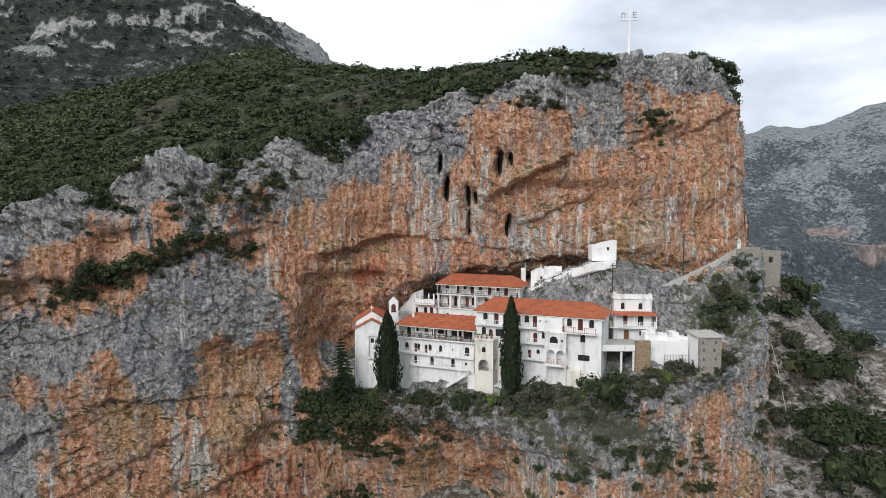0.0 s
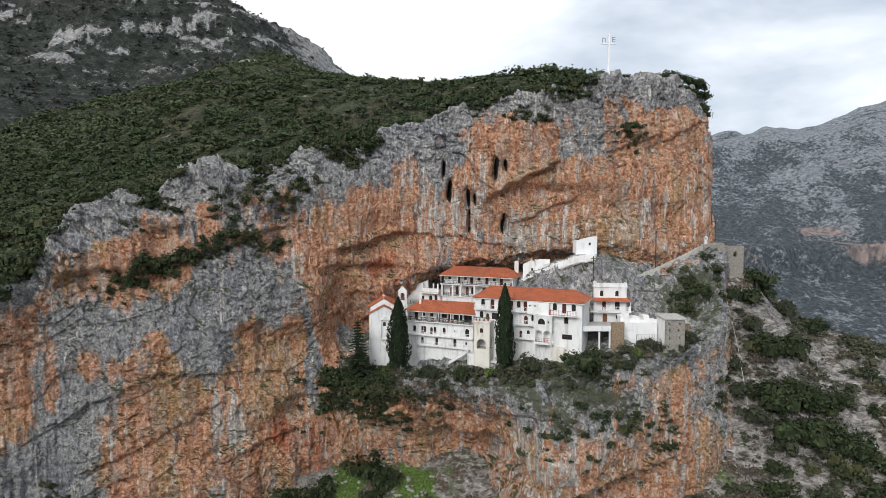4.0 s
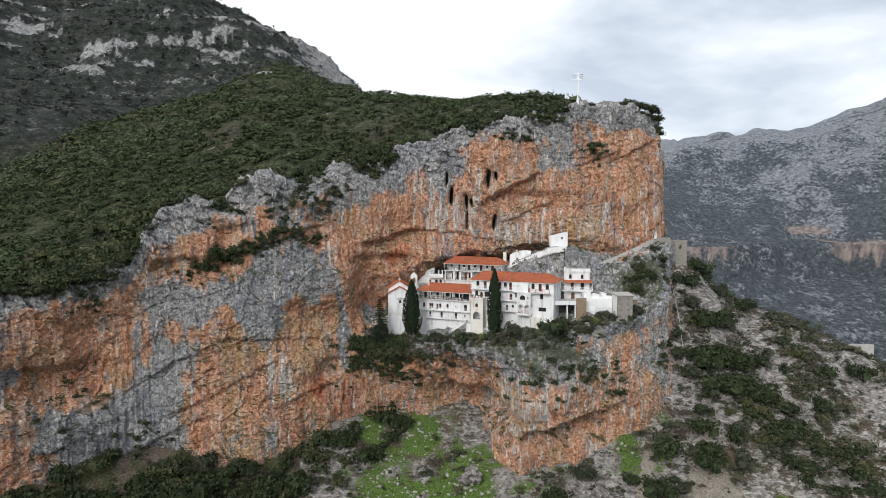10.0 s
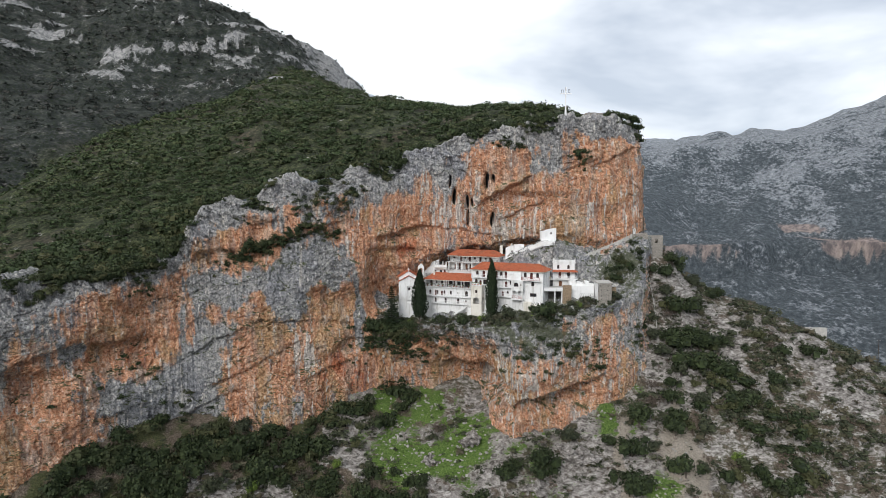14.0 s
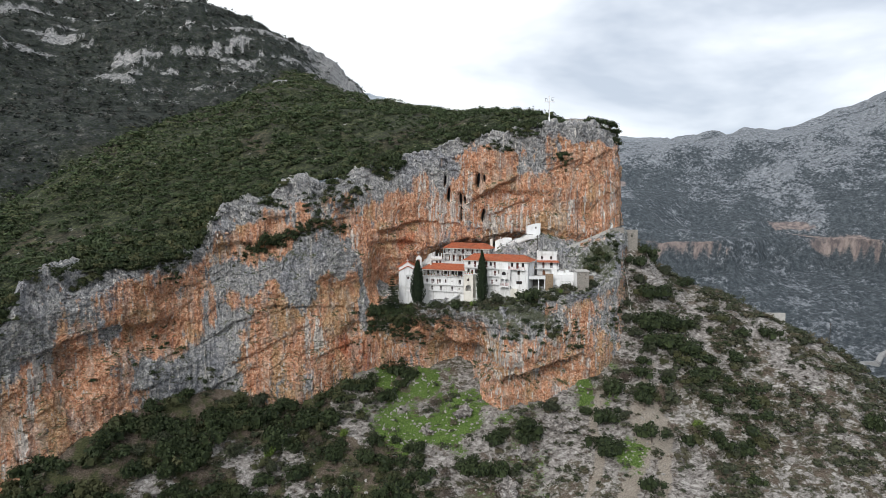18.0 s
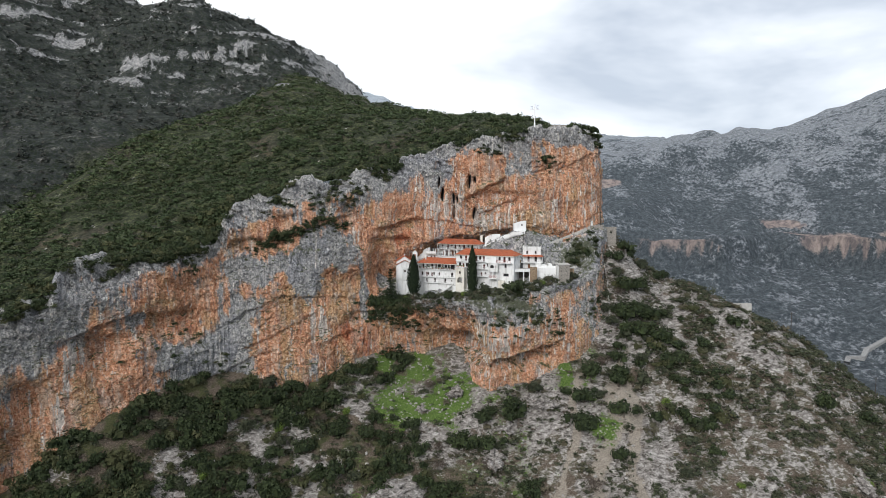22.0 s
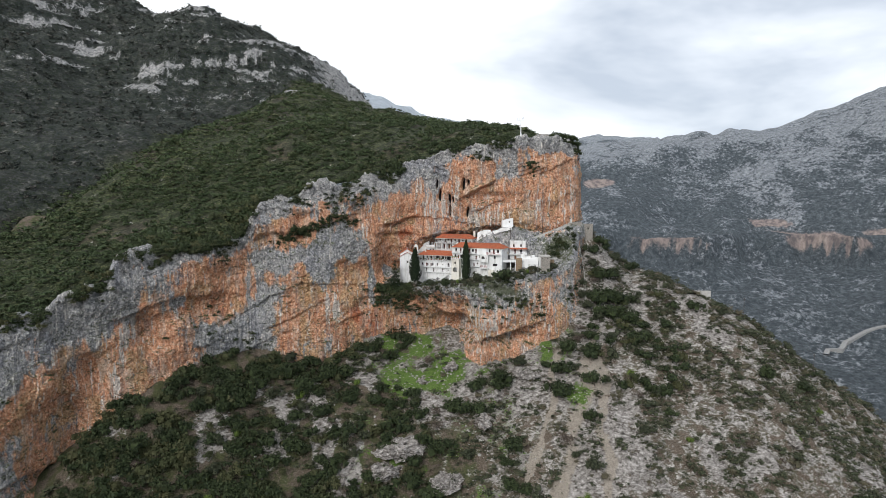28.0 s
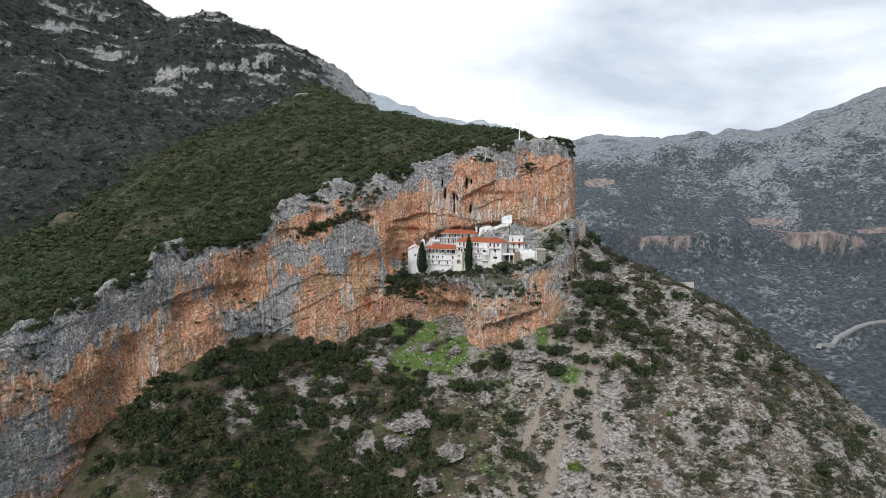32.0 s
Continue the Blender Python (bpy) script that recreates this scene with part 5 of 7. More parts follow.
bmesh.ops.create_cone(bm, cap_ends=True, segments=14, radius1=0.32, radius2=0.16, depth=0.5, matrix=Matrix.Translation((4.06, 6.85, 81.0)))
part("bell", bm, IRON, bellcote)

# ---- front pavilion with an arch ----
pavilion = thing("pavilion", "narrow cream tower pavilion with an arched opening and planted roof", "building", SITE)
facade(pavilion, front(-2.6), 0.4, 3.7, 68.0, 78.3, [(2.0, 76.2, 0.7, 0.95, True, "w"), (2.0, 73.0, 1.9, 1.95, True, "o")], mat=CREAM)
part("wall", one_box(0.4, 0.72, -2.248, -0.003, 68.0, 78.3), CREAM, pavilion)
facade(pavilion, side(3.7), -2.248, -0.003, 68.0, 78.3, [(-1.2, 73.0, 1.2, 1.9, True, "o")], thick=0.32, mat=CREAM)
part("floor_slab", one_box(0.722, 3.378, -2.248, -0.003, 72.75, 72.95), CONCRETE, pavilion)
part("roof_slab", one_box(0.3, 3.8, -2.75, -0.003, 78.302, 78.5), WHITE, pavilion)
bm = bmesh.new()
wobbly_box(bm, -1.2, 0.4, -1.9, -0.1, 67, 71.6, 0.1, 4)
wobbly_box(bm, 3.7, 5.4, -2.0, -0.1, 67, 70.6, 0.12, 6)
part("buttress", bm, WHITE, pavilion)

# ---- tower house with red canopy ----
tower_house = thing("tower_house", "white three-storey tower house with a red tiled canopy and parapet", "building", pose(30.0, 104.3, 0, 0, 0, -8))
facade(tower_house, front(0), 0, 6.4, 74.0, 84.9, [(1.5, 83.1, 0.65, 1.15, True, "w"), (4.5, 83.1, 0.65, 1.15, True, "w"), (2.0, 80.25, 0.75, 1.9, True, "d"), (4.6, 80.25, 0.95, 1.9, True, "w"), (2.2, 77.75, 0.9, 1.75, True, "b"), (4.7, 78.5, 0.65, 0.85, True, "w")])
facade(tower_house, side(6.4), 0.352, 5.5, 74.0, 84.9, [(2.5, 83.1, 0.6, 1.1, True, "w"), (2.5, 80.6, 0.7, 1.2, True, "w")])
part("wall", one_box(0, 0.3, 0.352, 5.5, 74, 84.9), WHITE, tower_house)
part("wall", one_box(0, 6.4, 5.502, 5.8, 74, 84.9), WHITE, tower_house)
bm = bmesh.new()
box(bm, -0.2, 6.6, -0.2, 6.0, 84.902, 85.1)
box(bm, -0.05, 6.45, -0.05, 0.25, 85.102, 85.75)
box(bm, -0.05, 0.25, 0.252, 5.8, 85.102, 85.75)
box(bm, 6.15, 6.45, 0.252, 5.8, 85.102, 85.75)
box(bm, -0.15, 0.45, -0.15, 0.45, 85.752, 86.1)
part("parapet", bm, WHITE, tower_house)
bm = bmesh.new()
tiled_plane(bm, (-0.3, -1.5, 82.15), (7.2, -1.5, 82.15), (-0.1, -0.01, 82.75), (6.4, -0.01, 82.75))
tiled_plane(bm, (7.2, -1.5, 82.15), (7.2, 4.0, 82.15), (6.41, -0.01, 82.75), (6.41, 4.0, 82.75))
bmesh.ops.recalc_face_normals(bm, faces=bm.faces)
part("canopy", bm, TILE, tower_house, "red tiled balcony canopy")
part("balcony_slab", one_box(-0.8, 7.1, -1.4, -0.003, 79.95, 80.15), WHITE, tower_house)
for x in (0.1, 3.3, 6.9):
    part("post", one_box(x, x + 0.1, -1.35, -1.25, 80.152, 82.12), WHITE_METAL, tower_house)
railing(tower_house, [(-0.7, -0.05, 80.152), (-0.7, -1.3, 80.152), (7.0, -1.3, 80.152), (7.0, 0.5, 80.152)], 0.95, WHITE_METAL, gap=0.2)
part("awning", one_box(-2.2, -0.75, -1.2, -0.3, 80.2, 80.95), OCHRE, tower_house, "ochre board fence panel")

# ---- open terrace on posts ----
terrace = thing("terrace", "concrete terrace on white posts beside the tower house", "terrace", pose(25.6, 97.3, 0, 0, 0, 0))
part("slab", one_box(0, 7.6, -0.2, 6.6, 77.5, 77.9), CONCRETE, terrace)
part("parapet", one_box(0, 5.9, -0.35, -0.2, 77.3, 78.35), WHITE, terrace)
for x in (0.1, 3.6, 5.6):
    part("post", one_box(x, x + 0.3, -0.1, 0.2, 71.5, 77.498), WHITE, terrace)
# backing wall with the shade under the slab put into its colour
part("back_wall", one_box(0, 7.4, 4.6, 4.9, 71.0, 77.498), DARK_FILL, terrace)
part("stone_wall", one_box(5.95, 8.4, -0.5, 0.2, 73.5, 79.0), BROWN_WALL, terrace, "patched brown render wall")

# ---- white retaining wall and stone tower ----
retaining = thing("retaining_wall", "white limewashed retaining wall with an uneven top", "wall", pose(34.2, 99.2, 0, 0, 0, -3))
bm = bmesh.new()
wobbly_box(bm, 0, 6.8, 0, 0.7, 72.5, 78.6, 0.10, 2, 9)
part("wall", bm, BRIGHT, retaining)
bm = bmesh.new()
for k in range(9):
    x = 0.3 + 0.75 * k
    wobbly_box(bm, x - 0.5, x + 0.55, 0.8, 2.6, 77.5, 79.3 + 0.5 * math.sin(2.3 * k) + 0.5 * (k < 3), 0.25, k + 20, 3)
part("capping", bm, BRIGHT, retaining, "lumpy white rendered rocks")
railing(retaining, [(2.6, -0.9, 74.8), (6.6, -0.9, 74.8)], 1.6, IRON, gap=0.5, bar=0.025)

stone_tower = thing("stone_tower", "square rubble stone tower with one limewashed side and arched doorway", "tower", pose(41.4, 96.0, 0, 0, 0, 2))
facade(stone_tower, front(0), 0, 3.9, 71.5, 79.7, [(1.0, 77.4, 0.28, 0.55, True, "o"), (2.7, 77.4, 0.28, 0.55, True, "o"), (1.0, 75.9, 0.25, 0.45, False, "o"), (2.9, 76.0, 0.25, 0.45, False, "o"), (0.8, 78.7, 0.3, 0.4, False, "o"), (2.9, 78.7, 0.3, 0.4, False, "o")], mat=MASONRY)
bm = wall_with_openings(lambda s, z, d: (d - 0.02, s, z), 0.0, 4.0, 71.5, 79.7, 0.35, [(1.9, 73.4, 1.3, 2.3, True)])
part("white_wall", bm, BRIGHT, stone_tower)
part("wall", one_box(3.55, 3.9, 0.352, 4.0, 71.5, 79.7), MASONRY, stone_tower)
part("wall", one_box(0, 3.9, 4.002, 4.3, 71.5, 79.7), MASONRY, stone_tower)
bm = bmesh.new()
v = box(bm, -0.25, 4.15, -0.25, 4.4, 79.702, 79.95)
for q in v[4:]:
    q.co.z += 0.25 * (q.co.y > 2)
part("roof", bm, CONCRETE, stone_tower)
# added solid dark block, the unlit inside behind the openings
part("dark_room", one_box(0.4, 3.5, 0.4, 3.9, 71.6, 79.6), DARK_FILL, stone_tower)
part("annex", one_box(3.902, 6.2, 3.0, 6.0, 72.5, 78.3), BROWN_WALL, stone_tower)
part("annex_roof", one_box(3.902, 6.4, 2.8, 6.2, 78.302, 78.5), CONCRETE, stone_tower)

# ---- white chapels and stair under the great wall ----
upper_chapel = thing("chapel", "small white chapel walled into a hollow of the cliff", "chapel", pose(27.2, 108.9, 0, 0, 0, 6))
bm = wall_with_openings(front(0), 0, 4.6, 91.2, 94.0, 0.4, [(3.0, 93.1, 0.5, 0.6, False), (1.5, 92.3, 0.7, 1.3, False)])
prism(bm, [(0.0, 94.002), (4.6, 94.002), (4.6, 95.0), (3.2, 94.9), (1.4, 94.5)], 0, 0.4, front(0))
bmesh.ops.recalc_face_normals(bm, faces=bm.faces)
part("wall", bm, BRIGHT, upper_chapel)
window(upper_chapel, front(0), 3.0, 93.1, 0.5, 0.6, False)
window(upper_chapel, front(0), 1.5, 92.3, 0.7, 1.3, False, True, WHITE)
part("wall", one_box(-0.02, 0.35, 0.402, 2.0, 91.4, 94.0), BRIGHT, upper_chapel)
part("back_wall", one_box(0.352, 5.2, 2.0, 2.3, 91, 94.1), BRIGHT, upper_chapel)

stair = thing("stair_path", "bright white masonry stair path climbing to the chapel", "stairs")
bm = bmesh.new()
way = [(15.8, 115.4, 84.2), (18.4, 113.4, 86.0), (21.4, 112.0, 87.7), (24.4, 110.2, 89.2), (27.4, 108.2, 90.5), (30.6, 107.6, 91.1)]
for i, (a, b) in enumerate(zip(way, way[1:])):
    for k in range(6):
        t = k / 6
        x, y, z = (a[j] + (b[j] - a[j]) * t for j in range(3))
        wobbly_box(bm, x - 0.7, x + 1.0, y - 0.6, y + 1.4, z - 1.0, z + 0.3 + 0.12 * math.sin(5.1 * (i + t)), 0.12, i * 6 + k, 3)
part("steps", bm, BRIGHT, stair)
bm = bmesh.new()
wobbly_box(bm, 19.4, 22.4, 112.9, 114.6, 86.0, 89.7, 0.4, 77, 4)
part("parapet", bm, BRIGHT, stair)
box_chapel = thing("chapel", "tiny white gabled chapel with one dark window", "chapel", pose(16.9, 114.6, 0, 0, 0, -8))
bm = wall_with_openings(front(0), 0, 3.8, 84.0, 88.5, 0.35, [(2.0, 87.2, 0.4, 0.6, False)])
prism(bm, [(0, 88.502), (3.8, 88.502), (1.9, 89.4)], 0, 0.35, front(0))
bmesh.ops.recalc_face_normals(bm, faces=bm.faces)
part("wall", bm, BRIGHT, box_chapel)
window(box_chapel, front(0), 2.0, 87.2, 0.4, 0.6, False)
bm = bmesh.new()
prism(bm, [(0, 84), (3.8, 84), (3.8, 88.5), (1.9, 89.38), (0, 88.5)], 0.352, 3.2, front(0))
bmesh.ops.recalc_face_normals(bm, faces=bm.faces)
part("body", bm, BRIGHT, box_chapel)
bm = bmesh.new()
box(bm, 1.84, 1.96, 0.1, 0.2, 89.4, 90.1)
box(bm, 1.65, 2.15, 0.1, 0.2, 89.75, 89.85)
part("cross", bm, WHITE_METAL, box_chapel)
part("chimney", one_box(-1.9, -1.0, 1.5, 2.3, 84, 89.2), CREAM, box_chapel)

# ---- the ramp path with its parapet ----
ramp = thing("ramp_path", "stepped pale footpath with a low stone parapet climbing round the cliff", "path")
line = [(33.5, 107.0, 84.2), (37.2, 107.3, 85.2), (41.0, 108.4, 86.5), (44.4, 110.0, 87.5), (47.6, 111.6, 88.6), (50.4, 113.0, 89.5), (54.0, 114.9, 90.8), (57.0, 117.0, 92.0), (60.0, 119.6, 92.6)]
floor_bm, wall_bm = bmesh.new(), bmesh.new()
rows = []
for i, q in enumerate(line):
    a, b = Vector(line[max(i - 1, 0)]), Vector(line[min(i + 1, len(line) - 1)])
    across = Vector((-(b - a).y, (b - a).x, 0)).normalized()
    rows.append((Vector(q), across))
for (p0, a0), (p1, a1) in zip(rows, rows[1:]):
    for k in range(6):
        q0, q1 = p0.lerp(p1, k / 6), p0.lerp(p1, (k + 1) / 6)
        c0, c1 = a0.lerp(a1, k / 6), a0.lerp(a1, (k + 1) / 6)
        for bm, lo, hi, bottom, top in ((floor_bm, 0.3, 4.2, -2.5, 0.0), (wall_bm, 0.0, 0.32, -2.2, 0.72 + 0.08 * math.sin(7 * q0.x))):
            v = [bm.verts.new(q + c * s + Vector((0, 0, h))) for h in (bottom, top) for q, c, s in ((q0, c0, lo), (q1, c1, lo), (q1, c1, hi), (q0, c0, hi))]
            for f in ((3, 2, 1, 0), (4, 5, 6, 7), (0, 1, 5, 4), (1, 2, 6, 5), (2, 3, 7, 6), (3, 0, 4, 7)):
                bm.faces.new([v[j] for j in f])
part("paving", floor_bm, CONCRETE, ramp)
part("parapet", wall_bm, speckled("pale_parapet_stone", (0.42, 0.40, 0.37), (0.58, 0.56, 0.52), 2.0, 0.9), ramp)
corner = thing("bastion", "rough stone retaining bastion at the corner of the path", "wall")
bm = bmesh.new()
wobbly_box(bm, 57.5, 62.6, 117.6, 121.5, 80.0, 93.0, 0.35, 31, 8)
part("wall", bm, MASONRY, corner)
ruin = thing("ruined_house", "roofless rubble stone house on the shoulder past the path", "ruin", pose(63.6, 122.4, 0, 0, 0, -6))
facade(ruin, front(0), 0, 5.4, 82.0, 92.3, [(3.4, 89.8, 0.8, 1.2, False, "o"), (1.3, 88.4, 0.5, 0.8, False, "o")], mat=MASONRY, thick=0.6)
part("wall", one_box(-0.002, 0.6, 0.602, 4.6, 82.0, 93.1), MASONRY, ruin)
part("wall", one_box(4.8, 5.398, 0.602, 4.6, 82.0, 91.6), MASONRY, ruin)
bm = bmesh.new()
wobbly_box(bm, 0.602, 4.798, 4.0, 4.6, 82.0, 91.2, 0.15, 37, 6)
wobbly_box(bm, -1.6, -0.05, -0.6, 0.4, 82.0, 92.9, 0.2, 39, 5)
part("broken_wall", bm, MASONRY, ruin)
gatehouse = thing("gatehouse", "small stone gatehouse where the path rounds the cliff", "building", pose(55.5, 122.2, 0, 0, 0, -30))
facade(gatehouse, front(0), 0, 5.0, 91.0, 96.5, [(2.2, 92.6, 1.6, 2.4, True, "o")], mat=MASONRY, thick=1.2)
shrine = thing("shrine", "small white roadside shrine on a post", "shrine", pose(58.4, 118.2, 93.0))
bm = bmesh.new()
box(bm, -0.3, 0.3, -0.3, 0.3, -0.4, 0.8)
part("base", bm, BRIGHT, shrine)
bm = wall_with_openings(front(-0.35), -0.35, 0.35, 0.802, 1.5, 0.6, [(0, 0.95, 0.4, 0.45, True)])
prism(bm, [(-0.4, 1.502), (0.4, 1.502), (0, 1.8)], 0, 0.6, front(-0.35))
bmesh.ops.recalc_face_normals(bm, faces=bm.faces)
part("box", bm, BRIGHT, shrine)

# ---- poles and wires ----
def pole(x, y, z, h, arm=True):
    ob = thing("utility_pole", "dark weathered wooden utility pole beside the path", "pole", pose(x, y, z), "poles along the path")
    bm = bmesh.new()
    rod(bm, (0, 0, -1.5), (0, 0, h), 0.13, 8, 0.09)
    part("shaft", bm, OLD_WOOD, ob)
    if arm:
        part("crossarm", one_box(-0.5, 0.5, -0.06, 0.06, h - 0.5, h - 0.38), OLD_WOOD, ob)
        bm = bmesh.new()
        for x in (-0.4, 0.4):
            rod(bm, (x, 0, h - 0.38), (x, 0, h - 0.2), 0.04, 6)
        part("insulator", bm, WHITE_METAL, ob)
    return ob


for q in ((44.5, 110.4, 88.2, 7.9), (30.3, 106.4, 83.8, 7.2), (58.4, 119.6, 92.4, 6.2), (61.2, 121.6, 92.0, 8.6), (63.2, 124.0, 90.8, 7.6)):
    pole(*q)


def wire(name, a, b, sag, r=0.018, mat=IRON, label="thin black overhead wire"):
    bm = bmesh.new()
    a, b = Vector(a), Vector(b)
    last = a
    for k in range(1, 17):
        t = k / 16
        q = a.lerp(b, t) - Vector((0, 0, sag * 4 * t * (1 - t)))
        rod(bm, last, q, r, 4)
        last = q
    me = bpy.data.meshes.new(name)
    bm.to_mesh(me)
    bm.free()
    me.materials.append(mat)
    return tagged(new(name, me), label, "wire")


for dx in (-0.4, 0.4):
    wire("overhead_wire", (44.5 + dx, 110.4, 95.9), (58.4 + dx, 119.6, 98.4), 0.6)
    wire("overhead_wire", (30.3 + dx, 106.4, 90.8), (44.5 + dx, 110.4, 95.9), 0.5)

# ---- the cross on the summit ----
summit_cross = thing("cross", "tall white steel cross with two letters over its arms", "cross", pose(35.6, 117.0, 128.6, 0, 0, 0))
bm = bmesh.new()
bmesh.ops.create_cone(bm, cap_ends=True, segments=12, radius1=0.55, radius2=0.28, depth=4.2, matrix=Matrix.Translation((0, 0, 1.1)))
part("base", bm, WHITE_METAL, summit_cross)
part("mast", one_box(-0.17, 0.17, -0.17, 0.17, 3.0, 10.3), WHITE_METAL, summit_cross)
bm = bmesh.new()
box(bm, -1.75, -0.172, -0.13, 0.13, 8.15, 8.42)
box(bm, 0.172, 1.75, -0.13, 0.13, 8.15, 8.42)
part("arm", bm, WHITE_METAL, summit_cross)
bm = bmesh.new()
box(bm, -1.45, -1.33, -0.05, 0.05, 8.42, 9.5)
box(bm, -0.85, -0.73, -0.05, 0.05, 8.42, 9.5)
box(bm, -1.328, -0.852, -0.05, 0.05, 9.38, 9.5)
part("letter", bm, speckled("grey_letter_paint", (0.22, 0.23, 0.27), (0.3, 0.31, 0.34), 3), summit_cross, "grey steel letter pi")
bm = bmesh.new()
box(bm, 0.72, 0.84, -0.05, 0.05, 8.6, 9.7)
for z in (8.6, 9.09, 9.58):
    box(bm, 0.842, 1.4, -0.05, 0.05, z, z + 0.12)
part("letter", bm, bpy.data.materials["grey_letter_paint"], summit_cross, "grey steel letter E")
platform = thing("stone_platform", "low dry-stone platform on the cliff top near the cross", "wall")
bm = bmesh.new()
wobbly_box(bm, 43.0, 48.5, 121.5, 125.0, 128.0, 131.7, 0.3, 51, 8)
part("masonry", bm, MASONRY, platform)

# ---- plants ----
def leaf_material(name, dark, light, dry=None):
    m = material(name, dark, 0.75)
    n = Nodes(m)
    c = n.ramp(n.island(), [(0.0, dark), (0.6, light), (1.0, tuple(min(1, 1.35 * v) for v in light))])
    tint = n.attr("tint")
    c = n.mix(n.step(tint, 0.55, 1.0), c, dry or tuple(1.6 * v for v in light))
    c = n.mix(n.math("MULTIPLY_ADD", n.own(), 0.35, 0.0), c, dark)
    n.colour(c)
    return m


LEAF = leaf_material("evergreen_leaves", (0.011, 0.019, 0.008), (0.040, 0.055, 0.021), (0.09, 0.09, 0.04))
HILL_LEAF = leaf_material("hill_scrub_leaves", (0.016, 0.027, 0.011), (0.056, 0.080, 0.033), (0.085, 0.098, 0.044))
OLIVE = leaf_material("olive_green_leaves", (0.018, 0.024, 0.014), (0.060, 0.068, 0.038), (0.105, 0.092, 0.060))
MOUNTAIN_LEAF = leaf_material("mountain_scrub_leaves", (0.016, 0.022, 0.018), (0.046, 0.054, 0.045), (0.085, 0.078, 0.068))
FRESH = leaf_material("fresh_green_leaves", (0.05, 0.08, 0.016), (0.12, 0.17, 0.035))
CYPRESS = leaf_material("cypress_foliage", (0.008, 0.016, 0.008), (0.024, 0.038, 0.016))
BARE_TWIG = leaf_material("bare_brown_twigs", (0.055, 0.042, 0.035), (0.12, 0.095, 0.075))
BARK = speckled("grey_brown_bark", (0.06, 0.05, 0.04), (0.14, 0.12, 0.10), 3, 0.95)
PALE_ROCK = speckled("pale_limestone_boulder", (0.17, 0.165, 0.15), (0.44, 0.42, 0.39), 1.2, 0.95)


def ball_quads(n):
    """A cube of n x n quads a side, drawn out to a ball."""
    g = np.linspace(-1, 1, n + 1)
    quads = []
    for axis in range(3):
        for sgn in (-1, 1):
            for i in range(n):
                for j in range(n):
                    q = []
                    for a, b in ((i, j), (i + 1, j), (i + 1, j + 1), (i, j + 1)):
                        v = [g[a], g[b]]
                        v.insert(axis, sgn)
                        q.append(v)
                    quads.append(q if sgn > 0 else q[::-1])
    v = np.array(quads, dtype=float).reshape(-1, 3)
    return v / np.linalg.norm(v, axis=1, keepdims=True)


BALLS = {1: ball_quads(1), 2: ball_quads(2)}


def leaf_cloud(rng, count, leaf, lumps, flat=0.75, cores=3, fine=2):
    """Triangles of a crown: small tilted leaf sprays over several lumps round the origin; the crown is about one metre in radius."""
    centres = rng.normal(0, 0.42, (lumps, 3)) * (1, 1, 0.5)
    centres[:, 2] = np.abs(centres[:, 2]) + 0.35
    radii = rng.uniform(0.34, 0.66, lumps)
    which = rng.integers(0, lumps, count)
    way = rng.normal(size=(count, 3))
    way[:, 2] = np.where(rng.random(count) < 0.6, np.abs(way[:, 2]), way[:, 2])
    way /= np.linalg.norm(way, axis=1, keepdims=True)
    r = radii[which] * (0.66 + 0.42 * rng.random(count) ** 0.7)
    at = centres[which] + way * r[:, None] * (1, 1, flat)
    at[:, 2] = np.maximum(at[:, 2], 0.05)
    nrm = way + rng.normal(0, 0.55, (count, 3)) + (0, 0, 0.3)
    nrm /= np.linalg.norm(nrm, axis=1, keepdims=True)
    t = np.cross(nrm, rng.normal(size=(count, 3)))
    t /= np.linalg.norm(t, axis=1, keepdims=True)
    b = np.cross(nrm, t)
    s = leaf * rng.uniform(0.6, 1.4, (count, 1))
    out = [np.stack([at - t * s, at + t * s - b * s * 0.4, at + b * s * 1.2 + nrm * s * 0.3], 1).reshape(-1, 3)]
    # the dense twiggy heart of each lump
    for k in range(min(cores, lumps)):
        ball = BALLS[fine]
        bumpy = 1 + 0.16 * np.sin(5.1 * ball[:, :1] + 2.0 * k) * np.cos(4.3 * ball[:, 1:2] + k) + 0.12 * np.sin(7.7 * ball[:, 2:] + 3.1 * k)
        heart = centres[k] + ball * bumpy * radii[k] * 0.70 * (1, 1, flat)
        heart[:, 2] = np.maximum(heart[:, 2], 0.0)
        out.append(heart.reshape(-1, 4, 3)[:, (0, 1, 2, 0, 2, 3)].reshape(-1, 3))
    return np.concatenate(out)


def tri_faces(n):
    return np.arange(n * 3).reshape(n, 3)


def quad_faces(n):
    return np.arange(n * 4).reshape(n, 4)


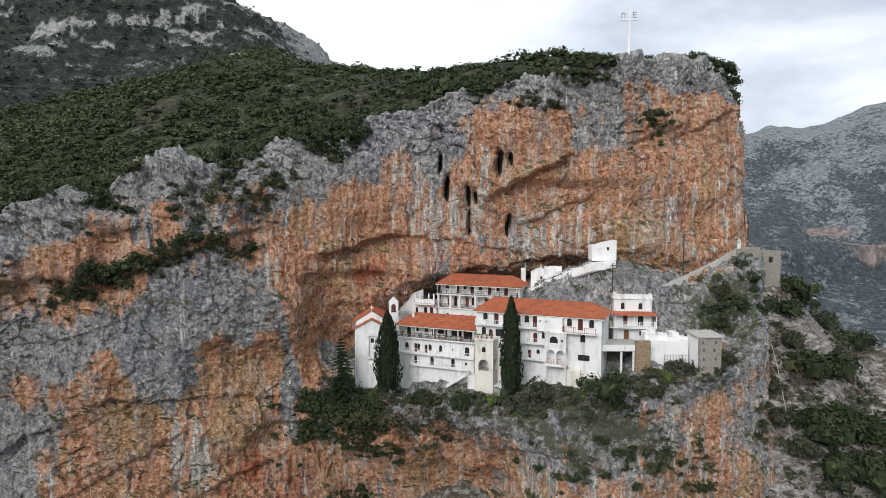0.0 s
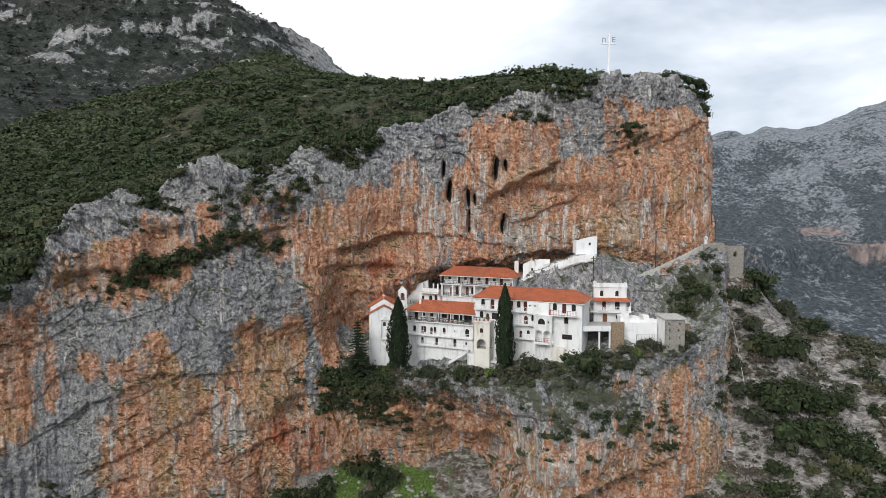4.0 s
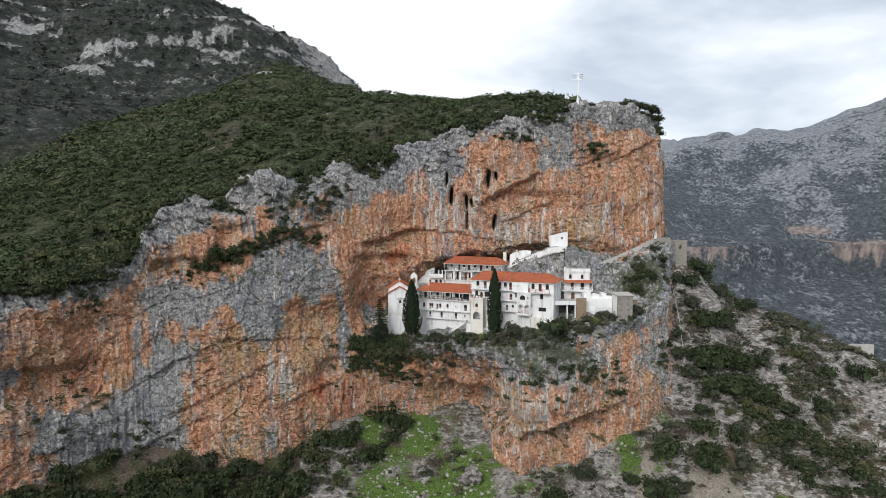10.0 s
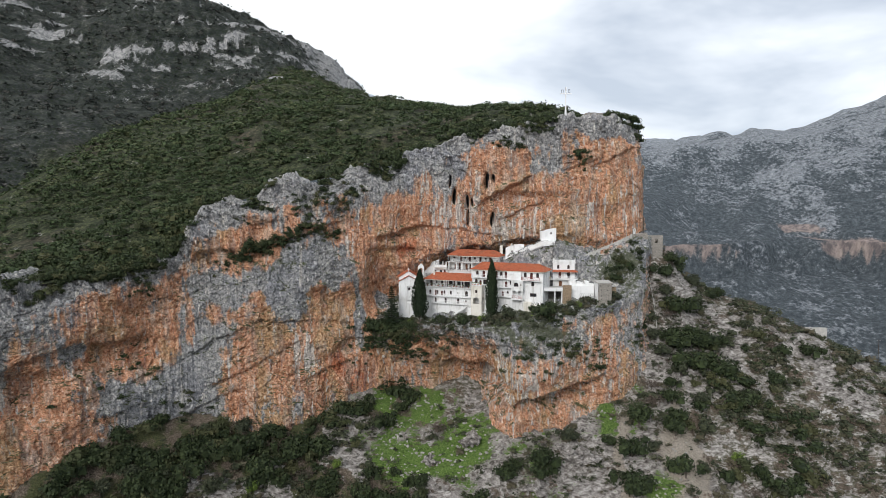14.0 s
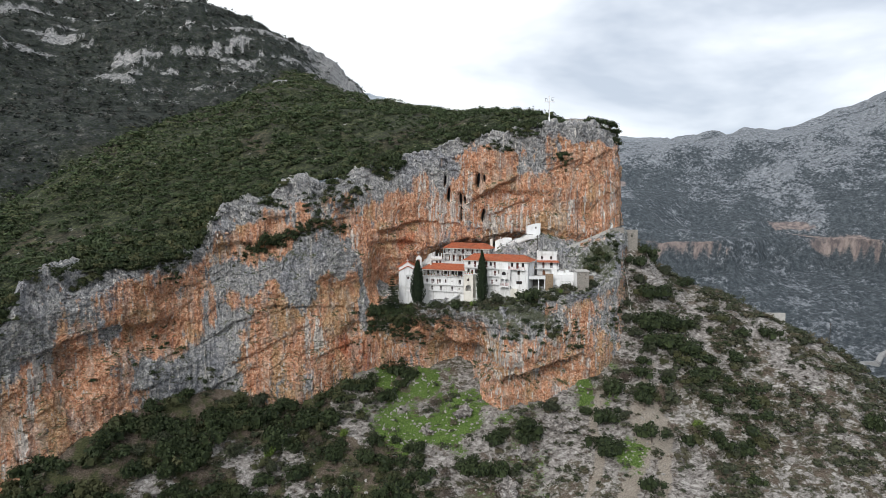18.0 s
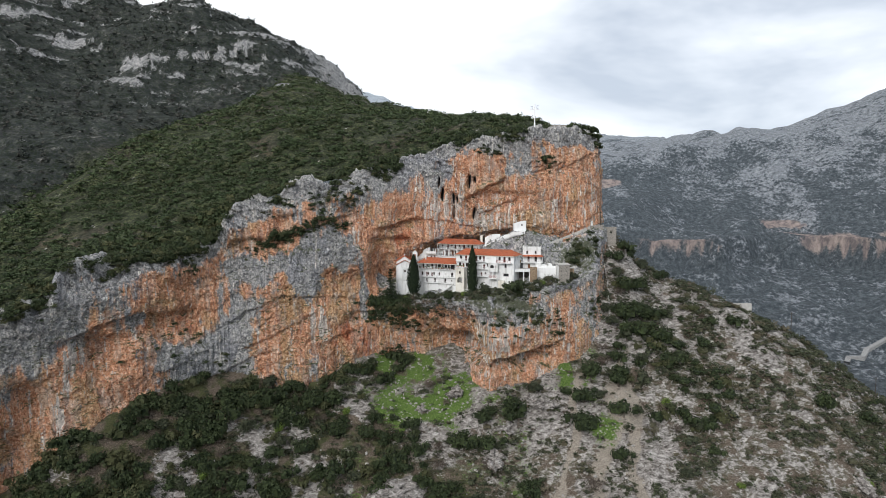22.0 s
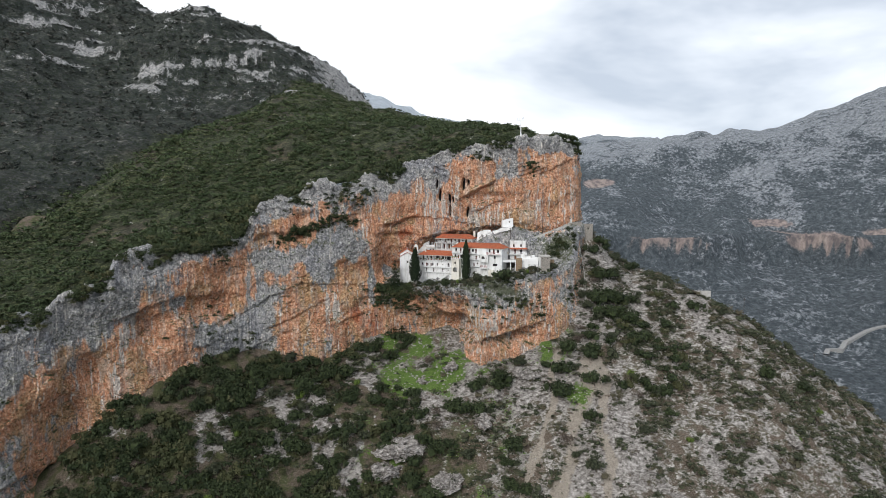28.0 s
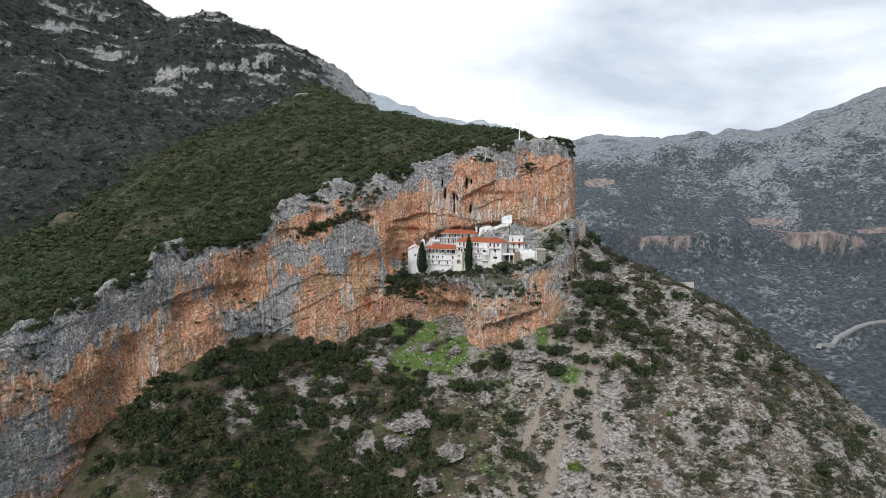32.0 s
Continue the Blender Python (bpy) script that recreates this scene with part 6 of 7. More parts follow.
def plant_stuff(name, places, sizes, clouds, mat, label, category, rng, squash=0.8):
    """Many plants no one could count, joined into one mesh."""
    chunks, tints = [], []
    for k, (p, s) in enumerate(zip(places, sizes)):
        cloud_k = clouds[k % len(clouds)]
        a = rng.uniform(0, 6.283)
        ca, sa = math.cos(a), math.sin(a)
        q = cloud_k @ np.array([[ca, sa, 0], [-sa, ca, 0], [0, 0, 1]]) * (s, s * rng.uniform(0.8, 1.2), s * squash * rng.uniform(0.75, 1.25)) + p
        chunks.append(q)
        tints.append(np.full(len(q), rng.random()))
    v = np.concatenate(chunks)
    me = bpy.data.meshes.new(name)
    fill_mesh(me, v, tri_faces(len(v) // 3))
    me.attributes.new("tint", "FLOAT", "POINT").data.foreach_set("value", np.concatenate(tints).astype(np.float32))
    me.materials.append(mat)
    return tagged(new(name, me), label, category, kind="stuff")


def pick(grid, weight, count, rng):
    """Random places over a grid of ground, by area times weight."""
    du, dv = grid[1:, :-1] - grid[:-1, :-1], grid[:-1, 1:] - grid[:-1, :-1]
    area = np.linalg.norm(np.cross(du, dv), axis=-1) * weight[:-1, :-1]
    area = area.ravel() / area.sum()
    i = rng.choice(area.size, count, p=area)
    a, b = rng.random((count, 1)), rng.random((count, 1))
    return grid[:-1, :-1].reshape(-1, 3)[i] + du.reshape(-1, 3)[i] * a + dv.reshape(-1, 3)[i] * b


rng = np.random.default_rng(7)
NEAR_CLOUDS = [leaf_cloud(rng, 44, 0.175, 5, cores=2, fine=1) for k in range(8)]
MID_CLOUDS = [leaf_cloud(rng, 20, 0.25, 3, cores=1, fine=1) for k in range(8)]
FAR_CLOUDS = [leaf_cloud(rng, 7, 0.30, 2, cores=1, fine=1) for k in range(6)]
clump = smooth(-0.55, 0.25, fbm(HILL * (1, 1, 0), 14, 3, 0.5, 301))
green_hill = (1 - 0.9 * HBARE) * (0.25 + clump)
near_w = (0.35 + clump) * (1 - 0.9 * HBARE) * (HDIST > 1.0) * smooth(150, 70, HDIST) * (HILL[..., 0] < 75) * smooth(-290, -240, HILL[..., 0])
q = pick(HILL, near_w, 5100, rng)
plant_stuff("hill_scrub", q, rng.uniform(0.9, 2.1, len(q)) * rng.choice([1, 1, 1.4], len(q)), NEAR_CLOUDS, HILL_LEAF, "dense evergreen scrub covering the hillside", "shrubs", rng)
mid_w = (0.35 + clump) * (1 - HBEYOND) * smooth(75, 120, HDIST) * smooth(420, 330, HDIST) * (HILL[..., 0] < 75)
q = pick(HILL, mid_w, 6600, rng)
plant_stuff("hill_scrub", q, rng.uniform(1.3, 2.9, len(q)), MID_CLOUDS, HILL_LEAF, "evergreen scrub on the upper hillside", "shrubs", rng)
far_w = green_hill * HBEYOND * smooth(60, 140, HDIST) * smooth(-480, -380, HILL[..., 0])
q = pick(HILL, far_w, 9000, rng)
plant_stuff("mountain_scrub", q, rng.uniform(1.2, 3.2, len(q)), FAR_CLOUDS, MOUNTAIN_LEAF, "dark scrub dotted over the rocky mountain", "shrubs", rng)
# taller scrub along the rim and on the cliff top
rim_w = smooth(0.5, 2, HDIST) * smooth(14, 6, HDIST) * (0.2 + smooth(-0.2, 0.3, fbm(HILL, 11, 2, 0.5, 305))) * (HILL[..., 0] < 70)
q = pick(HILL, rim_w, 280, rng)
plant_stuff("rim_shrubs", q, rng.uniform(1.0, 2.6, len(q)), [leaf_cloud(rng, 120, 0.13, 7, cores=3, fine=1) for k in range(5)], LEAF, "tall evergreen shrubs along the cliff rim", "shrubs", rng, 1.0)

spur_w = smooth(0.5, 2, HDIST) * smooth(24, 12, HDIST) * smooth(-135, -122, HILL[..., 0]) * smooth(-62, -70, HILL[..., 0]) * smooth(-0.25, 0.2, fbm(HILL, 12, 2, 0.5, 306))
q = pick(HILL, spur_w, 230, rng)
plant_stuff("rim_shrubs", q, rng.uniform(1.3, 3.0, len(q)), [leaf_cloud(rng, 120, 0.13, 7, cores=3, fine=1) for k in range(5)], LEAF, "dark tall shrubs behind the low spur rim", "shrubs", rng, 1.0)

# a dark thicket on the rim between the spur and the grey knob
xs = rng.normal(-88, 8, 90)
rim_x = [q[0] for q in RIM[:9]]
back = rng.uniform(-1.5, 3.0, len(xs))
spots = np.stack([xs, np.interp(xs, rim_x, [q[1] for q in RIM[:9]]) + back, np.interp(xs, rim_x, [q[2] for q in RIM[:9]]) + 0.5], 1)
plant_stuff("rim_thicket", spots, rng.uniform(1.4, 2.7, len(xs)), [leaf_cloud(rng, 120, 0.13, 7, cores=3, fine=1) for k in range(5)], LEAF, "dark evergreen thicket on the low cliff rim", "shrubs", rng, 1.0)

crest_w = smooth(0.045, 0.06, CV) * smooth(0.115, 0.085, CV) * smooth(0.05, 0.45, fbm(CLIFF, 9, 2, 0.5, 307)) * (CLIFF[..., 0] > -150)
q = pick(CLIFF, crest_w, 240, rng)
plant_stuff("crest_shrubs", q, rng.uniform(0.8, 2.2, len(q)), [leaf_cloud(rng, 120, 0.13, 7, cores=3, fine=1) for k in range(5)], LEAF, "dark shrubs clinging to the crest of the cliff", "shrubs", rng, 1.0)

SX, SY = SLOPE[..., 0], SLOPE[..., 1]
in_front = SY < np.interp(SX, [q[0] for q in FOOT[1:]], [q[1] for q in FOOT[1:]]) - 1
in_front = np.where(SX > 57, SY < np.interp(SX, RIDGE_X, RIDGE_Y) + 25, in_front)
scrub_w = in_front * (0.12 + smooth(-0.05, 0.35, fbm(SLOPE * (1, 1, 0), 6, 4, 0.6, 311))) * smooth(15, 38, SY) * (1 - 0.85 * smooth(0.2, 0.6, SGRASS)) * (1 + 0.3 * smooth(35, 5, SX) + 1.2 * smooth(62, 90, SX)) * (1 - 0.8 * smooth(0.3, 0.7, SSCREE)) * (SX > -125) * (SX < 175)
q = pick(SLOPE, scrub_w, 5700, rng)
plant_stuff("slope_scrub", q, rng.uniform(0.6, 1.4, len(q)) * rng.choice([0.8, 1.2, 1.8], len(q)), NEAR_CLOUDS, OLIVE, "low scrub scattered over the rocky slope", "shrubs", rng)
q = pick(SLOPE, scrub_w + 0.15 * in_front * (SX > -125) * (SX < 175) * (SY > 20), 3600, rng)
plant_stuff("small_scrub", q, rng.uniform(0.35, 0.85, len(q)), MID_CLOUDS, OLIVE, "small low cushions of scrub between pale rocks", "shrubs", rng)
q = pick(SLOPE, scrub_w, 1000, rng)
plant_stuff("dry_scrub", q, rng.uniform(0.6, 1.3, len(q)), MID_CLOUDS, BARE_TWIG, "leafless brown bushes among the rocks", "shrubs", rng)

# loose stones on the slope and the meadow
ico = bmesh.new()
bmesh.ops.create_icosphere(ico, subdivisions=1, radius=1.0)
ico_v = np.array([v.co[:] for v in ico.verts])
ico_f = np.array([[v.index for v in f.verts] for f in ico.faces])
ico.free()


def stones(name, places, sizes, label, rng):
    vs, fs = [], []
    for k, (p, s) in enumerate(zip(places, sizes)):
        j = ico_v * rng.uniform(0.65, 1.25, (len(ico_v), 1)) * rng.uniform(0.6, 1.3, 3) * (1, 1, 0.7)
        vs.append(j * s + p)
        fs.append(ico_f + k * len(ico_v))
    me = bpy.data.meshes.new(name)
    fill_mesh(me, np.concatenate(vs), np.concatenate(fs))
    me.materials.append(PALE_ROCK)
    return tagged(new(name, me), label, "stones", kind="stuff")


stone_w = in_front * (0.1 + smooth(0.1, 0.6, SGRASS) * 4.5 + 0.5 * SROCK) * smooth(10, 50, SY) * (SX > -120) * (SX < 200)
q = pick(SLOPE, stone_w, 2600, rng)
stones("loose_stones", q, rng.uniform(0.2, 0.75, len(q)) ** 1.6, "pale loose stones strewn over slope and meadow", rng)


def outcrop(x, y, rx, ry, rz, seed, tilt=0.0):
    bm = bmesh.new()
    bmesh.ops.create_icosphere(bm, subdivisions=4, radius=1.0)
    p = np.array([v.co[:] for v in bm.verts]) * (rx, ry, rz)
    f1, e1 = facets(p, 2.4, seed)
    f2, e2 = facets(p, 0.9, seed + 50)
    n = p / np.linalg.norm(p, axis=1, keepdims=True)
    p = p + n * (1.25 * f1 + 0.42 * f2 + 0.3 * fbm(p, 1.2, 3, 0.5, seed))[:, None]
    for v, c in zip(bm.verts, p):
        v.co = c
    me = bpy.data.meshes.new("rock_outcrop")
    bm.to_mesh(me)
    bm.free()
    me.materials.append(SLOPE_MAT)
    for key, value in (("rocky", 1.6), ("grass", -1.0)):
        me.attributes.new(key, "FLOAT", "POINT").data.foreach_set("value", np.full(len(me.vertices), value, dtype=np.float32))
    ob = new("rock_outcrop", me)
    ob.matrix_world = pose(x, y, surface_z(x, y), tilt, 0, seed * 37)
    return tagged(ob, "bare pale grey limestone outcrop among bushes", "rock", "outcrops on the slope")


def surface_z(x, y):
    i, j = np.unravel_index(np.argmin((SX - x) ** 2 + (SY - y) ** 2), SX.shape)
    return float(SLOPE[i, j, 2])


for args in ((-13, 66, 10.0, 7.0, 3.0, 1), (-18, 60, 6.0, 5.0, 2.4, 21), (3, 55, 7.0, 5.0, 2.4, 2), (17, 72, 3.0, 6.0, 1.8, 15), (34, 84, 4.0, 6.0, 1.6, 16), (-6, 44, 4.4, 4.0, 2.4, 17), (-32, 55, 3.0, 2.0, 1.4, 3), (22, 80, 3.2, 2.4, 1.4, 4), (62, 96, 2.6, 2.0, 1.6, 5), (122, 55, 4.2, 2.2, 1.4, 7), (138, 40, 3.4, 2.0, 1.8, 8),
             (-6, 92, 2.6, 1.8, 1.0, 12), (5, 95, 2.6, 2.0, 1.2, 13)):
    outcrop(*args)


# ---- trees ----
def tree_model(name, label, rng, leaves, leaf, lumps, mat, height, spread, trunk=0.22):
    ob = thing(name, label, "tree")
    bm = bmesh.new()
    rod(bm, (0, 0, -0.8), (0.05, 0.02, height * 0.45), trunk, 7, trunk * 0.6)
    for k in range(5):
        a = k * 1.257 + rng.uniform(-0.3, 0.3)
        rod(bm, (0.03, 0.01, height * (0.25 + 0.04 * k)), (spread * 0.6 * math.cos(a), spread * 0.6 * math.sin(a), height * rng.uniform(0.5, 0.75)), trunk * 0.5, 5, trunk * 0.15)
    part("trunk", bm, BARK, ob)
    c = leaf_cloud(rng, leaves, leaf, lumps, 0.9, cores=0 if mat is BARE_TWIG else lumps, fine=1)
    c = c * (spread, spread, height * 0.62) + (0, 0, height * 0.12)
    me = bpy.data.meshes.new("crown")
    fill_mesh(me, c, tri_faces(len(c) // 3))
    me.attributes.new("tint", "FLOAT", "POINT").data.foreach_set("value", np.full(len(c), 0.3, dtype=np.float32))
    me.materials.append(mat)
    crown = new("crown", me)
    crown.parent = ob
    return ob


OAKS = [tree_model("oak_tree", "dark round-crowned evergreen oak on the slope", rng, 620, 0.094, 9 + k, LEAF, 6.4 + 0.5 * k, 3.5 + 0.2 * k, 0.3) for k in range(5)]
PALE_OAKS = [tree_model("oak_tree", "grey-green bushy oak among pale rocks", rng, 560, 0.094, 9, OLIVE, 5.4, 3.0) for k in range(2)]
TWIGGY = [tree_model("bare_tree", "leafless grey-brown tree on the slope", rng, 560, 0.07, 7, BARE_TWIG, 5.0, 2.4, 0.15)]
FRESHLY = [tree_model("small_tree", "light green small broadleaf tree", rng, 640, 0.085, 7, FRESH, 4.2, 2.2)]
models_used = set()


def plant(model, x, y, z, s, turn, group=""):
    m = pose(x, y, z, 0, 0, turn) @ Matrix.Diagonal((s, s, s, 1))
    if model.name not in models_used:
        models_used.add(model.name)
        ob = model
        ob.matrix_world = m
    else:
        ob = copy_thing(model, m)
        ob.scale = (s, s, s)
    if group:
        ob["group"] = group
    return ob


forest_w = in_front * ((smooth(-125, -105, SX) * smooth(5, -35, SX) * 1.0 + 0.30) * smooth(25, 45, SY) + 0.35 * smooth(50, 62, SX) * smooth(86, 74, SX) * smooth(75, 90, SY)) * smooth(0.55, 0.2, SGRASS) * (0.35 + smooth(-0.2, 0.2, fbm(SLOPE * (1, 1, 0), 18, 2, 0.5, 321)))
forest_w = forest_w * (SX > -125) * (SX < 190) * np.where(SX > 90, 0.4, 1.0)
places = pick(SLOPE, forest_w, 330, rng)
wood_w = in_front * smooth(-130, -112, SX) * smooth(2, -30, SX) * smooth(20, 45, SY) * smooth(0.5, 0.2, SGRASS) * (0.15 + smooth(-0.35, 0.1, fbm(SLOPE * (1, 1, 0), 13, 2, 0.5, 325)))
wood_w = wood_w + 0.5 * in_front * smooth(60, 68, SX) * smooth(98, 86, SX) * smooth(62, 76, SY) * smooth(118, 104, SY) * smooth(-0.3, 0.1, fbm(SLOPE * (1, 1, 0), 9, 2, 0.5, 327))
q = pick(SLOPE, wood_w, 620, rng)
plant_stuff("woodland", q, rng.uniform(1.8, 3.4, len(q)), [leaf_cloud(rng, 170, 0.125, 8, cores=4, fine=1) for k in range(5)], LEAF, "dense dark evergreen woodland at the cliff foot", "woodland", rng, 1.15)
kept = []
for p in places:
    if all((p[0] - k[0]) ** 2 + (p[1] - k[1]) ** 2 > 12 for k in kept):
        kept.append(p)
for k, p in enumerate(kept):
    r = rng.random()
    model = TWIGGY[0] if r < 0.10 else FRESHLY[0] if r < 0.16 else PALE_OAKS[k % 2] if r < 0.35 or p[0] > 60 and r < 0.7 else OAKS[k % 5]
    plant(model, float(p[0]), float(p[1]), float(p[2]) - 0.2, float(rng.uniform(0.55, 1.05)) * (0.8 if p[0] > 85 else 1.0), float(rng.uniform(0, 360)), "trees on the slope")
# known single trees: x, y, size
for k, (x, y, s) in enumerate(((-27, 105, 0.8), (-20, 100, 0.9), (-38, 92, 1.0), (-46, 90, 1.0), (-58, 88, 1.1), (51, 87, 1.05), (47, 80, 1.0), (60, 86, 0.9), (44, 72, 1.0), (24, 82, 0.8), (17, 86, 0.7), (70, 98, 1.2), (74, 104, 1.1), (66, 103, 1.0), (71, 111, 1.1), (78, 96, 1.1), (69, 118, 0.9))):
    plant(OAKS[k % 5], x, y, surface_z(x, y) - 0.2, s, 67 * k, "trees on the slope")


def cypress_tree(x, y, z, h, r, label, seed):
    g = np.random.default_rng(seed)
    ob = thing("cypress", label, "tree", pose(x, y, z))
    bm = bmesh.new()
    rod(bm, (0, 0, -1), (0, 0, h * 0.8), 0.22, 7, 0.05)
    part("trunk", bm, BARK, ob)
    n = 3600
    t = g.random(n) ** 0.85
    prof = np.interp(t, [0, 0.05, 0.2, 0.45, 0.75, 0.92, 1.0], [0.45, 0.8, 1.0, 0.95, 0.62, 0.28, 0.03])
    a = g.uniform(0, 6.283, n)
    bulge = 1 + 0.16 * np.sin(3 * a + 9 * t) + 0.10 * np.sin(7 * a - 14 * t)
    rr = r * prof * bulge * (0.55 + 0.45 * g.random(n) ** 0.3)
    at = np.stack([rr * np.cos(a), rr * np.sin(a), h * (0.06 + 0.94 * t)], 1)
    out = np.stack([np.cos(a), np.sin(a), np.full(n, 0.4)], 1) + g.normal(0, 0.35, (n, 3))
    out /= np.linalg.norm(out, axis=1, keepdims=True)
    upw = np.stack([0.25 * np.cos(a), 0.25 * np.sin(a), np.ones(n)], 1) + g.normal(0, 0.2, (n, 3))
    side_w = np.cross(out, upw)
    side_w /= np.linalg.norm(side_w, axis=1, keepdims=True)
    s = g.uniform(0.10, 0.2, (n, 1))
    quad = np.stack([at - side_w * s, at - upw * s * 1.2, at + side_w * s, at + upw * s * 2.2], 1).reshape(-1, 3)
    ring = np.linspace(0, 6.283, 13)[:-1]
    levels = np.linspace(0.05, 0.97, 14)
    core = np.array([[0.72 * r * np.interp(t, [0, 0.05, 0.2, 0.45, 0.75, 0.92, 1.0], [0.45, 0.8, 1.0, 0.95, 0.62, 0.28, 0.03]) * f(b) for f in (math.cos, math.sin)] + [h * (0.06 + 0.94 * t)] for t in levels for b in ring])
    core_f = [[i * 12 + j, i * 12 + (j + 1) % 12, (i + 1) * 12 + (j + 1) % 12, (i + 1) * 12 + j] for i in range(13) for j in range(12)]
    me = bpy.data.meshes.new("crown")
    fill_mesh(me, np.concatenate([quad, core]), np.concatenate([quad_faces(n), np.array(core_f) + 4 * n]))
    me.materials.append(CYPRESS)
    crown = new("crown", me)
    crown.parent = ob
    return ob


cypress_tree(-9.8, 104.5, 67.6, 15.0, 2.3, "broad dark cypress in front of the white church", 1)
cypress_tree(11.2, 97.5, 69.2, 17.0, 1.75, "tall slender dark cypress before the long wing", 2)


def fir_tree(x, y, z, h, r, label, seed):
    g = np.random.default_rng(seed)
    ob = thing("fir_tree", label, "tree", pose(x, y, z))
    bm = bmesh.new()
    rod(bm, (0, 0, -1), (0, 0, h), 0.2, 7, 0.03)
    part("trunk", bm, BARK, ob)
    quads = []
    for layer in range(19):
        t = layer / 19
        for k in range(int(18 - 9 * t)):
            a = g.uniform(0, 6.283)
            length = r * (1 - t) ** 0.8 * g.uniform(0.75, 1.15) + 0.2
            for j in range(9):
                s = (j + 0.5) / 9
                p = np.array([math.cos(a) * length * s, math.sin(a) * length * s, h * (0.1 + 0.88 * t) + 0.25 * length * s * (0.6 - s)])
                w = 0.42 * (1 - 0.5 * s)
                u = np.array([math.cos(a), math.sin(a), -0.1])
                v = np.array([-math.sin(a), math.cos(a), g.normal(0, 0.3)])
                quads.append(np.stack([p - u * 0.22, p - v * w + (0, 0, -0.08), p + u * 0.28, p + v * w + (0, 0, -0.08)]))
    v = np.concatenate(quads)
    me = bpy.data.meshes.new("crown")
    fill_mesh(me, v, quad_faces(len(v) // 4))
    me.materials.append(CYPRESS)
    crown = new("crown", me)
    crown.parent = ob


fir_tree(-18.4, 106.5, 65.6, 12.5, 2.6, "dark conical fir beside the church wall", 3)


THIN = (slice(None, None, 2), slice(None, None, 2))
CLIFF_THIN, CV_THIN = CLIFF[THIN].reshape(-1, 3), CV[THIN].ravel()
FACE_ONLY = CLIFF_THIN[(CV_THIN > 0.062) & (CV_THIN < 0.97)]
LEDGE_ONLY = CLIFF_THIN[(CV_THIN > 0.55) & (CV_THIN < 0.70)]


def on_cliff(x, z):
    return FACE_ONLY[np.argmin((FACE_ONLY[:, 0] - x) ** 2 + (FACE_ONLY[:, 2] - z) ** 2)]


def on_ledge(x, y):
    return LEDGE_ONLY[np.argmin((LEDGE_ONLY[:, 0] - x) ** 2 + (LEDGE_ONLY[:, 1] - y) ** 2)]


# bush pockets on the face: x, z, spread across, spread in height, how many
FACE_POCKETS = [(-61, 86.5, 4, 1.6, 34), (-55, 89, 4, 1.8, 44), (-48, 92, 4, 1.8, 36), (-42, 95, 4, 1.8, 26), (-66, 84, 4, 2, 8), (-30, 106, 3, 3, 18), (-33, 100, 2.5, 3, 8), (19, 121, 4, 1.6, 14), (40, 116, 2.2, 3, 16), (-22, 111, 3, 2, 8), (-55, 101, 2, 3, 8), (-44, 102, 4, 3, 14), (-60, 97, 2, 2, 4), (-38, 104, 4, 2, 12), (-36, 93, 3, 1.5, 12),
                (58, 129, 4, 1.5, 16), (62.5, 125, 1, 3, 8)]
SPUR_POCKETS = [(-104, 82, 6, 2.5, 34), (-118, 70, 5, 2.5, 14), (-128, 62, 5, 3, 12), (-140, 50, 5, 5, 12), (-138, 38, 4, 6, 8), (-90, 54, 8, 8, 10), (-76, 46, 8, 5, 14), (-85, 80, 3, 3, 14), (-92, 84, 6, 2, 56), (-84, 86, 4, 2.5, 44)]
BULGE_POCKETS = [(-18, 62, 9, 5.5, 130), (-12, 57, 6, 3, 22), (-4, 62, 5, 2.5, 24), (22, 60, 8, 6, 24), (34, 62, 8, 4, 26), (40.7, 56, 1.2, 1, 8), (28, 70, 6, 2, 18), (52, 84, 5, 4, 26), (48, 80, 4, 3, 16), (58, 86, 2, 4, 10), (-16, 46, 1.5, 1.5, 4), (56, 64, 2.5, 8, 10), (-20, 45, 4, 1.5, 8), (-29, 53, 4, 3, 4)]
spots, sizes = [], []
for x, z, sx, sz, n in FACE_POCKETS + SPUR_POCKETS + BULGE_POCKETS:
    for k in range(n):
        spots.append(on_cliff(x + rng.normal(0, sx * 0.55), z + rng.normal(0, sz * 0.55)) - (0, 0, 0.3))
        sizes.append(rng.uniform(0.8, 1.75) * (1.35 if n > 40 else 1.0))
FINE_CLOUDS = [leaf_cloud(rng, 120, 0.13, 6, cores=3, fine=1) for k in range(5)]
plant_stuff("cliff_shrubs", spots, sizes, FINE_CLOUDS, LEAF, "dark shrubs rooted in cracks of the cliff", "shrubs", rng, 0.95)
spots = [on_cliff(rng.uniform(-135, 60), rng.uniform(20, 125)) for k in range(520)]
plant_stuff("cliff_tufts", spots, rng.uniform(0.18, 0.55, len(spots)), NEAR_CLOUDS, OLIVE, "small green tufts dotted over the rock face", "shrubs", rng, 0.8)
spots = [on_cliff(rng.uniform(-24, 12), rng.normal(63.5, 2.0)) for k in range(170)]
plant_stuff("dry_undergrowth", spots, rng.uniform(0.5, 1.3, len(spots)), NEAR_CLOUDS, BARE_TWIG, "brown dry undergrowth hanging below the terrace", "shrubs", rng, 1.1)
# the garden along the terrace edge
spots = [on_ledge(x, np.interp(x, [-22, -17, 2, 18, 36, 46], [108, 106, 95, 90, 92, 95]) + rng.uniform(0, 5)) for x in rng.uniform(-24, 47, 260)]
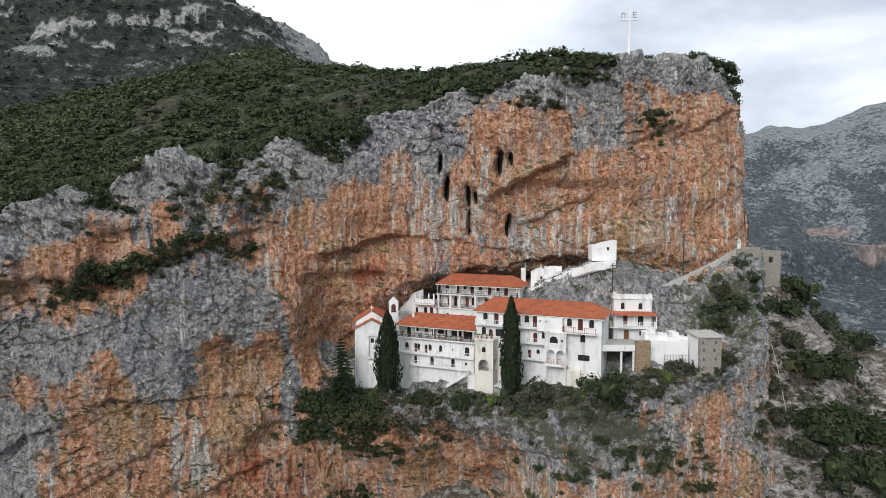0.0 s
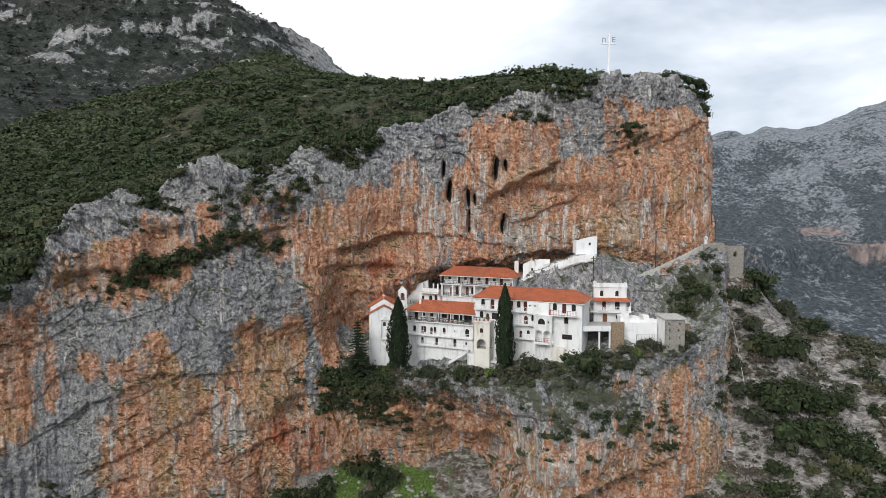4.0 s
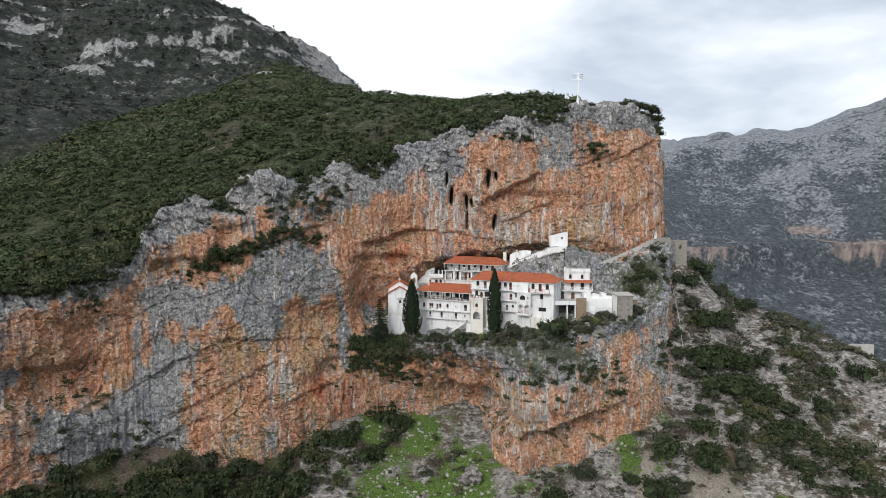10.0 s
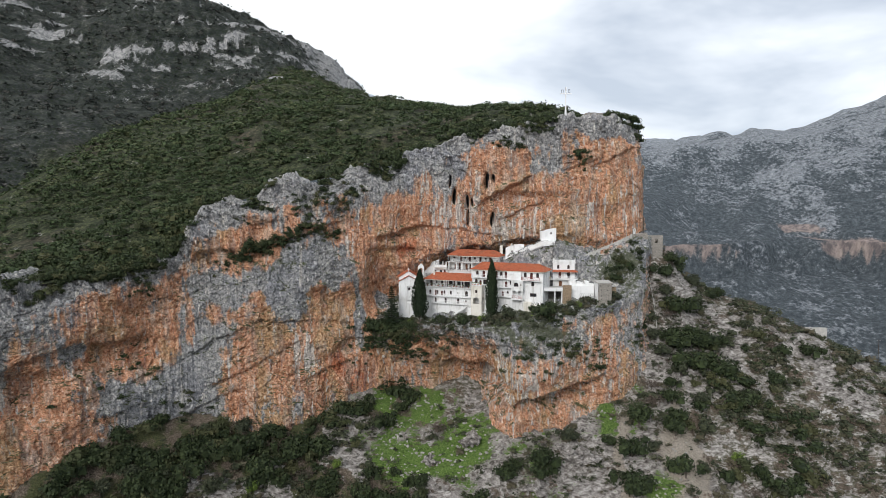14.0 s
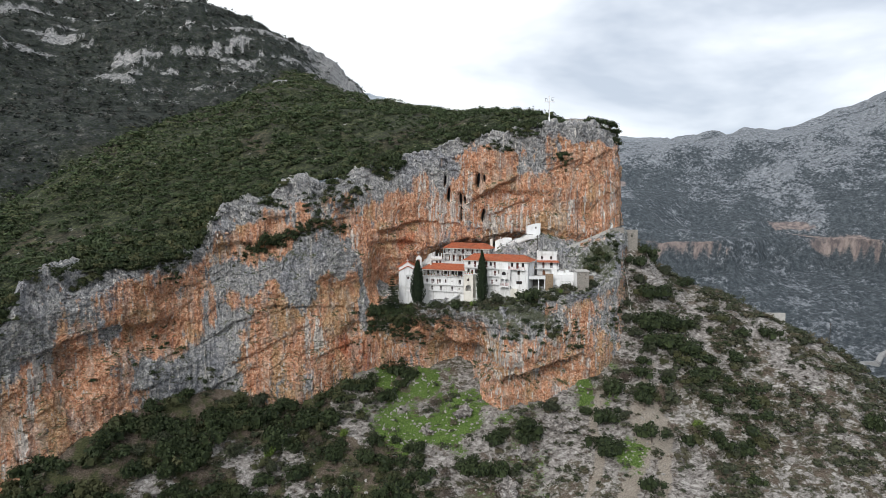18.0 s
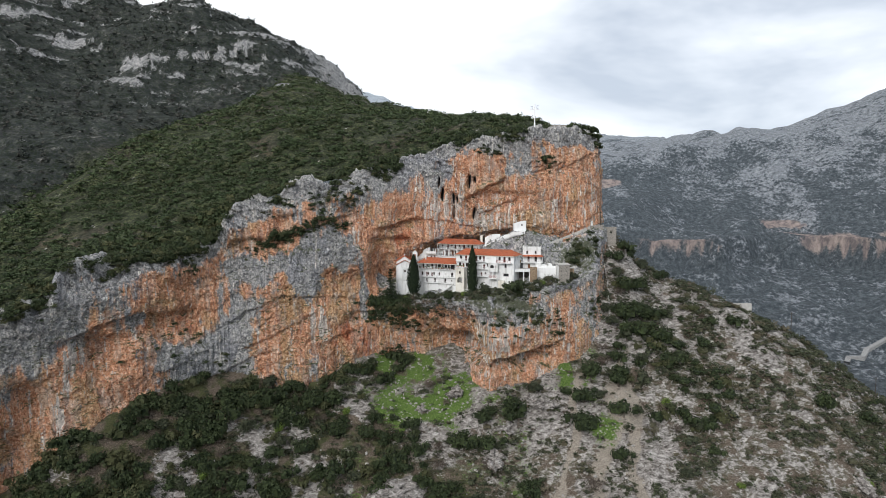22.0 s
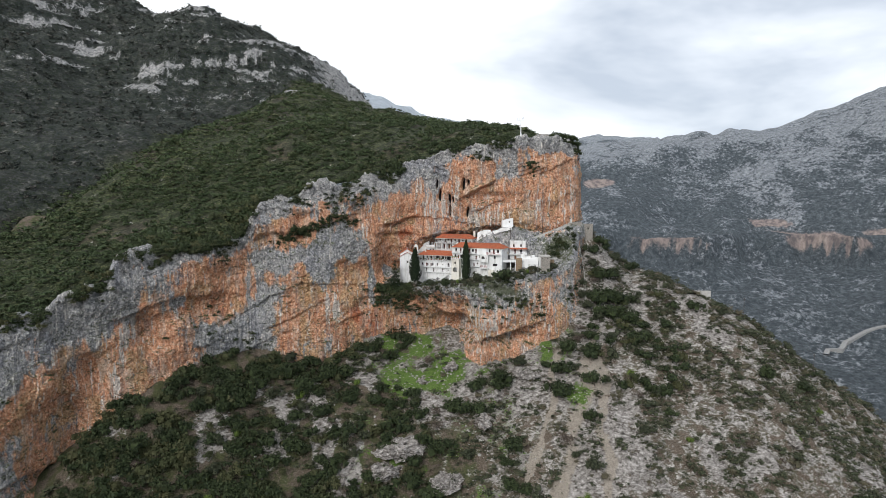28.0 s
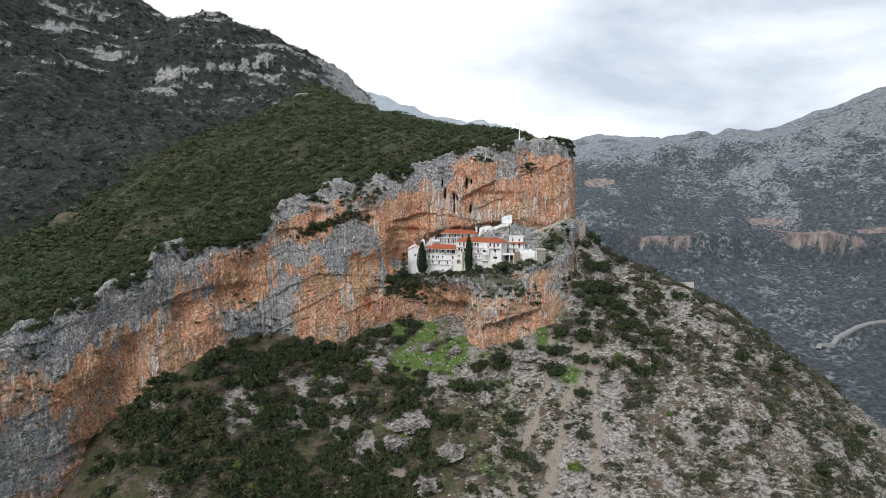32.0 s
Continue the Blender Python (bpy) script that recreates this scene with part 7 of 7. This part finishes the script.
plant_stuff("terrace_garden", spots, rng.uniform(0.5, 1.6, len(spots)), FINE_CLOUDS, OLIVE, "garden shrubs along the monastery terrace edge", "shrubs", rng, 0.9)
spots = [on_ledge(x, np.interp(x, [-22, -17, 2, 18, 36, 46], [108, 106, 95, 90, 92, 95]) + rng.uniform(0.5, 6)) for x in rng.uniform(-8, 46, 130)]
plant_stuff("terrace_grass", spots, rng.uniform(0.3, 0.7, len(spots)), NEAR_CLOUDS, FRESH, "bright green grass tufts on the terrace", "grass", rng, 0.5)
for model, x, y, s in ((PALE_OAKS[0], 15.5, 93.5, 0.85), (OAKS[1], 25.5, 92.0, 0.85), (OAKS[3], 3.2, 97.0, 0.5), (PALE_OAKS[1], -2.2, 99.8, 0.55), (FRESHLY[0], 36.0, 94.0, 0.5), (OAKS[2], 0.5, 98.0, 0.5), (OAKS[3], -4.0, 101.0, 0.42), (FRESHLY[0], 7.5, 95.0, 0.55), (OAKS[0], -19.0, 106.0, 0.6), (OAKS[4], -22.5, 108.0, 0.75), (PALE_OAKS[1], 46.5, 99.0, 0.7), (FRESHLY[0], -12.6, 107.5, 0.55)):
    g = on_ledge(x, y)
    plant(model, float(g[0]), float(g[1]), float(g[2]) - 0.2, s, 31 * x, "garden trees")
# small pines along the crest
for k, (x, y, s) in enumerate(((60.5, 131, 0.62), (57, 130, 0.6), (62, 133, 0.5), (52, 127, 0.5), (49, 126, 0.42), (55, 129, 0.55), (41, 122, 0.4), (36, 121, 0.35), (31, 122, 0.6), (28, 123, 0.55), (25, 124, 0.7), (22, 125, 0.6), (17, 127, 0.6), (9, 130, 0.6), (14, 132, 0.6), (-10, 128, 0.5), (-28, 121, 0.5), (-52, 111, 0.45), (-18, 124, 0.6), (4, 129, 0.6), (20, 124, 0.55), (-40, 112, 0.5), (-33, 116, 0.55))):
    i = np.argmin((HILL[..., 0] - x) ** 2 + (HILL[..., 1] - y) ** 2)
    plant(OAKS[k % 5], x, y, float(HILL.reshape(-1, 3)[i, 2]) - 0.3, s, 47 * k, "trees on the crest")
# potted plants on the gallery floor
pot = thing("potted_plant", "green potted plant on the gallery floor", "plant")
bm = bmesh.new()
bmesh.ops.create_cone(bm, cap_ends=True, segments=10, radius1=0.14, radius2=0.2, depth=0.36, matrix=Matrix.Translation((0, 0, 0.18)))
part("pot", bm, TILE, pot)
c = leaf_cloud(rng, 60, 0.22, 3, cores=0) * 0.42 + (0, 0, 0.34)
me = bpy.data.meshes.new("leaves")
fill_mesh(me, c, tri_faces(len(c) // 3))
me.materials.append(FRESH)
leaves = new("leaves", me)
leaves.parent = pot
pot["group"] = "potted plants"
first = True
for x in (-14.9, -13.4, -12.3, -11.3, -9.9, -8.3, -7.4, -6.2, -5.2, -4.0, -3.2, -1.4):
    m = SITE @ pose(x, 0.1, 77.222)
    s = 0.8 + 0.5 * ((x * 7.3) % 1)
    if first:
        pot.matrix_world, first = m, False
    else:
        copy_thing(pot, m)
for x, y in ((0.8, -2.2), (1.5, -2.3), (2.4, -2.2), (3.2, -2.0)):
    copy_thing(pot, SITE @ pose(x, y, 78.5))


# ---- roads, pipe and poles beyond the crag ----
def ribbon(name, pts, width, height_of, mat, label, category, lift=0.25, thick=0.4):
    """A strip of paving that follows the ground under a line of (x, y)."""
    pts = [Vector((*p, 0)) for p in pts]
    dense = []
    for a, b in zip(pts, pts[1:]):
        dense += [a.lerp(b, k / 8) for k in range(8)]
    dense.append(pts[-1])
    bm = bmesh.new()
    rows = []
    heights = np.array([height_of(q.x, q.y) for q in dense])
    heights = np.convolve(np.pad(heights, 6, mode="edge"), np.hanning(15)[1:-1] / np.hanning(15).sum(), mode="valid")
    for i, q in enumerate(dense):
        t = (dense[min(i + 1, len(dense) - 1)] - dense[max(i - 1, 0)]).normalized()
        across = Vector((-t.y, t.x, 0)) * width / 2
        z = float(heights[i]) + lift
        rows.append([bm.verts.new(q + across * s + Vector((0, 0, z - d))) for s, d in ((-1, thick), (-1, 0), (1, 0), (1, thick))])
    for r0, r1 in zip(rows, rows[1:]):
        for j in range(3):
            bm.faces.new((r0[j], r0[j + 1], r1[j + 1], r1[j]))
    bmesh.ops.recalc_face_normals(bm, faces=bm.faces)
    me = bpy.data.meshes.new(name)
    bm.to_mesh(me)
    bm.free()
    me.materials.append(mat)
    return tagged(new(name, me), label, category, kind="structure")


def far_z(x, y):
    i, j = np.unravel_index(np.argmin((FAR[..., 0] - x) ** 2 + (FAR[..., 1] - y) ** 2), FAR.shape[:2])
    return float(FAR[i, j, 2])


ASPHALT = speckled("pale_worn_asphalt", (0.20, 0.20, 0.20), (0.30, 0.30, 0.295), 0.8, 0.9)
ribbon("road", [(126, 128), (119, 121), (112, 119), (104, 126)], 4.5, surface_z, ASPHALT, "short stretch of pale road on the spur", "road", 0.9, 2.5)
ribbon("far_road", [(470, 566), (480, 578), (492, 572), (505, 584), (540, 594), (580, 600), (640, 618), (720, 640)], 5.5, far_z, ASPHALT, "pale winding road in the valley below", "road", 2.5, 8.0)
parapet = thing("retaining_wall", "pale concrete retaining wall beside the road on the spur", "wall", pose(113, 117.6, surface_z(113, 117.6), 0, 0, -6))
bm = bmesh.new()
wobbly_box(bm, -4.5, 7.5, -0.3, 0.3, -3.0, 1.3, 0.08, 91, 6)
part("wall", bm, CONCRETE, parapet)
pole(152, 92, surface_z(152, 92), 9.0)
pole(131, 108, surface_z(131, 108), 9.0)
for dx in (-0.4, 0.4):
    wire("overhead_wire", (152 + dx, 92, surface_z(152, 92) + 8.8), (131 + dx, 108, surface_z(131, 108) + 8.8), 0.8, 0.03)
PIPE = material("white_plastic_pipe", (0.55, 0.55, 0.53), 0.5)
bm = bmesh.new()
drop = [(61.6, 116.5, 84.5), (62.4, 114.0, 78.0), (63.0, 111.0, 70.5), (62.4, 106.0, 62.0), (61.0, 100.0, 55.5)]
for a, b in zip(drop, drop[1:]):
    rod(bm, a, b, 0.055, 6)
me = bpy.data.meshes.new("drain_pipe")
bm.to_mesh(me)
bm.free()
me.materials.append(PIPE)
tagged(new("drain_pipe", me), "thin white pipe hanging down the steep slope", "pipe")
